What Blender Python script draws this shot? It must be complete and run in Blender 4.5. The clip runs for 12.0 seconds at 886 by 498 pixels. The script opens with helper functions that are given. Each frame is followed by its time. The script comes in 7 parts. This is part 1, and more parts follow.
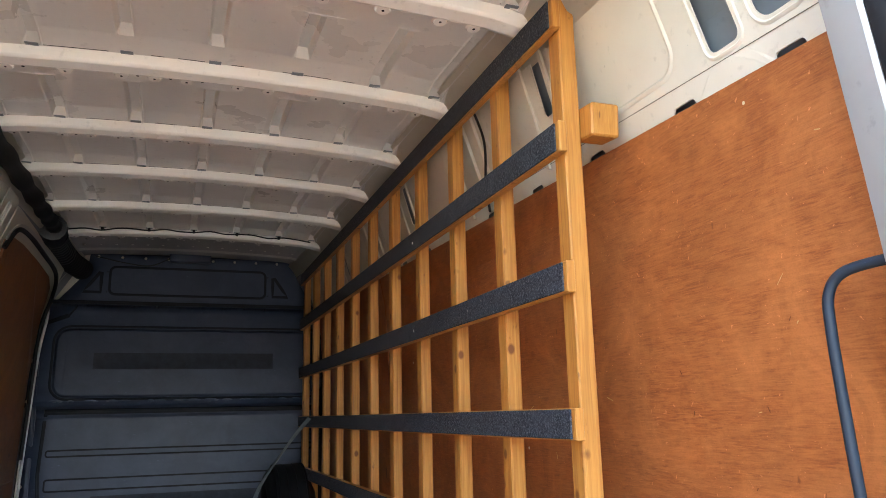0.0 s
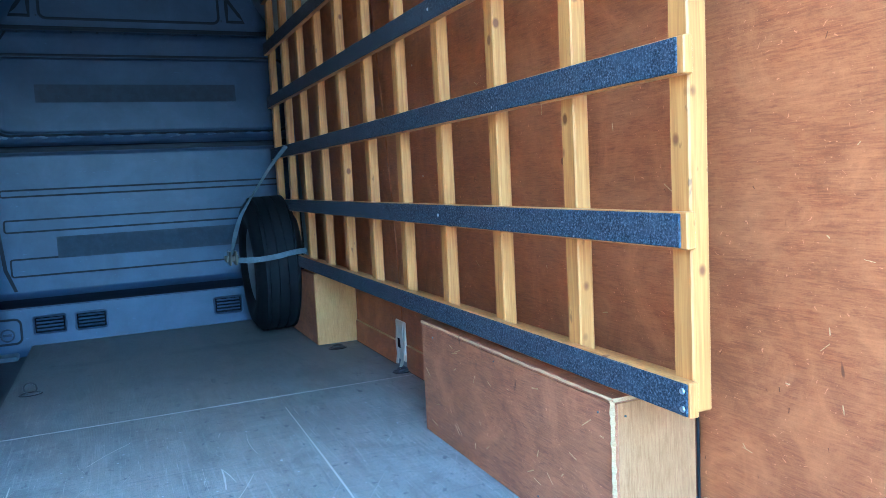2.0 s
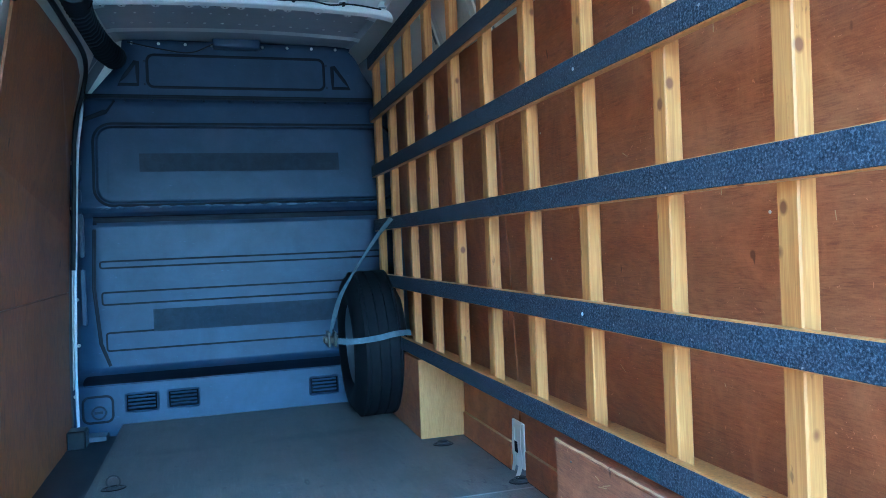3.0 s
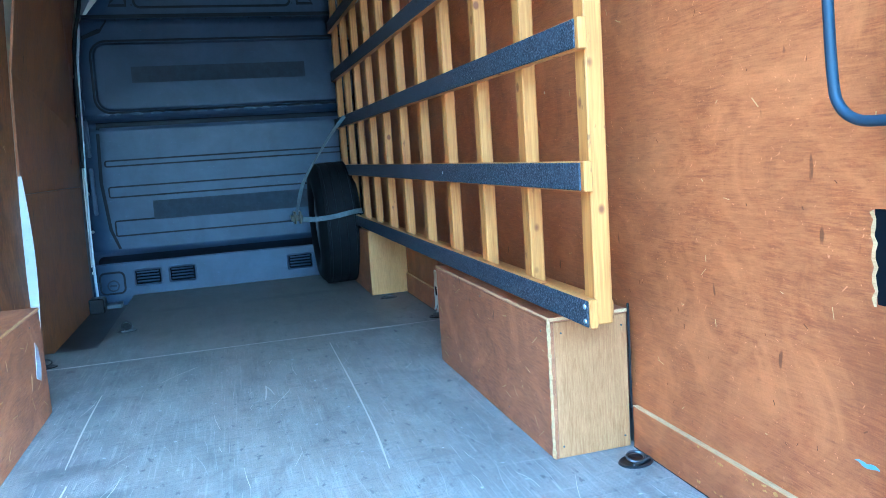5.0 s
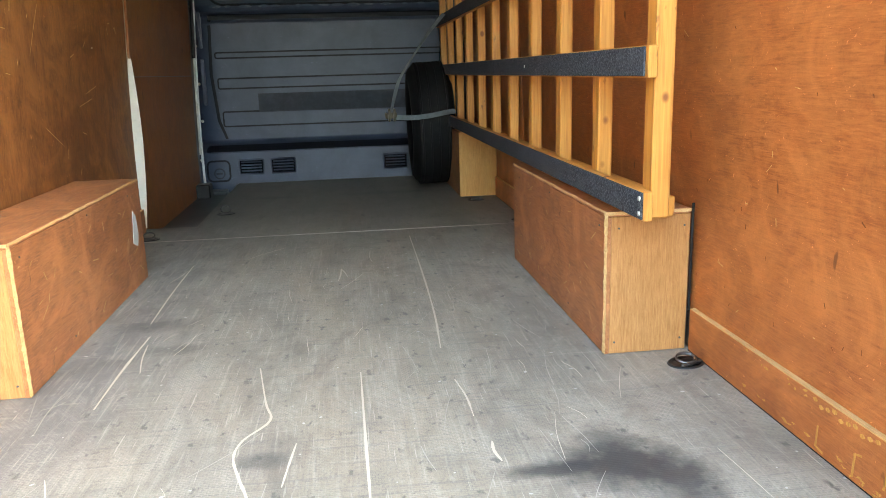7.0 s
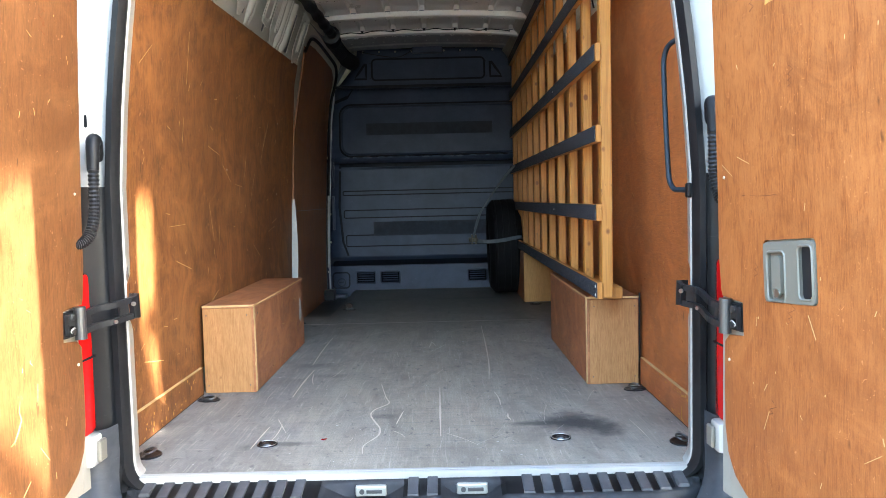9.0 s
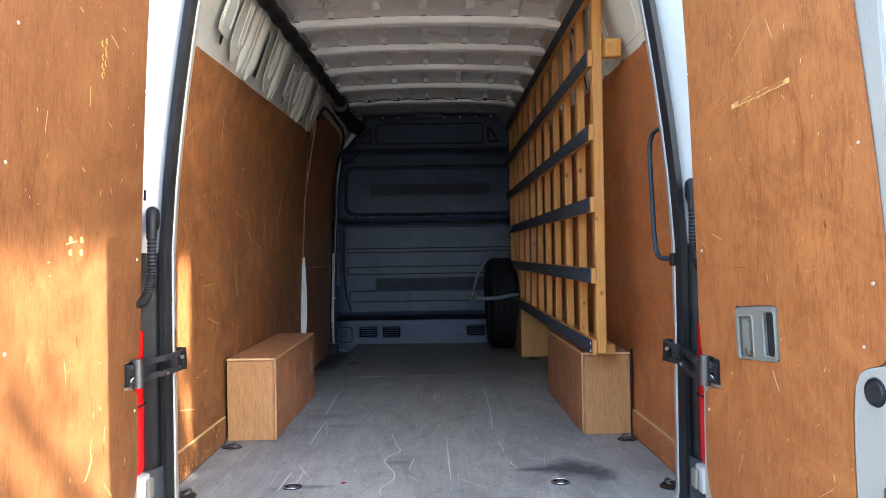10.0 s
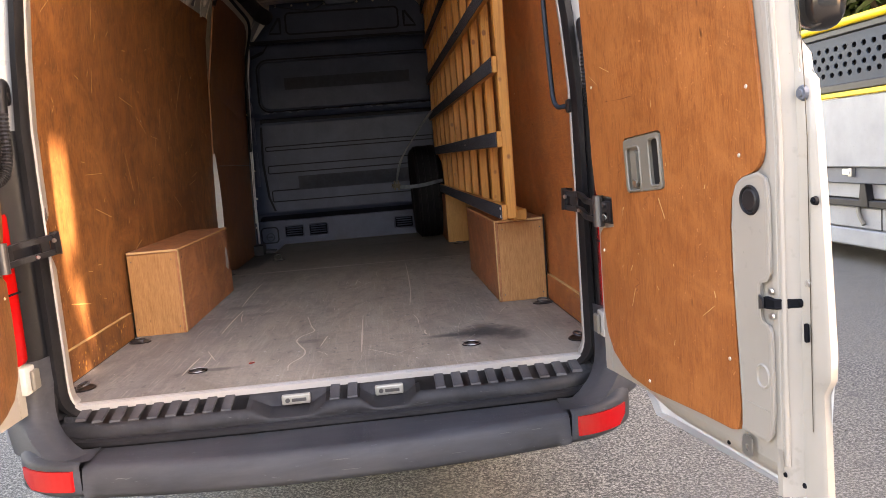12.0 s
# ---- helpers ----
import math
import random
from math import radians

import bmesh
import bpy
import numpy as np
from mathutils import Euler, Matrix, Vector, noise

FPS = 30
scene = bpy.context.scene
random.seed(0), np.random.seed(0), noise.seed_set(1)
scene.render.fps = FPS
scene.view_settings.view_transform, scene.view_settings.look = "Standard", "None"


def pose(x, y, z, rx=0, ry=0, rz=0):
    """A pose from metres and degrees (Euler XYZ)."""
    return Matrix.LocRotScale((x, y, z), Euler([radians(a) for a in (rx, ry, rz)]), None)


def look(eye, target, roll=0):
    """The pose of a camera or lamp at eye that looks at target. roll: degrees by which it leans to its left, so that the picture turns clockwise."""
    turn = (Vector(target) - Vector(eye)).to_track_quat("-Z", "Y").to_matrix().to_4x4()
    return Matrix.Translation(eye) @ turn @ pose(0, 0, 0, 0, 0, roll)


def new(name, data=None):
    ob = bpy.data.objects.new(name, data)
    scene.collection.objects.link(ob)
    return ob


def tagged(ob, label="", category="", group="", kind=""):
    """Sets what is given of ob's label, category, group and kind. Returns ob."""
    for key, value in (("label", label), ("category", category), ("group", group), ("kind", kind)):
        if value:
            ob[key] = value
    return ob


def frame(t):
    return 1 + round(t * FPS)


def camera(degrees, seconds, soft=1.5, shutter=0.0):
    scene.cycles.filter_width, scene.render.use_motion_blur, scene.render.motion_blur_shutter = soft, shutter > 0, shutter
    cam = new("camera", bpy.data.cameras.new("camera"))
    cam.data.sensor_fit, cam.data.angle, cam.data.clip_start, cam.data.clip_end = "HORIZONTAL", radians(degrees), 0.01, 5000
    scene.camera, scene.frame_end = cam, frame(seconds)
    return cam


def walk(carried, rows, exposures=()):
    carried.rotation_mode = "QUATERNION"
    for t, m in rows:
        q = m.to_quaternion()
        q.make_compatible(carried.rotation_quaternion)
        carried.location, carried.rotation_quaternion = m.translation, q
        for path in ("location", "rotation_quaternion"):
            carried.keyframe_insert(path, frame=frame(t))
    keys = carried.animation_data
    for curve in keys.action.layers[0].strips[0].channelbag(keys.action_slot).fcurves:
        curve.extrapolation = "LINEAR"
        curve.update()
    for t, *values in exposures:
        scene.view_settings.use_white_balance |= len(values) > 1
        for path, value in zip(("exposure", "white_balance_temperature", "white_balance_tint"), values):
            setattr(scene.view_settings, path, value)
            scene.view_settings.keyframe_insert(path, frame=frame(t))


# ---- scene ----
cam = camera(60.9, 12.0, soft=0.45, shutter=0.04)
PATH = [
    (0, (-0.074, -0.626, 0.995), (0.584, 1.213, 1.423), -1.3),
    (0.5, (-0.172, -0.437, 0.952), (0.613, 1.373, 1.278), -3.1),
    (1, (-0.192, -0.372, 0.85), (0.617, 1.45, 1.011), -2.7),
    (1.5, (-0.196, -0.358, 0.817), (0.611, 1.472, 0.841), -3.5),
    (2, (-0.198, -0.282, 0.794), (0.594, 1.544, 0.603), -2.9),
    (2.5, (-0.163, 0.031, 0.832), (0.515, 1.911, 0.757), -0.8),
    (2.7, (-0.168, 0.123, 0.872), (0.407, 2.038, 0.851), -2.4),
    (4.3, (-0.118, -0.386, 0.825), (0.493, 1.518, 0.813), -1.5),
    (4.5, (-0.092, -0.494, 0.831), (0.534, 1.406, 0.819), -2.1),
    (5, (-0.04, -0.708, 0.756), (0.495, 1.202, 0.499), -3.9),
    (5.5, (-0.003, -0.695, 0.623), (0.502, 1.136, -0.004), -3.1),
    (6, (0.148, -0.449, 0.554), (0.622, 1.335, -0.214), -2.8),
    (6.5, (0.155, -0.445, 0.577), (0.54, 1.376, -0.155), -1.5),
    (7, (0.071, -0.754, 0.679), (0.305, 1.178, 0.219), -1.7),
    (7.5, (0.089, -1.116, 0.679), (0.164, 0.858, 0.366), -2.5),
    (7.7, (0.101, -1.251, 0.68), (0.124, 0.728, 0.39), -2.5),
    (9.3, (0.095, -2.178, 0.751), (0.099, -0.18, 0.663), -1.2),
    (9.5, (0.055, -2.244, 0.751), (0.067, -0.245, 0.692), -1.1),
    (10, (0.032, -2.318, 0.785), (0.054, -0.318, 0.796), -0.9),
    (10.5, (0.022, -2.341, 0.796), (0.05, -0.342, 0.86), -0.8),
    (11, (0.013, -2.405, 0.776), (0.07, -0.405, 0.769), -1.0),
    (11.1, (0.019, -2.415, 0.765), (0.08, -0.416, 0.742), -1.1),
    (11.5, (0.032, -2.402, 0.726), (0.145, -0.409, 0.605), -1.8),
    (11.9, (0.153, -2.282, 0.64), (0.303, -0.299, 0.429), -3.9),
    (12, (0.18, -2.237, 0.636), (0.337, -0.258, 0.393), -4.6),
]
EXPOSURES = [(0.0, 5.06, 6950, 14), (0.5, 5.32, 6700, 11), (1.0, 5.76, 5250, -2), (1.5, 6.02, 4050, -5), (2.0, 6.04, 4000, -7), (2.7, 6.12, 3850, -9), (4.5, 6.17, 3800, -12), (5.0, 6.0, 4150, -10), (5.5, 5.36, 5700, 2), (6.0, 5.40, 7400, 7), (6.5, 5.52, 7800, 4), (7.0, 5.52, 7800, 4), (7.7, 5.40, 7600, 6), (9.5, 4.47, 6150, 6), (10.5, 4.12, 6450, 19), (11.5, 4.03, 7700, 25), (12.0, 4.03, 8700, 27)]
walk(cam, [(t, look(eye, target, roll)) for t, eye, target, roll in PATH], EXPOSURES)

# ---- world, sun, exposure ----
SUN_AZ, SUN_EL = 20.6, 29.5      # degrees: from straight across the van towards its rear; above the horizon
sun_way = Vector((math.cos(radians(SUN_AZ)) * math.cos(radians(SUN_EL)), -math.sin(radians(SUN_AZ)) * math.cos(radians(SUN_EL)), math.sin(radians(SUN_EL))))
world = bpy.data.worlds.new("daylight")
scene.world = world
world.use_nodes = True
wn = world.node_tree.nodes
sky = wn.new("ShaderNodeTexSky")
sky.sky_type = "NISHITA"
sky.sun_disc = False
sky.sun_elevation = radians(SUN_EL)
sky.sun_rotation = radians(90 + SUN_AZ)
sky.air_density, sky.dust_density = 1.2, 2.0
wn["Background"].inputs["Strength"].default_value = 0.12
world.node_tree.links.new(sky.outputs["Color"], wn["Background"].inputs["Color"])
sun = new("sun", bpy.data.lights.new("sun", "SUN"))
sun.data.energy, sun.data.angle, sun.data.color = 2.05, radians(0.55), (1.0, 0.92, 0.80)
sun.matrix_world = look(sun_way * 30, (0, 0, 0))


# ---- materials ----
def material(name, colour, rough=0.6, metal=0.0, spec=0.5):
    m = bpy.data.materials.new(name)
    m.use_nodes = True
    b = m.node_tree.nodes["Principled BSDF"]
    b.inputs["Base Color"].default_value = (*colour, 1)
    b.inputs["Roughness"].default_value = rough
    b.inputs["Metallic"].default_value = metal
    b.inputs["Specular IOR Level"].default_value = spec
    return m


class Web:
    """Small helper to wire shader nodes."""

    def __init__(self, m):
        self.m, self.t = m, m.node_tree
        self.b = self.t.nodes["Principled BSDF"]
        self.co = self.t.nodes.new("ShaderNodeTexCoord").outputs["Object"]

    def node(self, kind, **sets):
        n = self.t.nodes.new(kind)
        for k, v in sets.items():
            n.inputs[k.replace("_", " ")].default_value = v
        return n

    def link(self, a, b):
        self.t.links.new(a, b)

    def mapped(self, scale, rot=(0, 0, 0), shift=None):
        n = self.t.nodes.new("ShaderNodeMapping")
        n.inputs["Scale"].default_value = scale
        n.inputs["Rotation"].default_value = rot
        self.link(self.co, n.inputs["Vector"])
        if shift is not None:
            info = self.t.nodes.new("ShaderNodeObjectInfo")
            c = self.t.nodes.new("ShaderNodeCombineXYZ")
            mul = self.t.nodes.new("ShaderNodeMath")
            mul.operation = "MULTIPLY"
            mul.inputs[1].default_value = shift
            self.link(info.outputs["Random"], mul.inputs[0])
            for i in range(3):
                self.link(mul.outputs[0], c.inputs[i])
            self.link(c.outputs[0], n.inputs["Location"])
        return n.outputs[0]

    def noise(self, vec, scale, detail=4.0, rough=0.55, dist=0.0):
        n = self.node("ShaderNodeTexNoise", Scale=scale, Detail=detail, Roughness=rough, Distortion=dist)
        self.link(vec, n.inputs["Vector"])
        return n.outputs["Fac"]

    def ramp(self, fac, stops):
        r = self.t.nodes.new("ShaderNodeValToRGB")
        e = r.color_ramp.elements
        while len(e) < len(stops):
            e.new(0.5)
        for el, (p, c) in zip(e, stops):
            el.position = p
            el.color = (*c, 1) if not isinstance(c, float) else (c, c, c, 1)
        self.link(fac, r.inputs["Fac"])
        return r.outputs["Color"]

    def mix(self, fac, a, b, kind="MIX"):
        n = self.t.nodes.new("ShaderNodeMix")
        n.data_type, n.blend_type = "RGBA", kind
        for s, v in ((n.inputs["Factor"], fac), (n.inputs["A"], a), (n.inputs["B"], b)):
            pass
        f, ca, cb = n.inputs[0], n.inputs[6], n.inputs[7]
        for s, v in ((f, fac), (ca, a), (cb, b)):
            if isinstance(v, (int, float)):
                s.default_value = v
            elif isinstance(v, tuple):
                s.default_value = (*v, 1)
            else:
                self.link(v, s)
        return n.outputs[2]

    def maths(self, op, a, b=0.0, clamp=False):
        n = self.t.nodes.new("ShaderNodeMath")
        n.operation, n.use_clamp = op, clamp
        for s, v in ((n.inputs[0], a), (n.inputs[1], b)):
            if isinstance(v, (int, float)):
                s.default_value = v
            else:
                self.link(v, s)
        return n.outputs[0]

    def colour(self, c):
        self.link(c, self.b.inputs["Base Color"])

    def rough(self, fac, lo, hi):
        r = self.node("ShaderNodeMapRange")
        self.link(fac, r.inputs["Value"])
        r.inputs["To Min"].default_value, r.inputs["To Max"].default_value = lo, hi
        self.link(r.outputs[0], self.b.inputs["Roughness"])

    def bump(self, height, strength=0.3, dist=0.002):
        n = self.node("ShaderNodeBump", Strength=strength, Distance=dist)
        self.link(height, n.inputs["Height"])
        self.link(n.outputs[0], self.b.inputs["Normal"])


def plywood(name, light, mid, dark, along="z", rough=(0.35, 0.6), patch=1.0, scuffs=0.5, grain=1.0, spec=0.5):
    """Stained hardwood plywood: streaks along one axis, broad figure and pale scuffs."""
    m = material(name, mid, 0.5, 0.0, spec)
    w = Web(m)
    k = {"x": (1.7, 24, 24), "y": (24, 1.7, 24), "z": (24, 24, 1.7)}[along]
    fine = w.noise(w.mapped(k, shift=7.0), 13.0, 6, 0.72, 0.6)
    broad = w.noise(w.mapped(tuple(1 + 0.12 * v for v in k), shift=7.0), 5.0, 5, 0.65, 2.2)
    blot = w.noise(w.mapped((1, 1, 1)), 1.3, 3, 0.5)
    towards = lambda e: tuple(m0 + grain * (v - m0) for m0, v in zip(mid, e))
    c = w.ramp(fine, [(0.36, towards(dark)), (0.5, mid), (0.64, towards(light))])
    k2 = {"x": (2.6, 18, 18), "y": (18, 2.6, 18), "z": (18, 18, 2.6)}[along]
    figure = w.noise(w.mapped(k2, (0.06, 0.06, 0.06), shift=5.0), 3.2, 8, 0.72, 1.2)
    c = w.mix(w.ramp(figure, [(0.34, 0.38 * grain), (0.5, 0.0)]), c, tuple(0.85 * v for v in dark))
    c = w.mix(w.ramp(figure, [(0.52, 0.0), (0.68, 0.45 * grain)]), c, light)
    c = w.mix(w.ramp(broad, [(0.38, 0.0), (0.64, 0.7 * patch)]), c, light)
    c = w.mix(w.ramp(blot, [(0.45, 0.0), (0.75, 0.55)]), c, dark)
    smear = w.noise(w.mapped((1, 1, 1), (0.3, 0.2, 0.5)), 4.0, 6, 0.68, 1.6)
    c = w.mix(w.ramp(smear, [(0.50, 0.0), (0.66, 0.55 * scuffs)]), c, tuple(1.22 * v for v in light))
    c = w.mix(w.ramp(smear, [(0.34, 0.45 * scuffs), (0.46, 0.0)]), c, tuple(0.75 * v for v in dark))
    pore = w.noise(w.mapped(tuple(v * 1.6 + 2 for v in k), shift=7.0), 16.0, 3, 0.6)
    c = w.mix(w.ramp(pore, [(0.27, 0.55 * grain), (0.36, 0.0)]), c, tuple(0.65 * v for v in dark))
    c = w.mix(w.ramp(w.noise(w.mapped((5, 5, 5), (0.4, 0.7, 0.3)), 9.0, 2, 0.5, 3.0), [(0.705, 0.0), (0.725, 0.6 * scuffs)]), c, tuple(min(1, 1.7 * v + 0.05) for v in light))
    c = w.mix(w.ramp(w.noise(w.mapped((1, 1, 0.35), (0.5, 0.3, 0)), 30.0, 2, 0.5), [(0.23, 0.75), (0.27, 0.0)]), c, tuple(0.4 * v for v in dark))
    speck = w.noise(w.mapped((1, 1, 1)), 330.0, 2, 0.6)
    c = w.mix(w.ramp(speck, [(0.34, 0.15), (0.5, 0.0)]), c, tuple(0.8 * v for v in dark))
    c = w.mix(w.ramp(speck, [(0.54, 0.0), (0.72, 0.12)]), c, tuple(1.15 * v for v in light))
    w.colour(c)
    w.rough(broad, *rough)
    w.bump(fine, 0.12, 0.001)
    return m


PLY_WALL = plywood("stained_ply_wall", (0.45, 0.158, 0.046), (0.325, 0.095, 0.0265), (0.20, 0.052, 0.0145), "y", patch=0.65, scuffs=0.9, grain=0.8)
# Left-side copies of the lining ply, darkened to that side's dimmer look
PLY_LEFT = plywood("darkened_ply_left", (0.34, 0.135, 0.040), (0.215, 0.078, 0.022), (0.125, 0.041, 0.012), "z", scuffs=0.6)
PLY_SIDE = plywood("darkened_ply_side", (0.29, 0.116, 0.037), (0.160, 0.055, 0.0162), (0.083, 0.027, 0.0083), "z", (0.45, 0.65), scuffs=1.1, spec=0.3)
PLY_DOOR = plywood("stained_ply_door", (0.37, 0.134, 0.040), (0.290, 0.094, 0.025), (0.172, 0.047, 0.013), "z", scuffs=0.7, spec=0.28)
# Door ply again, darkened to offset the strong sun on the left door
PLY_DOOR_DIM = plywood("darkened_ply_door", (0.165, 0.073, 0.0275), (0.113, 0.041, 0.0132), (0.070, 0.0235, 0.0068), "z", (0.4, 0.6), 1.0, 0.9, spec=0.3)
PLY_BOX = plywood("worn_ply_box", (0.44, 0.185, 0.073), (0.31, 0.112, 0.043), (0.18, 0.058, 0.024), "y", (0.4, 0.65), 0.7, 1.0)
PLY_PALE = plywood("pale_ply", (0.47, 0.235, 0.085), (0.38, 0.175, 0.058), (0.28, 0.115, 0.036), "z", (0.45, 0.65), 0.5, 0.25)
PLY_YELLOW = plywood("yellow_ply", (0.62, 0.34, 0.10), (0.52, 0.26, 0.066), (0.40, 0.18, 0.04), "z", (0.45, 0.65), 0.6, 0.2)


def pine_wood(name, light, mid, dark):
    m = material(name, mid, 0.5)
    w = Web(m)
    fine = w.noise(w.mapped((30, 30, 1.0), shift=9.0), 4.0, 5, 0.6, 0.8)
    c = w.ramp(fine, [(0.3, dark), (0.5, mid), (0.7, light)])
    v = w.node("ShaderNodeTexVoronoi", Scale=1.0, Randomness=1.0)
    w.link(w.mapped((14, 14, 10), shift=9.0), v.inputs["Vector"])
    rings = w.noise(w.mapped((60, 60, 3), shift=9.0), 2.0, 2, 0.5)
    c = w.mix(w.ramp(rings, [(0.60, 0.0), (0.68, 0.35)]), c, dark)
    knot = w.ramp(v.outputs["Distance"], [(0.09, 0.95), (0.155, 0.0)])
    c = w.mix(w.ramp(w.noise(w.mapped((3, 3, 3)), 1.5, 3), [(0.4, 0.0), (0.8, 0.5)]), c, light)
    c = w.mix(knot, c, (0.17, 0.050, 0.011))
    c = w.mix(w.ramp(w.noise(w.mapped((1, 1, 0.45), shift=9.0), 34.0, 3, 0.6), [(0.68, 0.0), (0.73, 0.7)]), c, (0.13, 0.045, 0.012))
    w.colour(c)
    w.rough(fine, 0.42, 0.62)
    w.bump(fine, 0.15, 0.001)
    return m


PINE = pine_wood("varnished_pine", (0.565, 0.262, 0.058), (0.465, 0.192, 0.036), (0.32, 0.115, 0.020))


def felt_cloth():
    m = material("charcoal_felt", (0.02, 0.022, 0.028), 0.95, 0, 0.2)
    w = Web(m)
    a = w.noise(w.mapped((1, 1, 1)), 210, 3, 0.75)
    bb = w.noise(w.mapped((1, 1, 1)), 30, 3, 0.6)
    c = w.ramp(a, [(0.37, (0.012, 0.014, 0.018)), (0.52, (0.036, 0.042, 0.053)), (0.66, (0.118, 0.125, 0.138))])
    c = w.mix(w.ramp(bb, [(0.4, 0.0), (0.75, 0.5)]), c, (0.064, 0.071, 0.086))
    c = w.mix(w.ramp(w.noise(w.mapped((1, 1, 1)), 75, 1, 0.5), [(0.76, 0.0), (0.8, 0.6)]), c, (0.35, 0.33, 0.3))
    w.colour(c)
    w.bump(a, 0.6, 0.003)
    return m


FELT = felt_cloth()


def painted(name, light, dark, rough=(0.25, 0.5), grime=0.6, flecks=0.3):
    m = material(name, light, 0.35)
    w = Web(m)
    a = w.noise(w.mapped((1, 1, 1)), 3.0, 5, 0.6)
    s = w.noise(w.mapped((1, 1, 1)), 38.0, 3, 0.6)
    c = w.ramp(a, [(0.35, light), (0.75, dark)])
    c = w.mix(w.ramp(s, [(0.62, 0.0), (0.72, 0.4 * grime)]), c, tuple(0.55 * v for v in dark))
    c = w.mix(w.ramp(w.noise(w.mapped((1, 1, 1)), 90.0, 1), [(0.8, 0.0), (0.84, flecks)]), c, tuple(0.3 * v for v in dark))
    w.colour(c)
    w.rough(a, *rough)
    w.bump(s, 0.04, 0.001)
    return m


# Door cream, darkened to offset the bright daylight at the rear
DOOR_CREAM = painted("darkened_door_cream", (0.29, 0.275, 0.242), (0.245, 0.230, 0.200))
CREAM = painted("cream_paint", (0.70, 0.66, 0.56), (0.62, 0.575, 0.48))
RIB_PAINT = painted("ivory_rib_paint", (0.92, 0.90, 0.84), (0.87, 0.845, 0.785), (0.15, 0.35))
SKIN = painted("grey_roof_primer", (0.76, 0.735, 0.69), (0.68, 0.655, 0.615), (0.2, 0.4))
# Primer grey, kept dark to carry the shade inside the cavities
DIM_PRIMER = painted("shaded_inner_primer", (0.20, 0.225, 0.25), (0.15, 0.17, 0.19), (0.4, 0.6))
# Roof paint darkened for the header, whose shade is put into the colour
HEADER = painted("shaded_header_paint", (0.40, 0.385, 0.37), (0.31, 0.30, 0.29), (0.4, 0.6))
# Shaded copy of CREAM for the left upper steel, plus extra grime specks
SHADY_CREAM = painted("shaded_cream_paint", (0.56, 0.545, 0.49), (0.46, 0.445, 0.40), (0.3, 0.5), 0.8)
# Pillar white, darkened for the same daylight; BLUISH, the post, likewise
PILLAR = painted("darkened_pillar_white", (0.34, 0.332, 0.31), (0.28, 0.272, 0.255), (0.2, 0.4), 0.7, 0.3)
WHITE = painted("white_van_paint", (0.60, 0.615, 0.62), (0.53, 0.545, 0.55), (0.15, 0.3), 0.3, 0.15)
BLUISH = painted("darkened_post_paint", (0.30, 0.305, 0.30), (0.225, 0.228, 0.225), (0.2, 0.4), 0.6)


def hard_plastic(name, base, pale, rough=(0.35, 0.6), scale=1.0, streak=(1, 1, 1), spec=0.5):
    m = material(name, base, 0.5, 0.0, spec)
    w = Web(m)
    a = w.noise(w.mapped(tuple(scale * s for s in streak)), 4.0, 6, 0.65, 0.3)
    g = w.noise(w.mapped((1, 1, 1)), 420.0, 2)
    s = w.noise(w.mapped((4, 4, 22), (0.2, 0.5, 0.1)), 5.0, 3, 0.6, 2.0)
    c = w.mix(w.ramp(a, [(0.4, 0.0), (0.75, 1.0)]), base, pale)
    c = w.mix(w.ramp(s, [(0.68, 0.0), (0.74, 0.45)]), c, tuple(min(1, 2.2 * v) for v in pale))
    w.colour(c)
    w.rough(a, *rough)
    w.bump(g, 0.1, 0.0006)
    return m


BULK = hard_plastic("blue_grey_bulkhead_plastic", (0.026, 0.037, 0.068), (0.048, 0.065, 0.108), (0.42, 0.58))
# Paler than BULK: the ledge's highlight is put into the dents' colour
BULK_SHINE = hard_plastic("bulkhead_ledge_highlight", (0.07, 0.09, 0.13), (0.13, 0.155, 0.20), (0.18, 0.35))
BULK_DARK = hard_plastic("dark_scuffed_patch", (0.012, 0.0165, 0.028), (0.026, 0.034, 0.052), (0.6, 0.85), 6)
GROOVE_BLUE = material("groove_dark_blue", (0.004, 0.005, 0.010), 0.6, 0.0, 0.3)
GROOVE = material("groove_black", (0.004, 0.005, 0.007), 0.8, 0.0, 0.1)
BLACK = hard_plastic("black_plastic", (0.010, 0.010, 0.011), (0.022, 0.022, 0.023), (0.3, 0.5), spec=0.3)
GLOSS_BLACK = material("gloss_black_plastic", (0.008, 0.008, 0.009), 0.15, 0.0, 0.5)
BUMPER = hard_plastic("faded_black_bumper", (0.062, 0.067, 0.077), (0.098, 0.105, 0.118), (0.42, 0.6), 1.2, (0.6, 2, 3), 0.35)
STEP = hard_plastic("worn_step_plastic", (0.040, 0.041, 0.045), (0.080, 0.081, 0.084), (0.4, 0.6), 2.0, spec=0.35)
SCUFF = hard_plastic("pale_bumper_scuff", (0.105, 0.107, 0.110), (0.135, 0.137, 0.14), (0.6, 0.8), 8.0)
SEAL = hard_plastic("rubber_seal", (0.007, 0.007, 0.008), (0.018, 0.018, 0.019), (0.4, 0.65), spec=0.2)
GREY_PLASTIC = hard_plastic("grey_handle_plastic", (0.15, 0.138, 0.112), (0.19, 0.176, 0.146), (0.35, 0.5))
PALE_PLASTIC = hard_plastic("pale_lever_plastic", (0.135, 0.126, 0.102), (0.17, 0.160, 0.132), (0.35, 0.5))
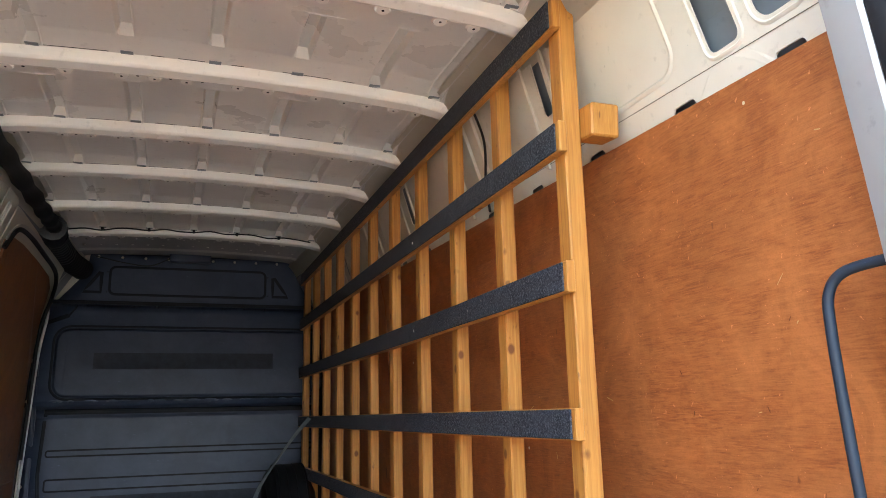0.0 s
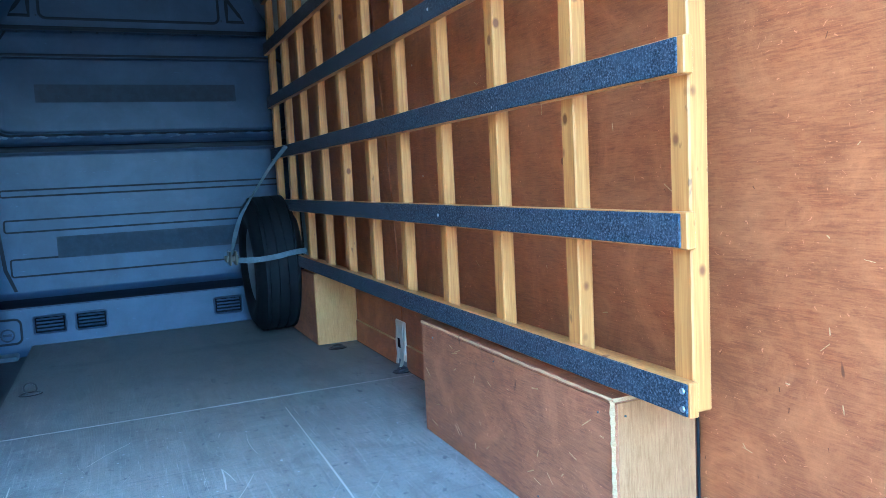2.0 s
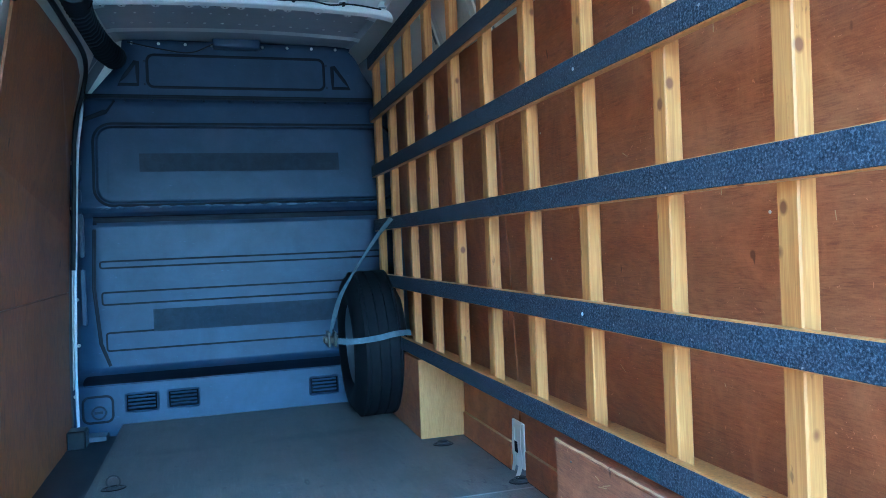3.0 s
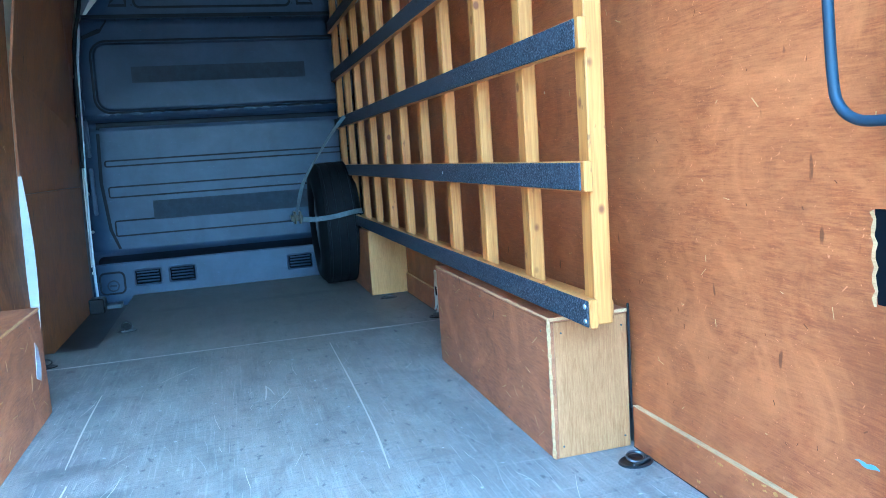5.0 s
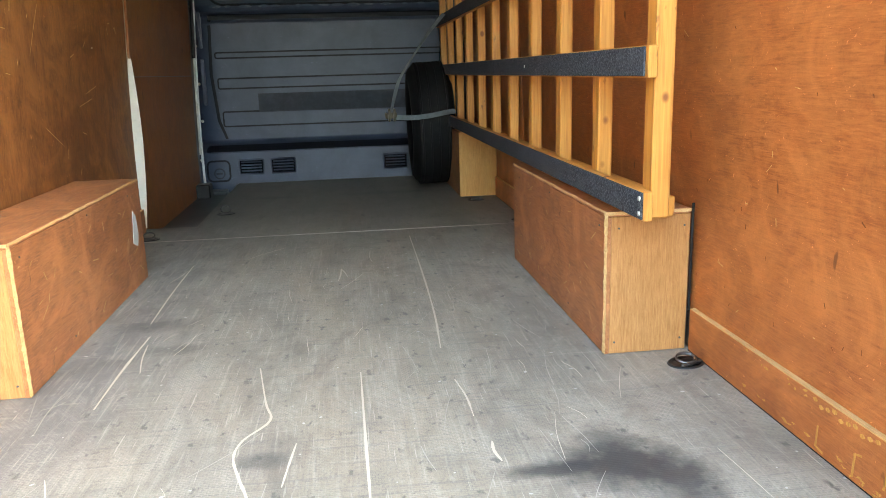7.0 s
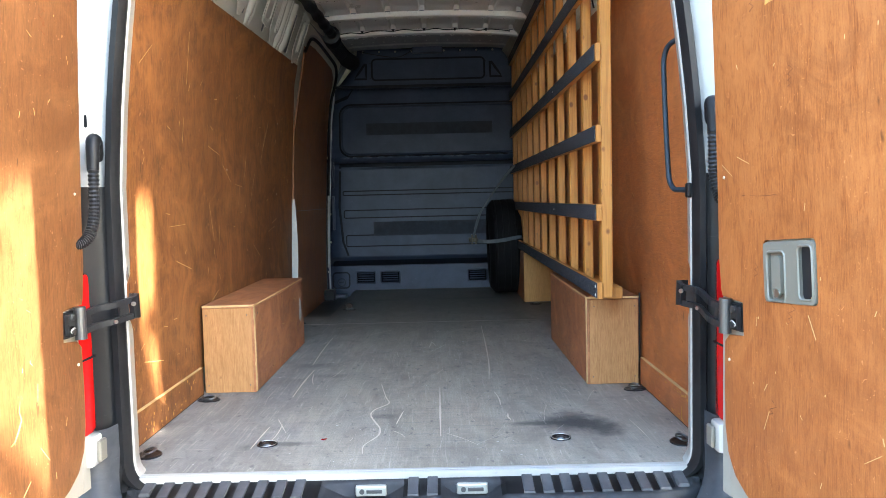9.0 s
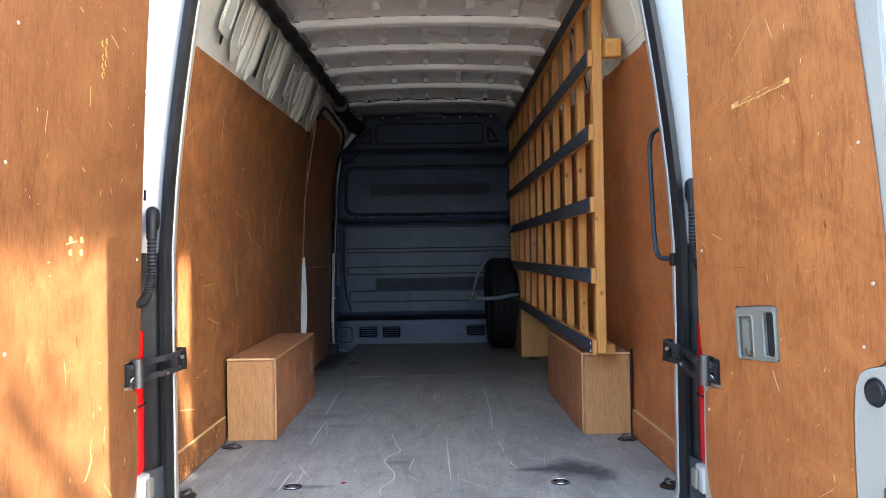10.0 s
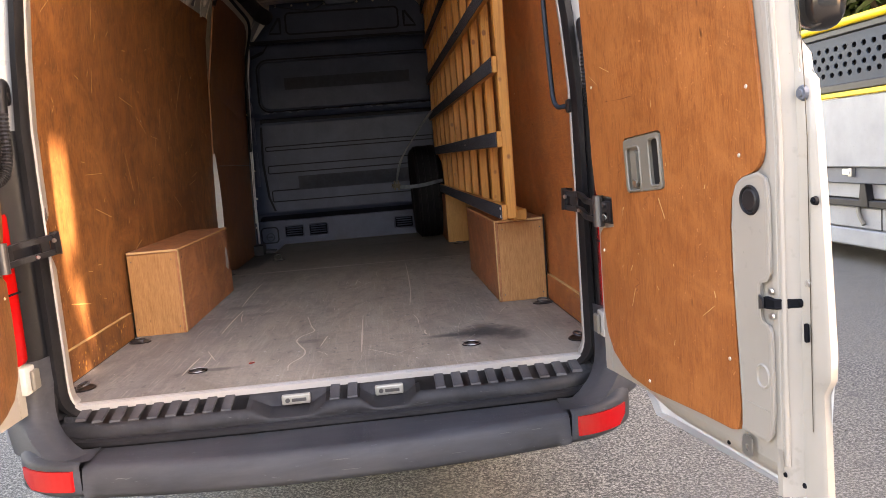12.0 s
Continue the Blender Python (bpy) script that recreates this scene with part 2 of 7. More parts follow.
# White darkened to tone down the truck's sky-lit side
TRUCK_WHITE = painted("darkened_truck_white", (0.26, 0.272, 0.282), (0.20, 0.21, 0.22), (0.3, 0.5), 0.7)
BOARD = hard_plastic("dark_blue_grey_board", (0.014, 0.022, 0.033), (0.022, 0.034, 0.048), (0.45, 0.6), spec=0.3)
BLUE_GREY = hard_plastic("blue_grey_paint", (0.075, 0.09, 0.112), (0.10, 0.115, 0.14), (0.35, 0.5))
RIM_GREY = material("dull_rim_paint", (0.10, 0.105, 0.11), 0.5, 0.3)
STEEL = material("galvanised_steel", (0.55, 0.55, 0.53), 0.35, 1.0)
DARK_STEEL = material("dark_steel", (0.10, 0.10, 0.10), 0.4, 0.8)
SCREW = material("screw_head", (0.62, 0.58, 0.5), 0.4, 0.7)
RED_LENS = material("red_lens", (0.40, 0.006, 0.006), 0.15)
REFLECTOR = material("red_reflector", (0.32, 0.002, 0.003), 0.2)
CLEAR_LENS = material("clear_lens", (0.38, 0.38, 0.36), 0.15)
STRIKER = material("plated_striker", (0.30, 0.30, 0.265), 0.35, 0.3)
YELLOW = painted("yellow_paint", (0.75, 0.52, 0.01), (0.65, 0.43, 0.01), (0.3, 0.5))
WEBBING = hard_plastic("grey_webbing", (0.085, 0.10, 0.11), (0.14, 0.16, 0.17), (0.7, 0.9), 8)
BRASS = material("tarnished_ratchet", (0.075, 0.065, 0.048), 0.5, 0.7)
RAW_EDGE = plywood("bare_ply_edge", (0.62, 0.42, 0.20), (0.52, 0.325, 0.14), (0.36, 0.20, 0.08), "y", (0.6, 0.8), 0.5, 0.2)
DARK_MARK = material("dark_wood_mark", (0.15, 0.046, 0.014), 0.7)
BLUE_SMEAR = material("pale_blue_paint", (0.16, 0.30, 0.38), 0.6)
CHALK = material("pale_scratch", (0.55, 0.49, 0.405), 0.8)
CHALK_DIM = material("dim_scratch", (0.37, 0.345, 0.305), 0.8)
BARE_WOOD = plywood("bare_split_wood", (0.62, 0.37, 0.11), (0.50, 0.26, 0.065), (0.33, 0.145, 0.037), "z", (0.6, 0.8), 0.6, 0.0)


def floor_sheet():
    """Grey anti-slip plywood: mesh print, rubbed-through paths, scratches, dark spills."""
    m = material("antislip_floor", (0.2, 0.19, 0.18), 0.55)
    w = Web(m)
    a = w.noise(w.mapped((1, 0.7, 1)), 2.0, 6, 0.6)
    c = w.ramp(a, [(0.3, (0.225, 0.208, 0.180)), (0.5, (0.315, 0.285, 0.235)), (0.70, (0.425, 0.38, 0.305))])
    # trodden tan path up the middle, greyer towards the side-door edge and the front
    gap = w.t.nodes.new("ShaderNodeSeparateXYZ")
    w.link(w.co, gap.inputs[0])
    across = w.maths("ADD", w.maths("MULTIPLY", gap.outputs["X"], 0.5), w.maths("MULTIPLY", w.noise(w.mapped((1, 0.5, 1)), 6.0, 6, 0.65), 0.30))
    c = w.mix(w.ramp(across, [(0.0, 0.0), (0.14, 0.48), (0.27, 0.48), (0.42, 0.05)]), c, (0.37, 0.30, 0.215))
    c = w.mix(w.ramp(w.maths("MULTIPLY", across, -1.0), [(0.02, 0.0), (0.13, 0.7)]), c, (0.165, 0.17, 0.176))
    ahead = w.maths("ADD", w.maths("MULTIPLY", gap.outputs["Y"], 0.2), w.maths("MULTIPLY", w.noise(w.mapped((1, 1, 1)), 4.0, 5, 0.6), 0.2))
    # long dragged streaks, both ways
    for scale, rot, lo, amount, tone in (((40, 1.4, 1), 0.05, 0.60, 0.5, (0.50, 0.45, 0.375)), ((34, 1.8, 1), 0.30, 0.64, 0.35, (0.17, 0.162, 0.15)), ((1.6, 30, 1), 0.10, 0.60, 0.45, (0.18, 0.175, 0.165)), ((2.2, 44, 1), -0.06, 0.62, 0.4, (0.50, 0.46, 0.39))):
        s = w.noise(w.mapped(scale, (0, 0, rot)), 2.6, 4, 0.55, 0.3)
        c = w.mix(w.ramp(s, [(lo - 0.04, 0.0), (lo + 0.06, amount)]), c, tone)
    # woven mesh print: pale where rubbed, dark where dirt sits in it
    v = w.node("ShaderNodeTexBrick", Scale=42.0)
    v.inputs["Color1"].default_value = v.inputs["Color2"].default_value = (0, 0, 0, 1)
    v.inputs["Mortar"].default_value = (1, 1, 1, 1)
    v.inputs["Mortar Size"].default_value = 0.055
    v.inputs["Mortar Smooth"].default_value = 0.4
    v.inputs["Brick Width"].default_value = 0.42
    v.offset = 0.5
    w.link(w.mapped((1, 1, 1)), v.inputs["Vector"])
    worn = w.noise(w.mapped((1, 0.30, 1), (0, 0, 0.08)), 13.0, 7, 0.72, 0.6)
    c = w.mix(w.maths("MULTIPLY", v.outputs["Color"], w.ramp(worn, [(0.46, 0.0), (0.62, 0.45)])), c, (0.56, 0.52, 0.45))
    c = w.mix(w.maths("MULTIPLY", v.outputs["Color"], w.ramp(worn, [(0.38, 0.40), (0.50, 0.0)])), c, (0.12, 0.117, 0.108))
    fine = w.noise(w.mapped((1, 0.5, 1)), 190.0, 3, 0.7)
    c = w.mix(w.ramp(fine, [(0.36, 0.35), (0.5, 0.0)]), c, (0.13, 0.13, 0.128))
    # scratches
    for rot, cut in ((0.25, 0.70), (-0.5, 0.72), (0.02, 0.70), (1.3, 0.73), (0.7, 0.73)):
        s = w.noise(w.mapped((70, 2.4, 1), (0, 0, rot)), 2.4, 3, 0.5, 0.3)
        c = w.mix(w.ramp(s, [(cut - 0.015, 0.0), (cut + 0.015, 0.62)]), c, (0.58, 0.53, 0.46))
    c = w.mix(w.ramp(w.noise(w.mapped((1, 1, 1)), 46.0, 1), [(0.755, 0.0), (0.77, 0.85)]), c, (0.68, 0.66, 0.62))
    c = w.mix(w.ramp(w.noise(w.mapped((1, 0.5, 1), (0, 0, 0.5)), 13.0, 3), [(0.27, 0.8), (0.30, 0.0)]), c, (0.06, 0.058, 0.055))
    c = w.mix(w.ramp(w.noise(w.mapped((1, 0.6, 1), (0, 0, -0.3)), 34.0, 5, 0.6), [(0.32, 0.75), (0.39, 0.0)]), c, (0.085, 0.085, 0.085))
    c = w.mix(w.ramp(w.noise(w.mapped((1, 0.35, 1), (0, 0, 0.15)), 60.0, 4, 0.65), [(0.60, 0.0), (0.70, 0.5)]), c, (0.47, 0.43, 0.37))
    # broad smudges of dirt, and the whole a little dulled
    smudge = w.noise(w.mapped((1, 0.55, 1), (0, 0, 0.35)), 3.6, 7, 0.68, 0.9)
    c = w.mix(w.ramp(smudge, [(0.36, 0.50), (0.48, 0.0)]), c, (0.125, 0.115, 0.100))
    c = w.mix(0.25, c, (0.080, 0.073, 0.063))
    # Darker towards the front: some dirt, partly the fall-off of light painted in
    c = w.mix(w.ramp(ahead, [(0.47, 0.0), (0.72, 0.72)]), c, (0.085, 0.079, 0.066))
    # round spills with ragged edges
    for (sx, sy), (rx, ry), amount in (((0.515, 0.405), (0.115, 0.085), 0.95), ((0.40, 0.40), (0.12, 0.024), 0.85), ((0.60, 0.335), (0.060, 0.085), 0.85), ((0.52, 0.475), (0.055, 0.075), 0.55), ((-0.40, 0.245), (0.08, 0.022), 0.7), ((-0.50, 1.36), (0.10, 0.05), 0.45), ((-0.12, 0.52), (0.05, 0.03), 0.5), ((-0.40, 1.15), (0.09, 0.035), 0.4), ((0.30, 3.6), (0.30, 0.06), 0.35), ((-0.35, 3.6), (0.18, 0.05), 0.3)):
        mp = w.t.nodes.new("ShaderNodeMapping")
        mp.inputs["Location"].default_value = (-sx / rx, -sy / ry, 0)
        mp.inputs["Scale"].default_value = (1 / rx, 1 / ry, 0)
        w.link(w.co, mp.inputs["Vector"])
        ln = w.t.nodes.new("ShaderNodeVectorMath")
        ln.operation = "LENGTH"
        w.link(mp.outputs[0], ln.inputs[0])
        ragged = w.maths("ADD", ln.outputs["Value"], w.maths("MULTIPLY", w.noise(w.mapped((1, 1, 1)), 24.0, 4, 0.6), 1.3))
        c = w.mix(w.ramp(w.maths("MULTIPLY", ragged, 0.5), [(0.55, amount), (0.98, 0.0)]), c, (0.042, 0.042, 0.042))
    w.colour(c)
    w.rough(a, 0.42, 0.65)
    w.bump(v.outputs["Color"], 0.4, 0.0008)
    return m


FLOOR = floor_sheet()


def tarmac():
    m = material("worn_tarmac", (0.08, 0.08, 0.08), 0.9)
    w = Web(m)
    g = w.noise(w.mapped((1, 1, 1)), 85.0, 4, 0.8)
    a = w.noise(w.mapped((1, 1, 1)), 1.1, 5, 0.6)
    c = w.ramp(g, [(0.40, (0.022, 0.020, 0.017)), (0.5, (0.092, 0.084, 0.072)), (0.60, (0.29, 0.265, 0.225))])
    c = w.mix(w.ramp(a, [(0.4, 0.0), (0.7, 0.4)]), c, (0.155, 0.140, 0.115))
    c = w.mix(w.ramp(w.noise(w.mapped((1, 1, 1)), 5.0, 5, 0.65), [(0.56, 0.0), (0.72, 0.5)]), c, (0.048, 0.046, 0.043))
    c = w.mix(w.ramp(w.noise(w.mapped((1, 1, 1)), 60.0, 1), [(0.74, 0.0), (0.78, 0.8)]), c, (0.45, 0.42, 0.37))
    w.colour(c)
    w.bump(g, 0.8, 0.010)
    return m


TARMAC = tarmac()


def leaf_material(name, a, b):
    m = material(name, a, 0.55, 0, 0.4)
    w = Web(m)
    geo = w.t.nodes.new("ShaderNodeNewGeometry")
    w.colour(w.ramp(geo.outputs["Random Per Island"], [(0.0, a), (0.6, b), (1.0, tuple(1.5 * v for v in b))]))
    w.b.inputs["Subsurface Weight"].default_value = 0.0
    return m


LEAF = leaf_material("green_leaves", (0.022, 0.045, 0.010), (0.055, 0.10, 0.022))
BARK = hard_plastic("bark", (0.06, 0.045, 0.03), (0.12, 0.09, 0.06), (0.8, 0.95), 6, (1, 1, 0.2))


def tyre_rubber():
    m = material("tyre_rubber", (0.010, 0.010, 0.011), 0.75, 0.0, 0.18)
    w = Web(m)
    a = w.noise(w.mapped((1, 1, 1)), 9.0, 5, 0.6)
    w.colour(w.ramp(a, [(0.4, (0.005, 0.005, 0.006)), (0.75, (0.012, 0.0118, 0.0115))]))
    w.rough(a, 0.6, 0.85)
    w.bump(w.noise(w.mapped((1, 1, 1)), 120, 2), 0.2, 0.001)
    return m


RUBBER = tyre_rubber()


# ---- mesh helpers ----
def mesh_of(name, bm, mats, smooth=False):
    bmesh.ops.recalc_face_normals(bm, faces=bm.faces)
    me = bpy.data.meshes.new(name)
    bm.to_mesh(me)
    bm.free()
    for m in (mats if isinstance(mats, (list, tuple)) else [mats]):
        me.materials.append(m)
    if smooth:
        me.polygons.foreach_set("use_smooth", [True] * len(me.polygons))
        me.set_sharp_from_angle(angle=radians(40))
    return me


def part(name, bm, mat, parent=None, label="", smooth=False):
    ob = new(name, mesh_of(name, bm, mat, smooth))
    if parent is not None:
        ob.parent = parent
    if label:
        tagged(ob, label)
    return ob


def thing(name, label, category, at=(0, 0, 0), group="", kind=""):
    ob = new(name)
    ob.empty_display_size = 0.05
    ob.location = at
    tagged(ob, label, category, group, kind)
    bpy.context.view_layer.update()
    return ob


def under(ob, parent):
    """Parents ob, built in world places, to a thing that stands elsewhere."""
    ob.parent = parent
    ob.matrix_parent_inverse = Matrix.Translation(parent.location).inverted()
    return ob


def hexa(bm, pts, bevel=0.0, seg=1, mat=0):
    """Eight corners: bottom ring of four, top ring of four."""
    vs = [bm.verts.new(p) for p in pts]
    fs = [bm.faces.new([vs[i] for i in q]) for q in ((3, 2, 1, 0), (4, 5, 6, 7), (0, 1, 5, 4), (1, 2, 6, 5), (2, 3, 7, 6), (3, 0, 4, 7))]
    for f in fs:
        f.material_index = mat
    if bevel:
        es = list({e for f in fs for e in f.edges})
        bmesh.ops.bevel(bm, geom=es, offset=bevel, segments=seg, affect="EDGES", profile=0.5, clamp_overlap=True)


def box(bm, x0, x1, y0, y1, z0, z1, bevel=0.0, seg=1, mat=0):
    hexa(bm, [(x0, y0, z0), (x1, y0, z0), (x1, y1, z0), (x0, y1, z0), (x0, y0, z1), (x1, y0, z1), (x1, y1, z1), (x0, y1, z1)], bevel, seg, mat)


def fresh():
    return bmesh.new()


def boxed(*a, **k):
    bm = fresh()
    box(bm, *a, **k)
    return bm


def disc(bm, c, axis, r, depth, n=16, r2=None, mat=0):
    """A short cylinder or cone, its first face at c, going depth along axis."""
    axis = Vector(axis).normalized()
    q = axis.to_track_quat("Z", "Y")
    r2 = r if r2 is None else r2
    c = Vector(c)
    rings = []
    for d, rr in ((0, r), (depth, r2)):
        rings.append([bm.verts.new(c + q @ Vector((rr * math.cos(2 * math.pi * i / n), rr * math.sin(2 * math.pi * i / n), d))) for i in range(n)])
    fs = [bm.faces.new(rings[0][::-1]), bm.faces.new(rings[1])]
    for i in range(n):
        fs.append(bm.faces.new((rings[0][i], rings[0][(i + 1) % n], rings[1][(i + 1) % n], rings[1][i])))
    for f in fs:
        f.material_index = mat


def tube(bm, pts, radii, n=10, mat=0):
    """A round bar along points; radii one number or one each."""
    pts = [Vector(p) for p in pts]
    radii = [radii] * len(pts) if isinstance(radii, (int, float)) else radii
    rings, up = [], None
    for i, p in enumerate(pts):
        d = (pts[min(i + 1, len(pts) - 1)] - pts[max(i - 1, 0)]).normalized()
        if up is None:
            up = Vector((0, 0, 1)) if abs(d.z) < 0.9 else Vector((1, 0, 0))
        s = d.cross(up).normalized()
        up = s.cross(d).normalized()
        rings.append([bm.verts.new(p + radii[i] * (math.cos(2 * math.pi * j / n) * s + math.sin(2 * math.pi * j / n) * up)) for j in range(n)])
    fs = [bm.faces.new(rings[0][::-1]), bm.faces.new(rings[-1])]
    for a, b in zip(rings, rings[1:]):
        for j in range(n):
            fs.append(bm.faces.new((a[j], a[(j + 1) % n], b[(j + 1) % n], b[j])))
    for f in fs:
        f.material_index = mat


def smooth_path(pts, steps=6):
    """A curve through points (Catmull-Rom)."""
    p = [Vector(q) for q in pts]
    p = [2 * p[0] - p[1]] + p + [2 * p[-1] - p[-2]]
    out = []
    for i in range(1, len(p) - 2):
        for k in range(steps):
            t = k / steps
            out.append(0.5 * (2 * p[i] + (p[i + 1] - p[i - 1]) * t + (2 * p[i - 1] - 5 * p[i] + 4 * p[i + 1] - p[i + 2]) * t * t + (3 * p[i] - p[i - 1] - 3 * p[i + 1] + p[i + 2]) * t ** 3))
    return out + [p[-2]]


def ribbon(bm, pts, width, normal, thick, mat=0):
    """A flat band along points, width across, lying with its face along normal (a vector or one for each point)."""
    pts = [Vector(p) for p in pts]
    ns = [Vector(normal)] * len(pts) if not isinstance(normal, list) else [Vector(v) for v in normal]
    ws = [width] * len(pts) if isinstance(width, (int, float)) else width
    rings = []
    for i, p in enumerate(pts):
        d = (pts[min(i + 1, len(pts) - 1)] - pts[max(i - 1, 0)]).normalized()
        s = d.cross(ns[i]).normalized() * ws[i] / 2
        o = ns[i].normalized() * thick
        rings.append([bm.verts.new(v) for v in (p - s, p + s, p + s + o, p - s + o)])
    fs = [bm.faces.new(rings[0][::-1]), bm.faces.new(rings[-1])]
    for a, b in zip(rings, rings[1:]):
        for j in range(4):
            fs.append(bm.faces.new((a[j], a[(j + 1) % 4], b[(j + 1) % 4], b[j])))
    for f in fs:
        f.material_index = mat


def rounded(u0, u1, v0, v1, r, n=4):
    """A rounded rectangle as a ring of (u, v)."""
    out = []
    for cu, cv, a0 in ((u1 - r, v1 - r, 0), (u0 + r, v1 - r, 90), (u0 + r, v0 + r, 180), (u1 - r, v0 + r, 270)):
        for i in range(n + 1):
            a = radians(a0 + 90 * i / n)
            out.append((cu + r * math.cos(a), cv + r * math.sin(a)))
    return out


def sheet(bm, outer, holes, put, thick, mat=0):
    """A plate with holes: rings of (u, v), put(u, v, w) gives the place at depth w."""
    vs, es, rings = [], [], []
    for ring in [outer, *holes]:
        r = [bm.verts.new((u, v, 0)) for u, v in ring]
        rings.append(r)
        es += [bm.edges.new((r[i], r[(i + 1) % len(r)])) for i in range(len(r))]
        vs += r
    fs = [g for g in bmesh.ops.triangle_fill(bm, edges=es, use_beauty=True)["geom"] if isinstance(g, bmesh.types.BMFace)]
    back = {v: bm.verts.new((v.co.x, v.co.y, 1)) for v in vs}
    every = list(fs)
    for f in fs:
        every.append(bm.faces.new([back[v] for v in reversed(f.verts)]))
    for r in rings:
        for i in range(len(r)):
            a, b = r[i], r[(i + 1) % len(r)]
            every.append(bm.faces.new((a, b, back[b], back[a])))
    for v in vs + list(back.values()):
        v.co = Vector(put(v.co.x, v.co.y, v.co.z * thick))
    for f in every:
        f.material_index = mat


def rim(bm, ring, put, width, proud, mat=0):
    """A raised or sunk bead along a ring of (u, v)."""
    n = len(ring)
    pts = [Vector((u, v)) for u, v in ring]
    secs = []
    for i in range(n):
        d = (pts[(i + 1) % n] - pts[i - 1]).normalized()
        o = Vector((d.y, -d.x)) * width / 2
        a, b = pts[i] - o, pts[i] + o
        secs.append([bm.verts.new(Vector(put(*q))) for q in ((a.x, a.y, 0.0), (a.x * 0.6 + b.x * 0.4, a.y * 0.6 + b.y * 0.4, proud), (a.x * 0.4 + b.x * 0.6, a.y * 0.4 + b.y * 0.6, proud), (b.x, b.y, 0.0))])
    for i in range(n):
        a, b = secs[i], secs[(i + 1) % n]
        for j in range(3):
            f = bm.faces.new((a[j], a[j + 1], b[j + 1], b[j]))
            f.material_index = mat


def dense(ring, step=0.05):
    out = []
    for i in range(len(ring)):
        a, b = ring[i], ring[(i + 1) % len(ring)]
        n = max(1, int(math.hypot(b[0] - a[0], b[1] - a[1]) / step))
        out += [(a[0] + (b[0] - a[0]) * k / n, a[1] + (b[1] - a[1]) * k / n) for k in range(n)]
    return out


def spots(name, marks, mat, parent, thing_at=None):
    """Small round heads, each a part of its own: (place, axis, radius, depth, sides)."""
    for c, axis, r, depth, n in marks:
        bm = fresh()
        disc(bm, c, axis, r, depth, n, 0.85 * r)
        ob = part(name, bm, mat, parent)
        if thing_at is not None:
            under(ob, thing_at)


# ---- the shape of the load space ----
WIDE = 0.872                     # half the width at the floor
LONG = 4.28                      # floor length to the bulkhead
WELL = (-0.655, 2.84)            # the side-door step: left of x, ahead of y


def wall_x(z):
    """Half width of the lining at a height: upright below, leaning in above."""
    t = min(max((z - 0.25) / 1.3, 0.0), 1.0)
    lean = 0.062 * t ** 1.4
    if z > 1.55:
        lean += (z - 1.55) * 0.36
    return WIDE - lean


def ply_top(y):
    return 1.534 + 0.027 * y


def roof_z(y):
    return 1.895 + 0.020 * y


def on_wall(side, out=0.0):
    """put() for plates on a side wall: u along the van, v up, w outwards."""
    return lambda u, v, w: (side * (wall_x(v) + out + w), u, v)


def bent_panel(bm, side, u0, u1, v0, v1, out, thick, nv=10, top=None, mat=0):
    """A wall panel as a curved slab."""
    t = top or (lambda u: v1)
    cols = []
    for u in (u0, (u0 + u1) / 2, u1):
        col = []
        for i in range(nv + 1):
            v = v0 + (t(u) - v0) * i / nv
            col.append([bm.verts.new((side * (wall_x(v) + out + w), u, v)) for w in (0.0, thick)])
        cols.append(col)
    fs = []
    for a, b in zip(cols, cols[1:]):
        for i in range(nv):
            for k in (0, 1):
                fs.append(bm.faces.new((a[i][k], b[i][k], b[i + 1][k], a[i + 1][k])))
        for i in (0, nv):
            fs.append(bm.faces.new((a[i][0], a[i][1], b[i][1], b[i][0])))
    for c in (cols[0], cols[-1]):
        for i in range(nv):
            fs.append(bm.faces.new((c[i][0], c[i][1], c[i + 1][1], c[i + 1][0])))
    for f in fs:
        f.material_index = mat


# floor: two boards with a pale joint, on a sub-floor
floor = new("floor")
tagged(floor, "scratched grey anti-slip plywood van floor with dark spills", "floor", "", "structure")
bm = boxed(-0.90, 0.90, -0.02, 4.5, -0.10, -0.055)
part("sub_floor", bm, BLACK, floor, "black metal under the floor boards")
JOINT = 2.53
bm = boxed(-WIDE - 0.01, WIDE + 0.01, 0.0, JOINT - 0.003, -0.018, 0.0, bevel=0.002)
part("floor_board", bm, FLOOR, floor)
bm = fresh()
put = lambda u, v, w: (u, v, -0.018 + w)
sheet(bm, [(-WIDE - 0.01, JOINT + 0.003), (WIDE + 0.01, JOINT + 0.003), (WIDE + 0.01, LONG), (WELL[0], LONG), (WELL[0], WELL[1]), (-WIDE - 0.01, WELL[1])], [], put, 0.018)
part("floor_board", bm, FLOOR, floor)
part("joint_strip", boxed(-WIDE, WIDE, JOINT - 0.004, JOINT + 0.004, -0.012, 0.0006), CHALK_DIM, floor, "pale filled joint between the boards")

# the sunk step at the side door
bm = fresh()
box(bm, -0.93, WELL[0] - 0.001, WELL[1], LONG + 0.05, -0.26, -0.245)
for k in range(9):
    box(bm, -0.90 + 0.026 * k, -0.89 + 0.026 * k, WELL[1] + 0.05, LONG - 0.05, -0.245, -0.241)
box(bm, WELL[0] - 0.012, WELL[0], WELL[1], LONG, -0.245, -0.02)
box(bm, -0.93, WELL[0] - 0.012, WELL[1] - 0.012, WELL[1], -0.245, -0.02)
well = tagged(part("step_well", bm, BLACK), "black plastic side-door step well sunk beside the floor", "step", "", "structure")
part("bracket", boxed(-0.89, -0.72, LONG - 0.10, LONG + 0.02, -0.09, -0.03, bevel=0.006), BUMPER, well, "grey plastic bracket at the foot of the bulkhead")
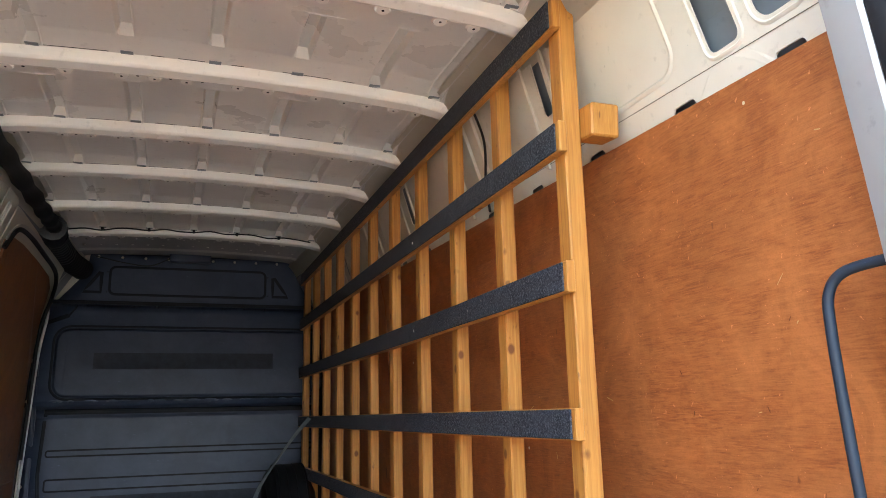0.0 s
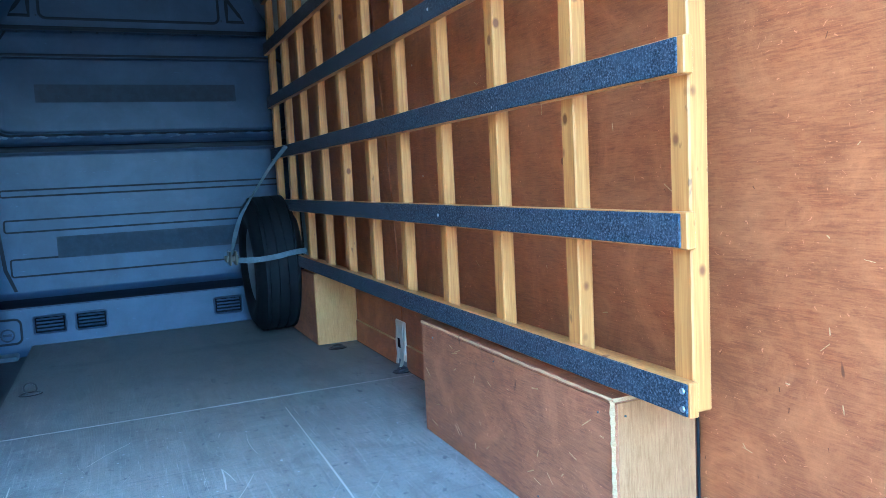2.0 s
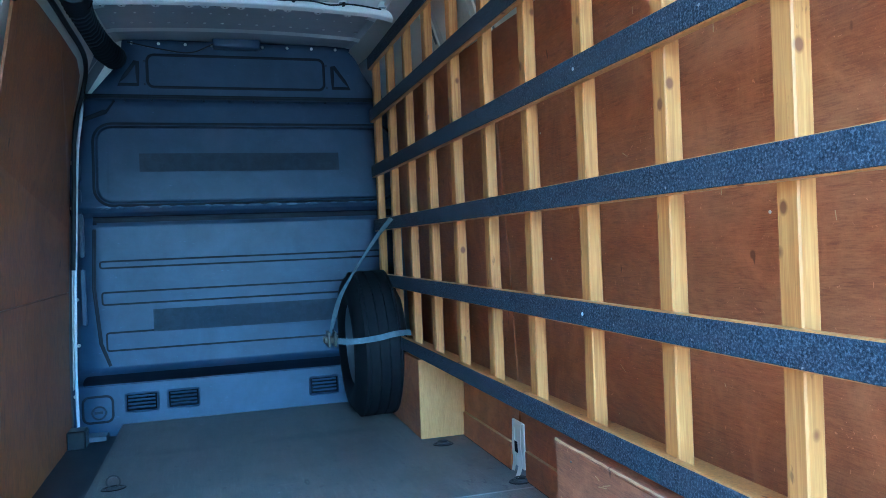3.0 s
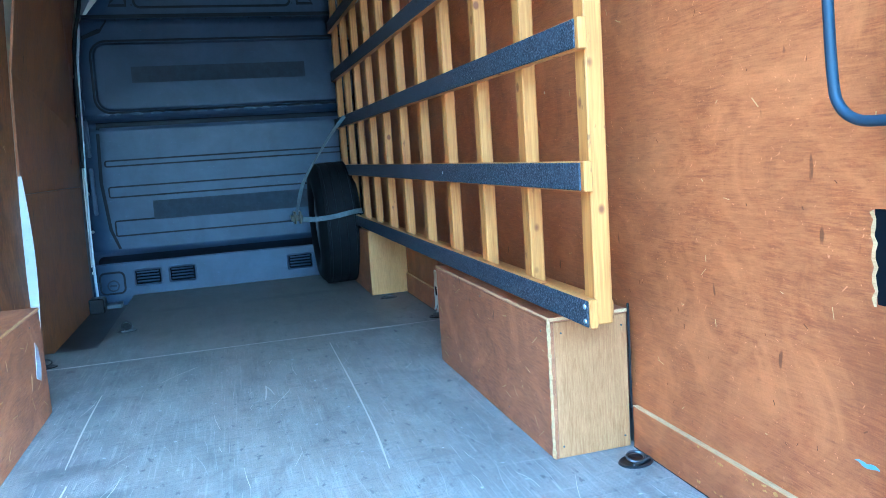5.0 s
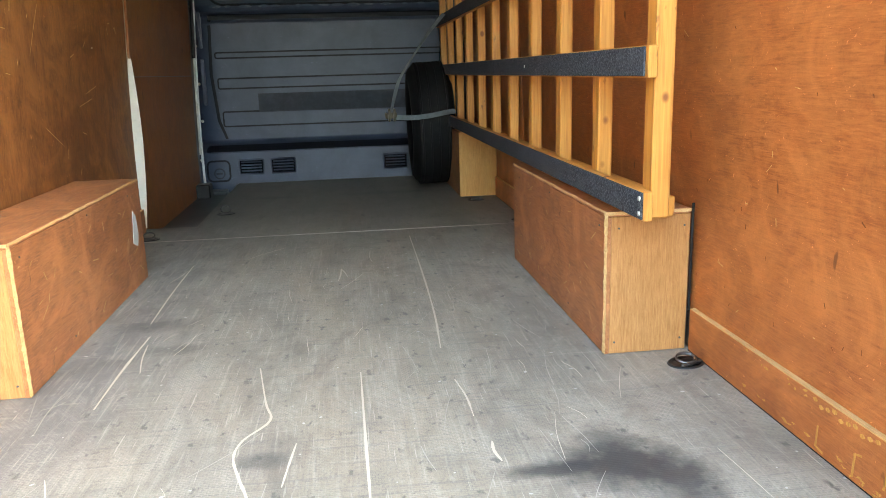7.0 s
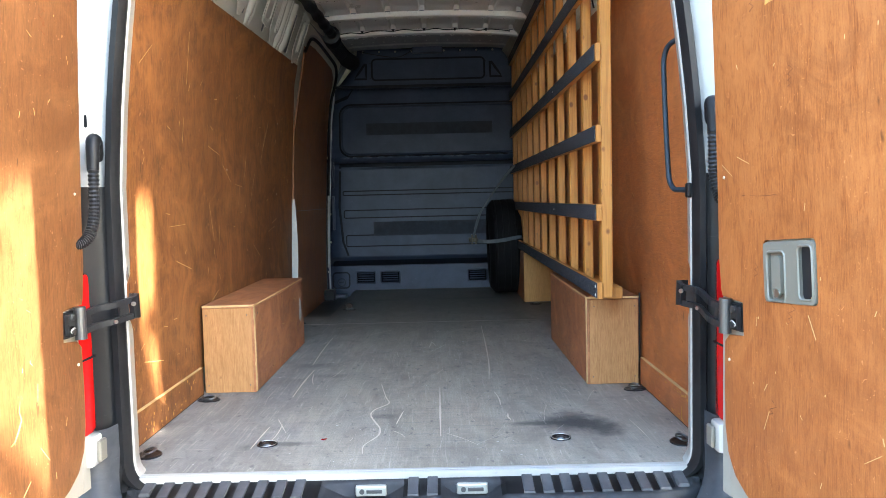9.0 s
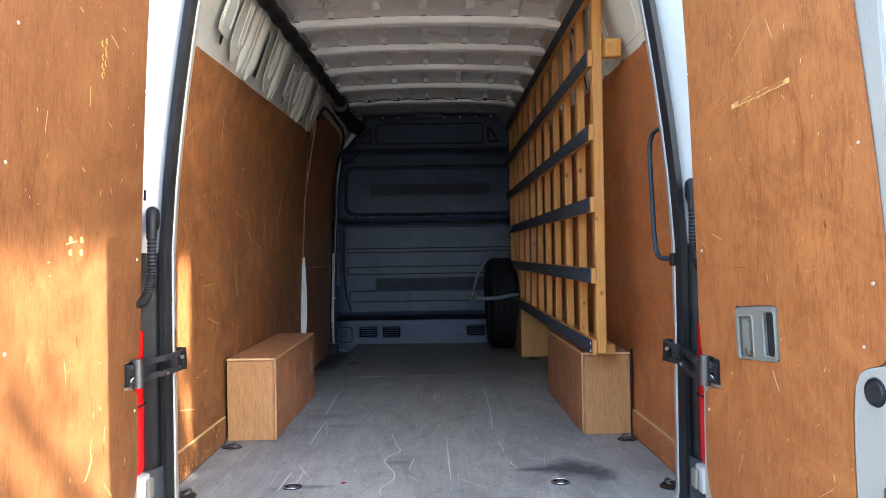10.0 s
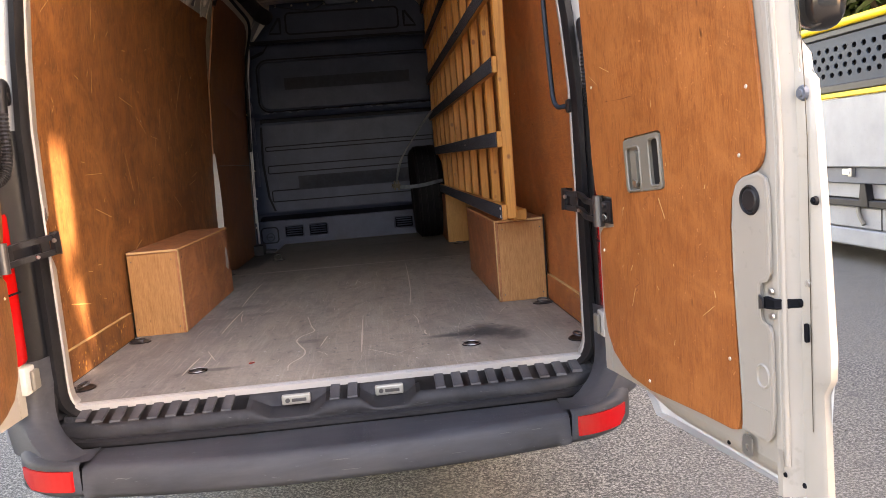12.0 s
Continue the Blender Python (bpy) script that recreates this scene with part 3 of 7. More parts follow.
part("bracket", boxed(-0.885, -0.80, LONG - 0.22, LONG - 0.11, -0.06, 0.03, bevel=0.008), BLACK, well)


def scratch(name, pts, width, mat):
    bm = fresh()
    path = smooth_path([(x, y, 0.0004) for x, y in pts], 5)
    n = len(path)
    ribbon(bm, path, [width * (0.35 + 0.65 * math.sin(math.pi * min(0.97, max(0.03, i / (n - 1)))) ** 0.5) * (0.75 + 0.5 * random.random()) for i in range(n)], (0, 0, 1), 0.0004)
    return part(name, bm, mat, floor)


random.seed(4)
scratch("scratch", [(0.070, 0.905), (0.072, 0.6), (0.075, 0.29)], 0.0055, CHALK)
scratch("scratch", [(0.308, 2.375), (0.301, 1.765), (0.29, 1.313), (0.273, 1.024)], 0.0052, CHALK)
scratch("scratch", [(-0.167, 0.975), (-0.134, 0.772), (-0.117, 0.686), (-0.161, 0.608), (-0.17, 0.542), (-0.151, 0.467), (-0.125, 0.381), (-0.125, 0.305), (-0.16, 0.213), (-0.157, 0.139)], 0.0055, CHALK)
for a, b, wd in (((-0.058, 0.578), (-0.074, 0.423), 0.005), ((0.28, 0.82), (0.291, 0.63), 0.005), ((-0.491, 1.264), (-0.496, 0.809), 0.008), ((-0.523, 2.055), (-0.516, 1.379), 0.006), ((-0.497, 0.425), (-0.505, 0.204), 0.006), ((-0.46, 0.453), (-0.458, 0.277), 0.004), ((0.307, 0.519), (0.311, 0.445), 0.007), ((0.022, 1.879), (0.013, 1.721), 0.006), ((0.022, 1.879), (0.045, 1.76), 0.004), ((-0.48, 1.2), (-0.45, 1.0), 0.004), ((-0.43, 0.36), (-0.49, 0.52), 0.004)):
    mid = ((a[0] + b[0]) / 2 + random.uniform(-0.006, 0.006), (a[1] + b[1]) / 2)
    scratch("scratch", [a, mid, b], wd * 0.8, CHALK)
for i in range(120):
    x, y = random.uniform(-0.62, 0.72), random.uniform(0.12, 2.2) ** 1.0
    ang, ln = random.gauss(0.15, 0.35), random.uniform(0.03, 0.2)
    dx, dy = ln * math.sin(ang), ln * math.cos(ang)
    if abs(x) > 0.63 and y + dy > 0.88:
        continue
    scratch("scratch", [(x, y), (x + dx / 2 + random.uniform(-0.008, 0.008), y + dy / 2), (x + dx, y + dy)], random.uniform(0.0007, 0.0017), CHALK_DIM if i % 4 else CHALK)

bm = fresh()
box(bm, -0.301, -0.287, 0.272, 0.283, 0.0004, 0.003, bevel=0.001)
box(bm, -0.293, -0.284, 0.280, 0.287, 0.0004, 0.002, bevel=0.0008)
tagged(part("debris", bm, REFLECTOR), "small broken chip of dark red plastic on the floor", "debris")
# aluminium-white edge trim along the rear of the floor
bm = boxed(-0.752, 0.752, -0.024, 0.004, 0.0006, 0.0030, bevel=0.001)
box(bm, -0.752, 0.752, -0.0285, -0.0235, -0.016, 0.0022, bevel=0.0012)
box(bm, -0.752, 0.752, -0.012, -0.009, 0.002, 0.0042, bevel=0.0008)
tagged(part("trim", bm, PILLAR), "white metal edging along the rear of the floor", "trim", "", "structure")

# ---- side walls ----
wall_right = new("wall_right")
tagged(wall_right, "stained plywood lining below cream pressed-steel van side", "wall", "", "structure")
wall_left = new("wall_left")
tagged(wall_left, "dull stained plywood lining below cream pressed-steel van side", "wall", "", "structure")


def outer_skin(side, parent):
    bm = fresh()
    rows = [-0.10, 0.0, 0.4, 0.8, 1.2, 1.5, 1.7, 1.9, 2.16]
    prev = None
    for z in rows:
        x = side * (wall_x(max(z, 0.3)) + 0.075 + (0.0 if z < 1.9 else -0.05))
        cur = [bm.verts.new((x, 0.0, z)), bm.verts.new((x, 4.7, z)), bm.verts.new((x + side * 0.02, 0.0, z)), bm.verts.new((x + side * 0.02, 4.7, z))]
        if prev:
            bm.faces.new((prev[0], prev[1], cur[1], cur[0]))
            bm.faces.new((prev[2], prev[3], cur[3], cur[2]))
            bm.faces.new((prev[0], prev[2], cur[2], cur[0]))
            bm.faces.new((prev[1], prev[3], cur[3], cur[1]))
        prev = cur
    return part("outer_skin", bm, DIM_PRIMER, parent, "grey primed inner face of the outer steel skin, darkened as shade")


outer_skin(1, wall_right)
outer_skin(-1, wall_left)
for side, parent, front in ((1, wall_right, LONG - 0.02), (-1, wall_left, 2.76)):
    # big sheet in two lengths above the skirting, with a thin joint
    cut = 2.66 if side > 0 else front
    spans = [(0.112, cut - 0.002), (cut + 0.012, front)] if side > 0 else [(0.03, front)]
    for u0, u1 in spans:
        bm = fresh()
        bent_panel(bm, side, u0, u1, 0.098, 0, 0.004, 0.012, 12, top=ply_top)
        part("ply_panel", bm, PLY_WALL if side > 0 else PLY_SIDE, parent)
    # skirting of the same ply, its worn top edge showing bare
    for u0, u1 in ([(0.115, 0.89), (1.9, 2.60), (2.74, 3.30)] if side > 0 else [(0.03, 0.89), (1.9, front)]):
        bm = fresh()
        bent_panel(bm, side, u0, u1, 0.001, 0.104, -0.008, 0.012, 2)
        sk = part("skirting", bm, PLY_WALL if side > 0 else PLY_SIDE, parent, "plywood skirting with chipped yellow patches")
        bm = fresh()
        bent_panel(bm, side, u0, u1, 0.104, 0.1065, -0.008, 0.012, 1)
        part("bare_edge", bm, RAW_EDGE, sk)
        bm = fresh()
        bent_panel(bm, side, u0, u1, 0.0, 0.0016, -0.0095, 0.002, 1)
        part("dirt_line", bm, SEAL, sk, "dark dirt line along the floor")
        if u0 < 0.1:
            bm = fresh()
            for k in range(90):
                u, v = 0.13 + 0.67 * random.random() ** 1.5, 0.008 + 0.085 * random.random() ** 1.3
                s, tall = 0.0012 + 0.0055 * random.random() ** 2.2, random.uniform(0.4, 1.8)
                n = random.choice((5, 6, 7, 8))
                lo, hi = [], []
                for q in range(n):
                    r = s * random.uniform(0.75, 1.1)
                    a, b = u + r * math.cos(6.283 * q / n), min(0.10, max(0.003, v + r * tall * math.sin(6.283 * q / n)))
                    lo.append(bm.verts.new((side * (wall_x(b) - 0.0075), a, b)))
                    hi.append(bm.verts.new((side * (wall_x(b) - 0.0086), a, b)))
                bm.faces.new(hi)
                for q in range(n):
                    bm.faces.new((lo[q], lo[(q + 1) % n], hi[(q + 1) % n], hi[q]))
            tagged(part("chipped_patch", bm, BARE_WOOD, sk, "bare yellow wood where the stain has chipped off"), kind="stuff")
    # screws
    spots("screw", [((side * (wall_x(v) + 0.005), u, v), (-side, 0, 0), 0.004, 0.0025, 8) for u, v in ((0.33, 1.50), (1.2, 1.535), (0.12, 0.9), (0.12, 0.35), (2.1, 1.56), (1.3, 0.9), (2.3, 0.8), (2.3, 1.2))], SCREW, parent)

# scratches on the right lining
bm = fresh()
random.seed(11)
for k in range(44):
    u, v = random.uniform(0.1, 2.4), random.uniform(0.15, 1.45)
    a, ln = random.gauss(0.1, 0.7), random.uniform(0.005, 0.03)
    if k % 5 == 0:
        a = math.pi / 2 + random.gauss(0, 0.2)
    p = [(wall_x(v + s * ln * math.sin(a)) + 0.0037, u + s * ln * math.cos(a), v + s * ln * math.sin(a)) for s in (0, 0.5, 1)]
    ribbon(bm, p, random.uniform(0.0008, 0.0022), (-1, 0, 0), 0.0004)
tagged(part("scuff_marks", bm, RAW_EDGE, wall_right, "pale scuff marks in the stained lining"), kind="stuff")
bm = fresh()
for k in range(34):
    u, v = random.uniform(0.13, 1.0), random.uniform(0.14, 1.3) if k % 2 else random.uniform(0.14, 0.45)
    a, ln = math.pi / 2 + random.gauss(0, 0.5), random.uniform(0.004, 0.012)
    p = [(wall_x(v + s * ln * math.sin(a)) + 0.0035, u + s * ln * math.cos(a), v + s * ln * math.sin(a)) for s in (0, 0.5, 1)]
    ribbon(bm, p, random.uniform(0.0008, 0.0022), (-1, 0, 0), 0.0004)
tagged(part("dark_marks", bm, DARK_MARK, wall_right, "small dark dents in the stained lining"), kind="stuff")
bm = fresh()
for k in range(80):
    u, v = random.uniform(0.15, 2.6), random.uniform(0.15, 1.3)
    a, ln = random.gauss(0.1, 0.8), random.uniform(0.008, 0.04) if k % 4 else random.uniform(0.07, 0.2)
    if k % 8 == 0:
        a = math.pi / 2 + random.gauss(0, 0.35)
    p = [(-wall_x(v + s * ln * math.sin(a)) - 0.0037, u + s * ln * math.cos(a), v + s * ln * math.sin(a)) for s in (0, 0.5, 1)]
    ribbon(bm, p, random.uniform(0.001, 0.0032), (1, 0, 0), 0.0004)
tagged(part("scuff_marks", bm, RAW_EDGE, wall_left, "pale scuff marks in the stained lining"), kind="stuff")

# a dark plate in place of an unlit latch opening, a blue paint smear and larger chips low on the skirting
bm = fresh()
sheet(bm, dense([(0.114, 0.485), (0.172, 0.487), (0.176, 0.56), (0.173, 0.63), (0.114, 0.632)], 0.03), [], on_wall(1, 0.0030), 0.0008)
opening = part("latch_opening", bm, GROOVE, wall_right, "dark plate drawn as a latch opening in the lining")
bm = fresh()
ribbon(bm, [on_wall(1, 0.0034)(0.176 + 0.003 * math.sin(k * 2.2), 0.483 + 0.012 * k, 0) for k in range(13)], [0.004 + 0.004 * abs(math.sin(k * 1.7)) for k in range(13)], (-1, 0, 0), 0.0012)
part("splintered_edge", bm, RAW_EDGE, opening, "pale splintered edge")
bm = fresh()
ribbon(bm, [on_wall(1, 0.0036)(0.172 + 0.008 * k, 0.226 + 0.002 * math.sin(k * 1.5), 0) for k in range(7)], [0.002, 0.006, 0.008, 0.007, 0.008, 0.004, 0.001], (-1, 0, 0), 0.0004)
part("paint_smear", bm, BLUE_SMEAR, wall_right, "small pale blue paint smear")
bm = fresh()
for u, v, line in ((0.375, 0.012, ((0, 0.04), (0.002, 0.0), (-0.02, -0.004))), (0.275, 0.010, ((-0.016, 0.044), (0.0, 0.04), (0.002, 0.0), (0.008, -0.004))), (0.20, 0.026, ((0.004, 0.0), (0.0, 0.03), (-0.010, 0.012), (-0.010, 0.034)))):
    ribbon(bm, [on_wall(1, -0.0084)(u + a, v + b, 0) for a, b in line], [0.004, 0.006, 0.005, 0.004][:len(line)], (-1, 0, 0), 0.0006)
for k in range(10):
    u = 0.22 + 0.018 * k
    ribbon(bm, [on_wall(1, -0.0084)(u + q, 0.096 - 0.004 * (k % 3), 0) for q in (0, 0.006, 0.012)], [0.003, 0.009, 0.004], (-1, 0, 0), 0.0006)
random.seed(44)
for k in range(26):                                  # worn spots low down and along the top edge
    u, v = random.uniform(0.125, 0.62), random.choice((0.008, 0.014, 0.022, 0.090, 0.100))
    ln = random.uniform(0.004, 0.020)
    wide = random.uniform(0.002, 0.007)
    ribbon(bm, [on_wall(1, -0.0084)(u + ln * q, v + random.uniform(-0.002, 0.002), 0) for q in (0, 0.4, 0.7, 1.0)], [0.3 * wide, wide, 0.8 * wide, 0.2 * wide], (-1, 0, 0), 0.0006)
tagged(part("chipped_patch", bm, BARE_WOOD, wall_right, "bare yellow wood where the stain has chipped off"), kind="stuff")

# right: a metal foot showing in the gap of the lining, and the bare joint
bm = boxed(WIDE - 0.006, WIDE + 0.004, 2.62, 2.725, 0.03, 0.20, bevel=0.004)
ribbon(bm, smooth_path([(WIDE - 0.004, 2.65, 0.20), (WIDE - 0.009, 2.65, 0.12), (WIDE - 0.006, 2.645, 0.06), (WIDE - 0.016, 2.64, 0.02), (WIDE - 0.030, 2.635, 0.003)], 5), 0.03, (-1, 0, 0.2), 0.003)
ribbon(bm, smooth_path([(WIDE - 0.004, 2.705, 0.17), (WIDE - 0.009, 2.705, 0.10), (WIDE - 0.006, 2.705, 0.05), (WIDE - 0.014, 2.70, 0.012)], 5), 0.022, (-1, 0, 0.2), 0.003)
part("metal_foot", bm, CREAM, wall_right, "cream steel bracket showing in the gap of the skirting")
part("dark_gap", boxed(WIDE - 0.012, WIDE - 0.0095, 2.66, 2.69, 0.085, 0.125), GROOVE, wall_right)

# right: pressed-steel band above the lining with slots and openings
Z0, Z1 = 1.50, 1.90
holes = []
for u in (0.199, 0.464, 0.781, 1.083, 1.385, 1.69, 1.99, 2.29, 2.59, 2.89, 3.19, 3.49, 3.79, 4.09):   # slots along the lower rail
    zt = ply_top(u) - 0.006
    holes.append(rounded(u, u + 0.064, zt, zt + 0.027, 0.009, 3))
holes.append(rounded(0.312, 0.388, 1.614, 1.745, 0.016, 4))
holes.append(rounded(0.165, 0.266, 1.616, 1.76, 0.030, 5))
for u in (0.907, 2.035, 3.165):                    # tall slots in the uprights
    holes.append([(q + 0.25 * (1.845 - z) * 0.5, z) for q, z in rounded(u - 0.010, u + 0.030, 1.712, 1.848, 0.012, 4)])


def band(side, holes, parent, end, paint):
    bm = fresh()
    ring = [(0.02, Z0)] + [(end, Z0)] + [(end, Z0 + (Z1 - Z0) * i / 4) for i in range(1, 5)] + [(0.02, Z1 - (Z1 - Z0) * i / 4) for i in range(0, 4)]
    sheet(bm, ring, holes, on_wall(side, 0.022), 0.003)
    return part("steel_band", bm, paint, parent, "cream pressed-steel band with slots and openings")


band(1, holes, wall_right, 4.3, CREAM)
# Dark ribbon in place of the shading along a crease in the band
bm = fresh()
ribbon(bm, [on_wall(1, 0.0215)(u, ply_top(u) + 0.052, 0) for u in (0.03, 0.2, 0.4, 0.6, 0.9, 1.4, 2.0, 3.0, 4.2)], 0.0011, (-1, 0, 0), 0.0006)
part("thin_dark_line", bm, BRASS, wall_right, "thin dark line drawn for a crease in the steel band")
bm = fresh()
for ring, wd, pr in ((rounded(0.475, 0.86, 1.625, 1.865, 0.05, 6), 0.012, -0.0035), (rounded(0.302, 0.398, 1.604, 1.757, 0.024, 5), 0.008, -0.003), (rounded(0.155, 0.277, 1.606, 1.772, 0.036, 5), 0.008, -0.003), (rounded(0.995, 1.28, 1.63, 1.87, 0.05, 6), 0.012, -0.0035), (rounded(1.62, 1.98, 1.64, 1.88, 0.05, 6), 0.012, -0.0035), (rounded(2.14, 2.46, 1.65, 1.88, 0.05, 6), 0.012, -0.0035), (rounded(2.75, 3.1, 1.66, 1.89, 0.05, 6), 0.012, -0.0035)):
    rim(bm, dense(ring, 0.04), on_wall(1, 0.0215), wd, pr)
for u in (0.872, 0.985, 1.997, 2.115, 3.127, 3.245):   # folded edges of the slotted uprights
    ribbon(bm, [on_wall(1, 0.018)(u + 0.11 * (1.86 - z), z, 0) for z in (1.60, 1.70, 1.80, 1.865)], 0.012, (-1, 0, 0), 0.007)
for u in (1.33, 1.40, 1.52, 2.52, 2.60, 2.68):       # pressed ribs between the bays
    ribbon(bm, [on_wall(1, 0.020)(u + 0.05 * (1.86 - z), z, 0) for z in (1.60, 1.66, 1.72, 1.80, 1.865)], [0.008, 0.022, 0.026, 0.024, 0.022], (-1, 0, 0), 0.010)
part("pressed_bead", bm, CREAM, wall_right, "pressed beads and uprights in the steel", smooth=True)
bm = fresh()
tube(bm, smooth_path([(wall_x(1.88), 1.25, 1.86), (wall_x(1.75), 1.27, 1.76), (wall_x(1.65) - 0.005, 1.34, 1.66), (wall_x(1.6), 1.37, 1.58)]), 0.004, 6)
part("cable", bm, BLACK, wall_right, "thin black cable")

# left: pressed uprights above the lining, with slots, flaps and dark gaps between
lh = []
for k in range(9):
    u = 0.165 + 0.305 * k
    lh.append(rounded(u, u + 0.030, ply_top(u) - 0.006, ply_top(u) + 0.018, 0.004, 2))
lh += [rounded(0.05, 0.10, 1.70, 1.82, 0.016, 4), rounded(0.06, 0.11, 1.60, 1.665, 0.016, 4)]
for b in (0.50, 1.70):
    for u0, u1 in ((0.145, 0.185), (0.385, 0.415), (0.685, 0.765), (0.965, 1.01)):
        if b + u1 < 2.7:
            lh.append(rounded(b + u0, b + u1, 1.625, 1.845, 0.012, 3))
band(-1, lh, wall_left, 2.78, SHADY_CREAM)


def slotted(u0, u1, at):
    m = (u0 + u1) / 2
    bm = fresh()
    ring = [(u0 + 0.01, 1.645), (m - 0.02, 1.585), (m + 0.015, 1.59), (u1 - 0.02, 1.66), (u1, 1.72), (u1 - 0.008, 1.80), (u1, 1.868), (u0, 1.868), (u0 + 0.012, 1.80), (u0 + 0.004, 1.72)]
    sheet(bm, ring, [rounded(m + at - 0.012, m + at + 0.012, 1.665, 1.815, 0.009, 3)], on_wall(-1, -0.008), 0.004)
    rim(bm, rounded(m + at - 0.022, m + at + 0.022, 1.652, 1.828, 0.016, 3), on_wall(-1, -0.008), 0.012, -0.006)
    part("upright", bm, SHADY_CREAM, wall_left, "shaded cream slotted upright", True)


def flap(u0, u1, z0):
    bm = fresh()
    sheet(bm, [(u0, z0 + 0.03), (u0 + 0.012, z0 + 0.008), (u1 - 0.04, z0), (u1, z0 + 0.006), (u1 - 0.006, z0 + 0.10), (u1, z0 + 0.165), (u0 + 0.02, z0 + 0.175), (u0 + 0.004, z0 + 0.10)], [], on_wall(-1, -0.014), 0.004)
    rim(bm, rounded(u0 + 0.018, u1 - 0.018, z0 + 0.03, z0 + 0.15, 0.02, 3), on_wall(-1, -0.014), 0.014, -0.006)
    part("flap", bm, SHADY_CREAM, wall_left, "bent steel flap", True)


def wave(u, r, z0):
    """A half-round pressed rib, closing in a rounded foot."""
    bm = fresh()
    prev = None
    for i in range(11):
        t = i / 10
        z = z0 + (1.868 - z0) * t
        h = r * min(1.0, 0.25 + 4 * t)
        x = wall_x(z) + 0.021
        cur = [bm.verts.new((-(x - 0.9 * h * math.sin(a)), u + 0.012 * t + h * math.cos(a), z)) for a in [math.pi * q / 6 for q in range(7)]]
        if prev:
            for q in range(6):
                bm.faces.new((prev[q], prev[q + 1], cur[q + 1], cur[q]))
        else:
            bm.faces.new(cur)
        prev = cur
    part("upright", bm, SHADY_CREAM, wall_left, "", True)


for b in (0.50, 1.70):
    flap(b, b + 0.14, 1.632)
    slotted(b + 0.19, b + 0.375, 0.02)
    for du, r, z0 in ((0.455, 0.030, 1.585), (0.53, 0.020, 1.60), (0.60, 0.034, 1.58), (0.665, 0.014, 1.61)):
        wave(b + du, r, z0)
    slotted(b + 0.775, b + 0.955, 0.0)
    if b < 1:
        wave(b + 1.055, 0.028, 1.59)
        wave(b + 1.12, 0.018, 1.60)
# pale curled edge where the left lining ends at the side door
bm = fresh()
pts = []
for i in range(15):
    z = 0.02 + 0.75 * i / 14
    pts.append((-wall_x(z) + 0.004 + 0.006 * math.sin(math.pi * i / 14), 2.775, z))
ribbon(bm, pts, [0.012 + 0.035 * math.sin(math.pi * i / 14) for i in range(15)], (0, -1, 0), 0.003)
part("edge_strip", bm, SHADY_CREAM, wall_left, "pale steel edge curling out from the end of the lining")

# sliding side door with its own lining
slide = new("door_3")
tagged(slide, "closed sliding side door lined with two dull plywood sheets", "door", "", "structure")
bm = fresh()
for z0, z1 in ((-0.24, 0.69), (0.694, 1.88)):
    bent_panel(bm, -1, 2.80, LONG - 0.03, z0, z1, 0.022, 0.010, 10)
b2 = fresh()
bent_panel(b2, -1, 2.83, LONG - 0.06, -0.2, 0.69, 0.012, 0.010, 6)
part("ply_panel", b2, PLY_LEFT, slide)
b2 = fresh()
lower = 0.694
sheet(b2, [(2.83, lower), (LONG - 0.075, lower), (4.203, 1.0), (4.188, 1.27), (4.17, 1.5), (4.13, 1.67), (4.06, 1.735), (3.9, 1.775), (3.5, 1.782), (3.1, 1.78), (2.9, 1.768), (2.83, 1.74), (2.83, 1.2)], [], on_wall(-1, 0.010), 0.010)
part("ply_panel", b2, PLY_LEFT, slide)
part("door_skin", bm, CREAM, slide, "cream steel door skin")
bm = fresh()
tube(bm, smooth_path([(-wall_x(z) + 0.012, LONG - 0.03, z) for z in (-0.1, 0.3, 0.7, 1.1, 1.4, 1.6)] + [(-0.79, LONG + 0.06, 1.75), (-0.70, LONG + 0.12, 1.93)]), 0.008, 8)
part("edge_trim", bm, WHITE, slide, "white painted door edge")
bm = fresh()
tube(bm, smooth_path([(-wall_x(z) + 0.004, y, z) for y, z in ((2.80, 1.70), (2.86, 1.79), (3.1, 1.815), (3.5, 1.815), (3.9, 1.808), (4.08, 1.765), (4.165, 1.68), (4.205, 1.5), (4.225, 1.2), (4.235, 0.8))], 6), 0.011, 8)
part("door_seal", bm, SEAL, slide, "black rubber seal round the side door")
bm = fresh()
path = [(y, z) for y, z in ((2.80, 1.735), (2.88, 1.805), (3.1, 1.832), (3.5, 1.832), (3.9, 1.826), (4.10, 1.78), (4.19, 1.69), (4.232, 1.5), (4.25, 1.2), (4.258, 0.8), (4.26, 0.2))]
ribbon(bm, smooth_path([(-wall_x(z) - 0.004, y, z) for y, z in path], 6), 0.030, (1, 0, -0.15), 0.004)
part("door_frame_edge", bm, SHADY_CREAM, slide, "cream painted edge of the side-door frame")

# ---- roof ----
RIBS = (0.36, 0.865, 1.432, 1.962, 2.468, 3.04, 3.61)


def crown(x):
    """How far the roof drops from its middle at x."""
    t = abs(x) / 0.68
    return 0.024 * t ** 2 + 0.012 * max(0.0, t - 0.9) / 0.1


SWAGES = (-0.635, -0.46, -0.234, -0.008, 0.218, 0.445, 0.63)


def swage_span(n, x):
    """Where the pressed channels of a bay begin and end along the roof."""
    a, b = BAYS[n], BAYS[n + 1]
    if n == 2 and abs(x) < 0.3:
        return a + 0.20, b - 0.115
    return a + (0.10 if abs(x) > 0.5 else 0.15 if n < 2 else 0.19), b - 0.036


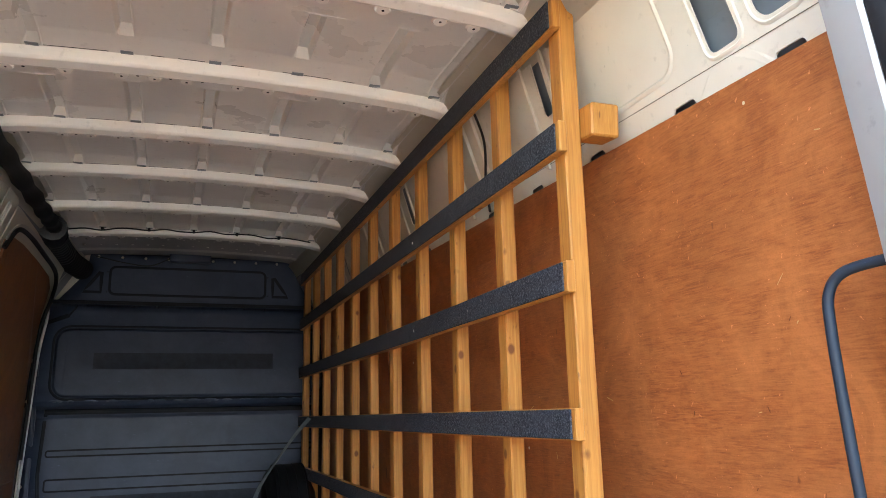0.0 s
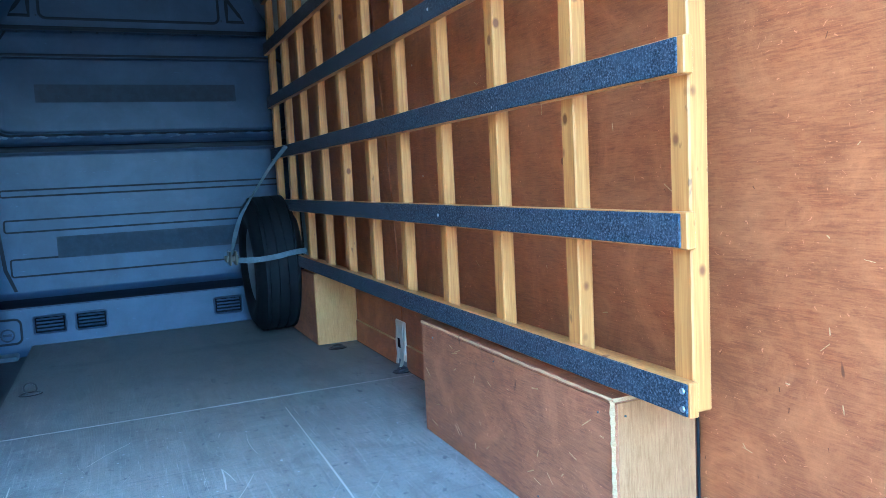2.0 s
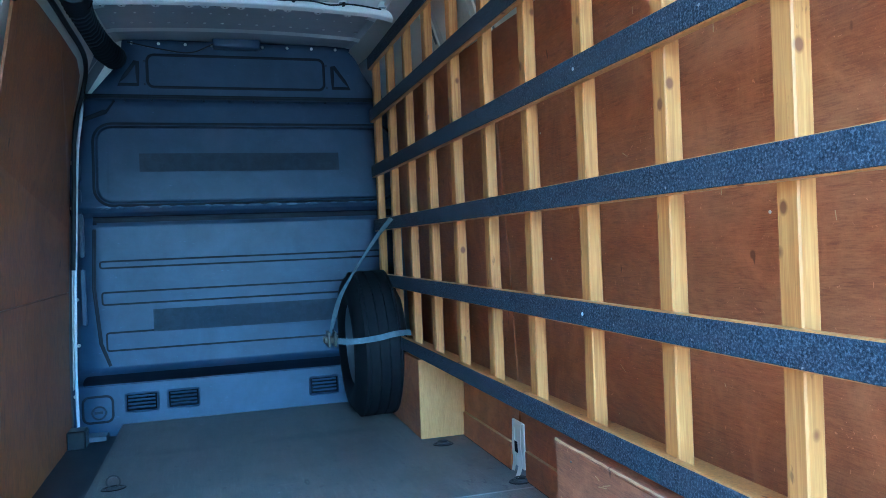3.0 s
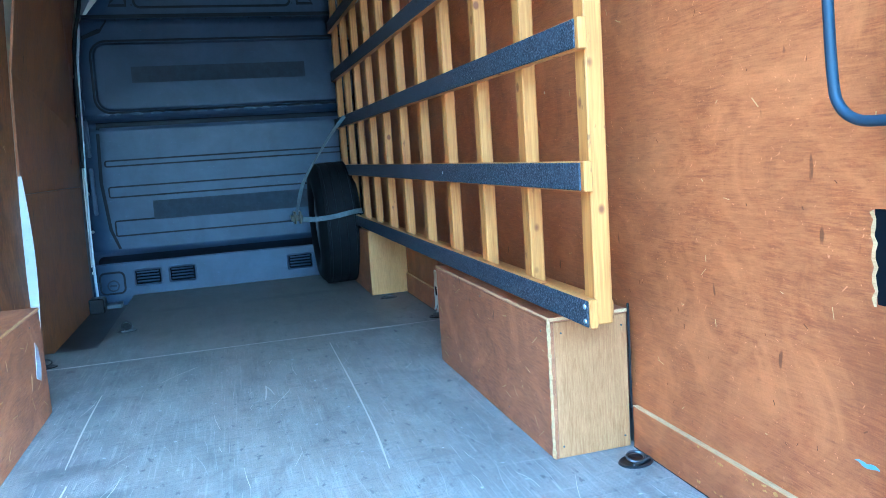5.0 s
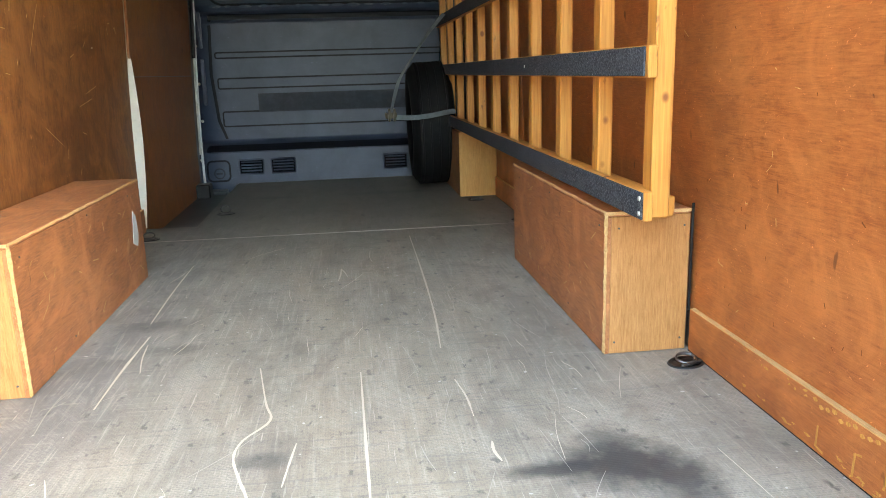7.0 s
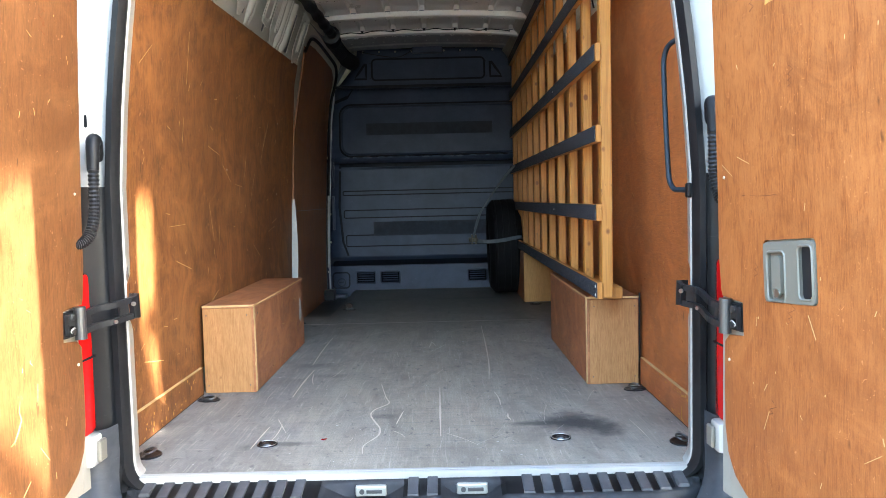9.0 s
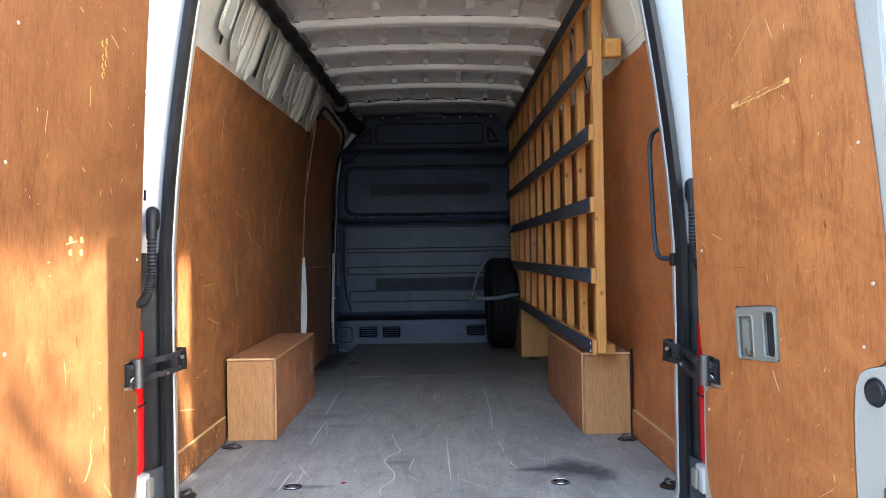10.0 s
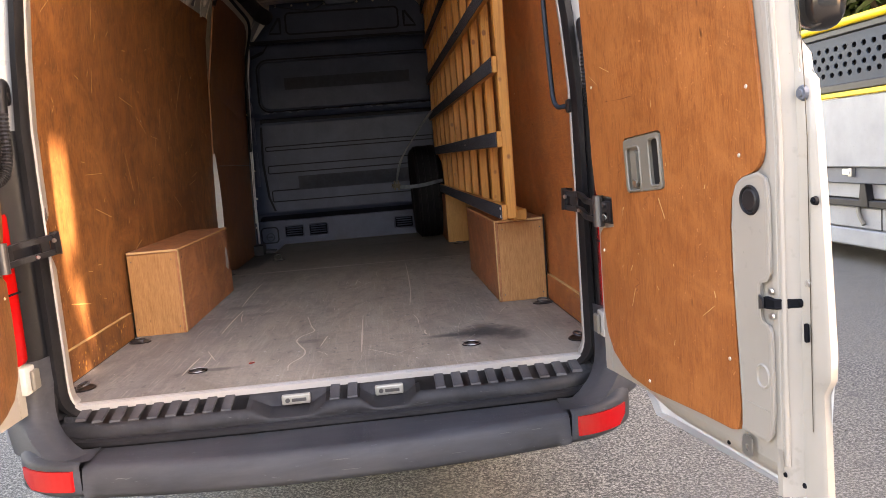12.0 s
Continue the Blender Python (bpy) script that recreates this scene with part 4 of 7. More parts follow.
def skin_z(x, y):
    """The pressed roof skin: pale flanges dropping to each rib, channels pushed up into it, a thin lip round each channel."""
    h = 0.050
    for r in RIBS:
        d = r - y
        if 0.030 < d < 0.112:
            h = 0.0365 + 0.013 * (d - 0.030) / 0.082
    for n in range(len(RIBS)):
        if not BAYS[n] < y <= BAYS[n + 1]:
            continue
        for sx in SWAGES:
            if abs(x - sx) > 0.026:
                continue
            y0, y1 = swage_span(n, sx)
            if y0 - 0.006 <= y <= y1 + 0.001:
                t = (y - y0) / (y1 - y0)
                deep = 0.014 + 0.018 * max(0.0, t)
                edge = min(1.0, max(0.0, (0.021 - abs(x - sx)) / 0.007), max(0.0, (y - y0) / 0.010), max(0.0, (y1 - y) / 0.006))
                h += deep * edge if edge > 0 else -0.0022
    return roof_z(y) + h - crown(x) * 1.1


BAYS = (-0.06,) + RIBS
bm = fresh()
xs = {round(-0.72 + 1.44 * i / 24, 4) for i in range(25)}
ys = {round(0.06 * k, 4) for k in range(65)}
for sx in SWAGES:
    xs |= {round(sx + q, 4) for q in (-0.026, -0.023, -0.021, -0.014, 0.0, 0.014, 0.021, 0.023, 0.026)}
for r in RIBS:
    ys |= {round(r + q, 4) for q in (-0.112, -0.070, -0.0305, -0.029)}
for n in range(len(RIBS)):
    for sx in SWAGES:
        y0, y1 = swage_span(n, sx)
        ys |= {round(y0 + q, 4) for q in (-0.007, -0.004, 0.0, 0.005, 0.010)} | {round(y1 + q, 4) for q in (-0.006, 0.0)}
xs, ys = sorted(xs), sorted(y for y in ys if 0 <= y <= 3.84)
prev = None
for y in ys:
    cur = [bm.verts.new((x, y, skin_z(x, y))) for x in xs]
    if prev:
        for i in range(len(xs) - 1):
            f = bm.faces.new((prev[i], prev[i + 1], cur[i + 1], cur[i]))
            hs = [v.co.z - roof_z(v.co.y) + crown(v.co.x) * 1.1 for v in f.verts]
            f.smooth = max(hs) - min(hs) < 0.0005
    prev = cur


def rib(bm, y, w=0.058, drop=0.0):
    """A hat-section bow across the roof with turned lips."""
    prof = [(-w / 2 - 0.006, 0.044), (-w / 2 - 0.001, 0.040), (-w / 2 + 0.004, 0.012), (-w / 2 + 0.012, 0.004), (w / 2 - 0.010, 0.0), (w / 2 - 0.004, 0.001), (w / 2 + 0.001, 0.005), (w / 2 + 0.010, 0.008), (w / 2 + 0.012, 0.014), (w / 2 + 0.014, 0.046)]
    prev = None
    for i in range(25):
        x = -0.70 + 1.40 * i / 24
        cur = [bm.verts.new((x, y + a, roof_z(y) + b - crown(x) - drop)) for a, b in prof]
        if prev:
            for j in range(len(prof) - 1):
                f = bm.faces.new((prev[j], prev[j + 1], cur[j + 1], cur[j]))
                f.material_index = 1
                f.smooth = j in (2, 4, 5)
        prev = cur


for y in RIBS:
    rib(bm, y)
random.seed(2)
for y in RIBS:                                       # scalloped tabs with holes along the front lip
    x = -0.60
    while x < 0.60:
        z = roof_z(y) - crown(x)
        disc(bm, (x, y + 0.042, z + 0.007), (0, -0.10, -1), 0.020, 0.005, 14, 0.016, mat=1)
        disc(bm, (x, y + 0.041, z + 0.0018), (0, -0.10, -1), 0.0036, 0.0006, 8, mat=2)
        if random.random() < 0.5:
            disc(bm, (x + 0.042, y + 0.032, z + 0.0045), (0, -0.1, -1), 0.004, 0.0008, 8, mat=2)
        x += random.choice((0.07, 0.085, 0.14))
    for i in range(40):                              # broken dark sealant edge behind each rib
        if random.random() < 0.3:
            continue
        x0, x1 = -0.70 + 0.035 * i, -0.70 + 0.035 * (i + 1)
        q = [(x0, y - 0.037), (x1, y - 0.037), (x1, y - 0.0335), (x0, y - 0.0335)]
        f = bm.faces.new([bm.verts.new((u, v, roof_z(y) + 0.0355 - crown(u))) for u, v in q])
        f.material_index = 2
    for sx in SWAGES:                                # grey block standing in for the shadow at each channel's end
        box(bm, sx - 0.016, sx + 0.016, y - 0.046, y - 0.031, roof_z(y) + 0.0335 - crown(sx), roof_z(y) + 0.036 - crown(sx), mat=3)


# front header with a row of studs
prev = None
for i in range(17):
    x = -0.70 + 1.4 * i / 16
    z = roof_z(LONG) + 0.07 - crown(x)
    cur = [bm.verts.new((x, LONG - 0.50, z - 0.032)), bm.verts.new((x, LONG - 0.25, z - 0.026)), bm.verts.new((x, LONG - 0.07, z - 0.020)), bm.verts.new((x, LONG - 0.01, z - 0.022)), bm.verts.new((x, LONG + 0.34, z + 0.02))]
    if prev:
        for j in range(4):
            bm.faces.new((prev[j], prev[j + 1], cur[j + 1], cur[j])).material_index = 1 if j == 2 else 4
    prev = cur
for k in range(15):
    x = -0.60 + 1.2 * k / 14
    disc(bm, (x, LONG - 0.18, roof_z(LONG) + 0.049 - crown(x)), (0, -0.1, -1), 0.009, 0.006, 8, 0.007, mat=0)
    disc(bm, (x + 0.03, LONG - 0.36, roof_z(LONG) + 0.043 - crown(x)), (0, -0.1, -1), 0.006, 0.004, 8, 0.005, mat=0)
bmesh.ops.recalc_face_normals(bm, faces=bm.faces)
tagged(part("ceiling", bm, [SKIN, RIB_PAINT, GROOVE, DIM_PRIMER, HEADER]), "bare van roof, grey skin crossed by ivory steel ribs", "ceiling", "", "structure")
bm = fresh()
for side in (1, -1):                                 # long rails where roof and sides meet
    prev = None
    for k in range(12):
        y = 4.6 * k / 11
        z = roof_z(y)
        cur = [bm.verts.new((side * a, y, z + b)) for a, b in ((0.735, -0.075), (0.70, -0.055), (0.675, -0.01), (0.64, 0.03), (0.66, 0.08))]
        if prev:
            for j in range(4):
                bm.faces.new((prev[j], prev[j + 1], cur[j + 1], cur[j]))
        prev = cur
bmesh.ops.solidify(bm, geom=bm.faces[:], thickness=0.003)
tagged(part("trim_1", bm, CREAM, None, "", True), "cream steel rails between the roof and the sides", "roof rail", "", "structure")
bm = fresh()
box(bm, -0.75, 0.75, -0.02, 4.75, 2.16, 2.18)
tagged(part("roof_panel", bm, WHITE), "white outer van roof", "roof", "", "structure")

# ---- bulkhead ----
wall_front = new("wall_front")
tagged(wall_front, "blue-grey moulded plastic bulkhead with scuffed dark patches and vents", "bulkhead", "", "structure")


def bulk_y(z):
    """Depth of the bulkhead face by height: a foot, a ledge, then two flat fields with a shelf between."""
    pts = ((-0.3, 4.26), (0.205, 4.285), (0.235, 4.36), (0.27, 4.44), (1.02, 4.46), (1.045, 4.476), (1.068, 4.474), (1.09, 4.43), (1.12, 4.412), (1.165, 4.428), (1.55, 4.47), (1.70, 4.49), (1.715, 4.53), (2.2, 4.56))
    for (a, p), (b, q) in zip(pts, pts[1:]):
        if z <= b:
            return p + (q - p) * (z - a) / (b - a)
    return pts[-1][1]


def bulk_half(z, right=False):
    """Half width of the bulkhead by height."""
    if right:
        return 0.84
    pts = ((-1.0, 0.885), (1.30, 0.885), (1.54, 0.848), (1.72, 0.80), (1.74, 0.772), (1.886, 0.652), (1.91, 0.625), (2.2, 0.59))
    for (a, p), (b, q) in zip(pts, pts[1:]):
        if z <= b:
            return p + (q - p) * (z - a) / (b - a)
    return pts[-1][1]


on_bulk = lambda u, v, w: (u, bulk_y(v) - w, v)
bm = fresh()
zs = sorted(set([-0.1, 0.0, 0.1, 0.2, 0.205, 0.22, 0.235, 0.25, 0.27, 0.4, 0.6, 0.8, 1.02, 1.03, 1.045, 1.075, 1.0875, 1.10, 1.115, 1.13, 1.15, 1.165, 1.35, 1.55, 0.196, 0.278, 0.29, 1.008, 1.014, 1.068, 1.09, 1.12, 1.172, 1.18, 1.542, 1.558,  1.66, 1.69, 1.705, 1.715, 1.72, 1.74, 1.78, 1.84, 1.886, 1.91, 2.02, 2.05]))
front, back = [], []
for z in zs:
    h, hr = bulk_half(z), bulk_half(z, True)
    xs = [-h + (h + hr) * i / 12 for i in range(13)]
    front.append([bm.verts.new((x, bulk_y(z), z)) for x in xs])
    back.append([bm.verts.new((x, bulk_y(z) + 0.02, z)) for x in xs])
for k in range(len(zs) - 1):
    for i in range(12):
        bm.faces.new((front[k][i], front[k][i + 1], front[k + 1][i + 1], front[k + 1][i])).smooth = True
        bm.faces.new((back[k][i + 1], back[k][i], back[k + 1][i], back[k + 1][i + 1]))
    bm.faces.new((back[k][0], front[k][0], front[k + 1][0], back[k + 1][0]))
    bm.faces.new((front[k][12], back[k][12], back[k + 1][12], front[k + 1][12]))
for row, turn in ((0, 1), (-1, -1)):
    for i in range(12):
        bm.faces.new([back[row][i], back[row][i + 1], front[row][i + 1], front[row][i]][::turn])
part("moulding", bm, BULK, wall_front)


def groove(ring, width=0.012, parent=wall_front):
    bm = fresh()
    # Near-black raised strip: the groove's shade is put into its colour
    rim(bm, dense(ring), lambda u, v, w: (u, bulk_y(v) - 0.0015 - w, v), 1.2 * width, 0.0012)
    return part("groove", bm, GROOVE_BLUE, parent)


def raised(ring, proud=0.014, slope=0.012, mat=None, name="raised_panel", label=""):
    """A field of the bulkhead standing proud with sloped edges."""
    r = dense(ring)
    cu, cv = sum(u for u, v in r) / len(r), sum(v for u, v in r) / len(r)
    bm = fresh()
    n = len(r)
    lo = [bm.verts.new(on_bulk(u, v, -0.004)) for u, v in r]
    ins = []
    for i in range(n):
        d = Vector(r[(i + 1) % n]) - Vector(r[i - 1])
        d.normalize()
        ins.append((r[i][0] - d.y * slope, r[i][1] + d.x * slope))
    hi = [bm.verts.new(on_bulk(u, v, proud)) for u, v in ins]
    for i in range(n):
        bm.faces.new((lo[i], lo[(i + 1) % n], hi[(i + 1) % n], hi[i])).smooth = True
    bmesh.ops.triangulate(bm, faces=[bm.faces.new(hi), bm.faces.new(lo[::-1])])
    return part(name, bm, mat or BULK, wall_front, label)


raised(rounded(-0.76, 0.86, 1.135, 1.565, 0.09, 6), 0.010, 0.022)
groove(rounded(-0.765, 0.865, 1.128, 1.572, 0.095, 6), 0.012)
groove(rounded(-0.70, 0.82, 1.155, 1.535, 0.07, 6), 0.008)
groove(rounded(-0.485, 0.485, 1.785, 1.965, 0.035, 4), 0.013)
for z0, z1, l in ((0.80, 0.835, -0.755), (0.605, 0.67, -0.75), (0.36, 0.455, -0.735)):
    groove(rounded(l, 0.80, z0, z1, 0.012, 3), 0.008)
groove([(-0.80, 1.725), (0.80, 1.725), (0.80, 1.735), (-0.80, 1.735)], 0.012)
groove([(-0.78, 1.050), (0.86, 1.050), (0.86, 1.066), (-0.78, 1.066)], 0.014)
for s in (-1, 1):
    groove([(s * 0.635, 1.797), (s * 0.535, 1.797), (s * 0.535, 1.925), (s * 0.545, 1.925)], 0.017)
groove([(-0.655, 1.70), (-0.70, 1.63), (-0.80, 1.59), (-0.80, 1.60), (-0.71, 1.64), (-0.66, 1.71)], 0.012)
groove([(-0.77, 1.05), (-0.785, 0.7), (-0.76, 0.4), (-0.72, 0.28), (-0.725, 0.28), (-0.768, 0.4), (-0.793, 0.7), (-0.778, 1.05)], 0.010)
groove(rounded(-0.83, 0.84, 0.212, 0.232, 0.01, 3), 0.018)
for z0, z1 in ((1.26, 1.36), (0.86, 1.22), (0.50, 0.80)):
    raised(rounded(-0.855, -0.825, z0, z1, 0.012, 3), 0.008, 0.006)
bm = fresh()
random.seed(12)
for k in range(16):
    u = -0.72 + 0.10 * k + random.uniform(-0.03, 0.03)
    sx, sz = random.uniform(0.02, 0.05), random.uniform(0.006, 0.013)
    rings = []
    for rr, h in ((1.0, 0.0), (0.7, 0.0028), (0.3, 0.0042)):
        rings.append([bm.verts.new((u + rr * sx * math.cos(a), bulk_y(1.118 + rr * sz * math.sin(a)) - 0.0004 - h, 1.118 + rr * sz * math.sin(a))) for a in [2 * math.pi * q / 10 for q in range(10)]])
    for a, b in zip(rings, rings[1:]):
        for q in range(10):
            bm.faces.new((a[q], a[(q + 1) % 10], b[(q + 1) % 10], b[q]))
    bm.faces.new(rings[-1])
part("ledge_dents", bm, BULK_SHINE, wall_front, "knocked dents along the ledge, highlights in their colour", True)
# dark patches where strips of tape have been
for u0, u1, z0, z1 in ((-0.537, 0.536, 1.308, 1.408), (-0.50, 0.60, 0.448, 0.568)):
    bm = fresh()
    sheet(bm, dense([(u0, z0), (u1, z0), (u1, z1), (u0, z1)], 0.08), [], lambda u, v, w: (u, bulk_y(v) - (0.0112 if v > 1 else 0.0024) - w, v), 0.0008)
    part("dark_patch", bm, BULK_DARK, wall_front, "dark rough patch left by old tape")
# vents at the foot
for u0 in (-0.64, -0.435, 0.30):
    u1, z0, z1 = u0 + 0.158, 0.058, 0.152
    vent = part("vent", boxed(u0 + 0.006, u1 - 0.006, bulk_y(0.1) - 0.003, bulk_y(0.1) + 0.002, z0 + 0.006, z1 - 0.006), GROOVE, wall_front)
    bm = fresh()
    rim(bm, rounded(u0, u1, z0, z1, 0.014, 4), lambda u, v, w: (u, bulk_y(v) - 0.001 - w, v), 0.012, 0.006)
    part("vent_frame", bm, BULK, vent)
    for k in range(4):
        z = z0 + 0.018 + 0.019 * k
        bm = fresh()
        hexa(bm, [(u0 + 0.014, 4.272, z), (u1 - 0.014, 4.272, z), (u1 - 0.014, 4.281, z + 0.003), (u0 + 0.014, 4.281, z + 0.003), (u0 + 0.014, 4.270, z + 0.006), (u1 - 0.014, 4.270, z + 0.006), (u1 - 0.014, 4.279, z + 0.010), (u0 + 0.014, 4.279, z + 0.010)])
        part("slat", bm, BULK, vent)
groove(rounded(-0.84, -0.70, 0.02, 0.15, 0.03, 4), 0.010)
bm = fresh()
tube(bm, [(-0.765 + 0.032 * math.cos(a), 4.268, 0.07 + 0.032 * math.sin(a)) for a in [2 * math.pi * k / 20 for k in range(21)]], 0.005, 6)
box(bm, -0.785, -0.745, 4.262, 4.27, 0.065, 0.078)
part("round_catch", bm, BULK_DARK, wall_front, "round dark catch at the foot")
# bolts down the edge and along the top
spots("bolt", [((-0.872, bulk_y(z) - 0.001, z), (0, -1, 0), 0.010, 0.007, 10) for z in [0.16 + 0.24 * k for k in range(7)]] + [((-0.56 + 0.14 * k, bulk_y(2.03) - 0.001, 2.028), (0, -1, 0), 0.009, 0.007, 10) for k in range(9)], SCREW, wall_front)
spots("rivet", [((-0.60 + 0.135 * k, bulk_y(1.70) - 0.001, 1.703), (0, -1, 0), 0.007, 0.006, 8) for k in range(10)] + [((u, bulk_y(z) - 0.001, z), (0, -1, 0), 0.006, 0.005, 8) for u, z in ((-0.50, 1.80), (-0.50, 1.93), (0.50, 1.80), (0.50, 1.93))], BULK_DARK, wall_front)
bm = boxed(-0.135, 0.125, 4.49, 4.58, 2.005, 2.095, bevel=0.016, seg=3)
part("latch_cover", bm, BULK, wall_front, "blue-grey plastic cover at the top edge", smooth=True)
# cream corner of body showing beyond the bulkhead
bm = fresh()
sheet(bm, [(-0.92, 1.5), (-0.5, 1.5), (-0.5, 2.16), (-0.92, 2.16)], [], lambda u, v, w: (u, 4.585 + w, v), 0.01)
part("body_corner", bm, CREAM, wall_front, "cream body steel beyond the bulkhead")
bm = fresh()
tube(bm, smooth_path([(-0.58, 4.54, 2.03), (-0.40, 4.50, 1.985), (-0.25, 4.49, 1.97), (-0.12, 4.5, 2.03)]), 0.004, 6)
part("cable", bm, BLACK, wall_front)

# closing wall of the cab side, and under the body
bm = boxed(-0.95, 0.95, 4.66, 4.70, -0.3, 2.18)
tagged(part("wall_cab", bm, BLACK), "black closed back of the cab behind the bulkhead", "wall", "", "structure")

# ---- thing: slatted rack ----
rack = thing("slatted_rack", "varnished pine slatted rack with felt-faced rails standing on boxes", "rack")
STRIPS = ((0.369, 0.430), (0.654, 0.716), (0.939, 1.001), (1.227, 1.291), (1.522, 1.589), (1.803, 1.872))
for z0, z1 in STRIPS:
    end = 0.683
    rail = part("rail", boxed(0.656, 0.675, end, 4.08, z0, z1, bevel=0.002), PINE, rack)
    part("felt_facing", boxed(0.6515, 0.656, end + 0.014 if z0 > 0.4 else end + 0.004, 4.075, z0 + 0.003, z1 - 0.002, bevel=0.0015), FELT, rail, "dark charcoal felt facing")
random.seed(7)
for k in range(11):
    y1 = 0.744 + 0.334 * k
    w = 0.045 if k else 0.046
    top = 1.874 + (0.0 if k else 0.022)
    part("slat", boxed(0.6755, (0.711 if k else 0.7165) + random.uniform(-0.0015, 0.0015), y1 - w + random.uniform(-0.003, 0.003), y1, 0.372, top, bevel=0.003), PINE, rack)
bm = boxed(0.7175, 0.775, 0.80, 4.0, 0.353, 0.398, bevel=0.003)
part("bottom_batten", bm, PINE, rack, "pine batten lying behind the slats")
spots("bolt_head", [((0.652, 0.697, z), (-1, 0, 0), 0.006, 0.003, 10) for z in (0.384, 0.415)] + [((0.652, 1.7, z), (-1, 0, 0), 0.005, 0.002, 8) for z in (0.685, 1.26, 1.55)], STEEL, rack)

# block wedged between the rack's end slat and the van side
bm = boxed(0.7185, 0.785, 0.655, 0.722, 1.556, 1.628, bevel=0.004)
bmesh.ops.rotate(bm, verts=bm.verts, cent=(0.76, 0.68, 1.58), matrix=Matrix.Rotation(radians(5), 3, "X"))
tagged(part("wooden_block", bm, PINE), "pine offcut block wedged between rack and van side", "wood block")
bm = fresh()


# ---- things: boxes over the wheels ----
def wheel_box(side, y0, y1, name="wheel_arch_box"):
    t = thing(name, "scuffed stained plywood box boarded over the wheel arch", "wheel box", (side * 0.76, y0, 0), "wheel arch boxes")
    xin, xout, h = 0.655, WIDE - 0.012, 0.350
    a, b = sorted((side * xin, side * (xin + 0.012)))
    under(part("side_board", boxed(a, b, y0, y1, 0.001, h - 0.012, bevel=0.0015), PLY_BOX), t)
    a, b = sorted((side * (xin + 0.0125), side * xout))
    under(part("end_board", boxed(a, b, y0 + 0.002, y0 + 0.014, 0.001, h - 0.0125, bevel=0.0015), PLY_PALE, None, "pale plywood end board"), t)
    under(part("end_board", boxed(a, b, y1 - 0.014, y1 - 0.002, 0.001, h - 0.0125, bevel=0.0015), PLY_PALE), t)
    a, b = sorted((side * xin, side * xout))
    under(part("lid", boxed(a, b, y0, y1, h - 0.0115, h, bevel=0.0015), PLY_BOX), t)
    # splintered bare edges
    bm = fresh()
    random.seed(int(side) + 5)
    n = 40
    pts = [(side * (xin - 0.0008), y0 - 0.0008 + random.uniform(0, 0.0015), 0.005 + (h - 0.01) * k / n) for k in range(n + 1)]
    ribbon(bm, pts, [0.008 + 0.006 * random.random() ** 3 for _ in pts], (-side, -0.4, 0), 0.0012)
    under(part("bare_edge", bm, RAW_EDGE, None, "splintered bare ply edge"), t)
    bm = fresh()
    pts = [(side * (xin - 0.0006), y0 + (y1 - y0) * k / n, h - 0.003 + random.uniform(-0.002, 0.001)) for k in range(n + 1)]
    ribbon(bm, pts, [0.004 + 0.003 * random.random() for _ in pts], (-side, 0, 0.3), 0.001)
    pts = [(side * (xin + (xout - xin) * k / 12), y0 - 0.0006, h - 0.004) for k in range(13)]
    ribbon(bm, pts, [0.006 + 0.003 * random.random() for _ in pts], (0, -1, 0.2), 0.001)
    under(part("bare_edge", bm, RAW_EDGE), t)
    marks = [((side * (xin + u), y0 + 0.0015, v), (0, -1, 0), 0.0027, 0.002, 8) for u, v in ((0.025, 0.03), (0.19, 0.03), (0.19, 0.31), (0.03, 0.31))]
    marks += [((side * xin, y0 + u, v), (-side, 0, 0), 0.0027, 0.002, 8) for u, v in ((0.05, 0.31), (0.5, 0.32), (0.9, 0.31), (0.3, 0.04))]
    spots("screw", marks, DARK_STEEL, None, t)
    bm = fresh()
    for k in range(26):
        u, v, ln, a = random.uniform(0.03, y1 - y0 - 0.05), random.uniform(0.03, 0.31), random.uniform(0.01, 0.05), random.gauss(0.0, 0.8)
        ribbon(bm, [(side * (xin - 0.0003), y0 + u + s * ln * math.cos(a), min(0.33, max(0.01, v + s * ln * math.sin(a)))) for s in (0, 0.5, 1)], random.uniform(0.001, 0.003), (-side, 0, 0), 0.0004)
    under(tagged(part("scuff_marks", bm, RAW_EDGE), kind="stuff"), t)
    if side < 0:
        bm = fresh()
        sheet(bm, [(1.80, 0.15), (1.85, 0.13), (1.87, 0.17), (1.86, 0.235), (1.83, 0.255), (1.82, 0.21)], [], lambda u, v, w: (side * (xin - 0.001) + 0.0 * w, u, v) if w == 0 else (side * (xin - 0.0002), u, v), 0.001)
        under(part("torn_sticker", bm, WHITE, None, "torn white sticker remnant"), t)
    else:
        under(part("sealant_line", boxed(WIDE - 0.011, WIDE - 0.006, y0 - 0.004, y0 + 0.002, 0.10, h + 0.012, bevel=0.001), SEAL, None, "dark sealant line by the wall"), t)
    return t


wheel_box(1, 0.898, 1.885)
wheel_box(-1, 0.898, 1.93)

# far support box under the rack
t = thing("support_box", "yellowish plywood box holding up the rack's far end", "support box", (0.76, 3.31, 0))
under(part("end_board", boxed(0.668, WIDE + 0.002, 3.31, 3.325, 0.001, 0.352, bevel=0.002), PLY_YELLOW), t)
under(part("side_board", boxed(0.668, 0.681, 3.3255, 4.05, 0.001, 0.352, bevel=0.002), PLY_BOX), t)
under(part("lid", boxed(0.6815, WIDE - 0.012, 3.3255, 4.05, 0.338, 0.352, bevel=0.002), PLY_YELLOW), t)


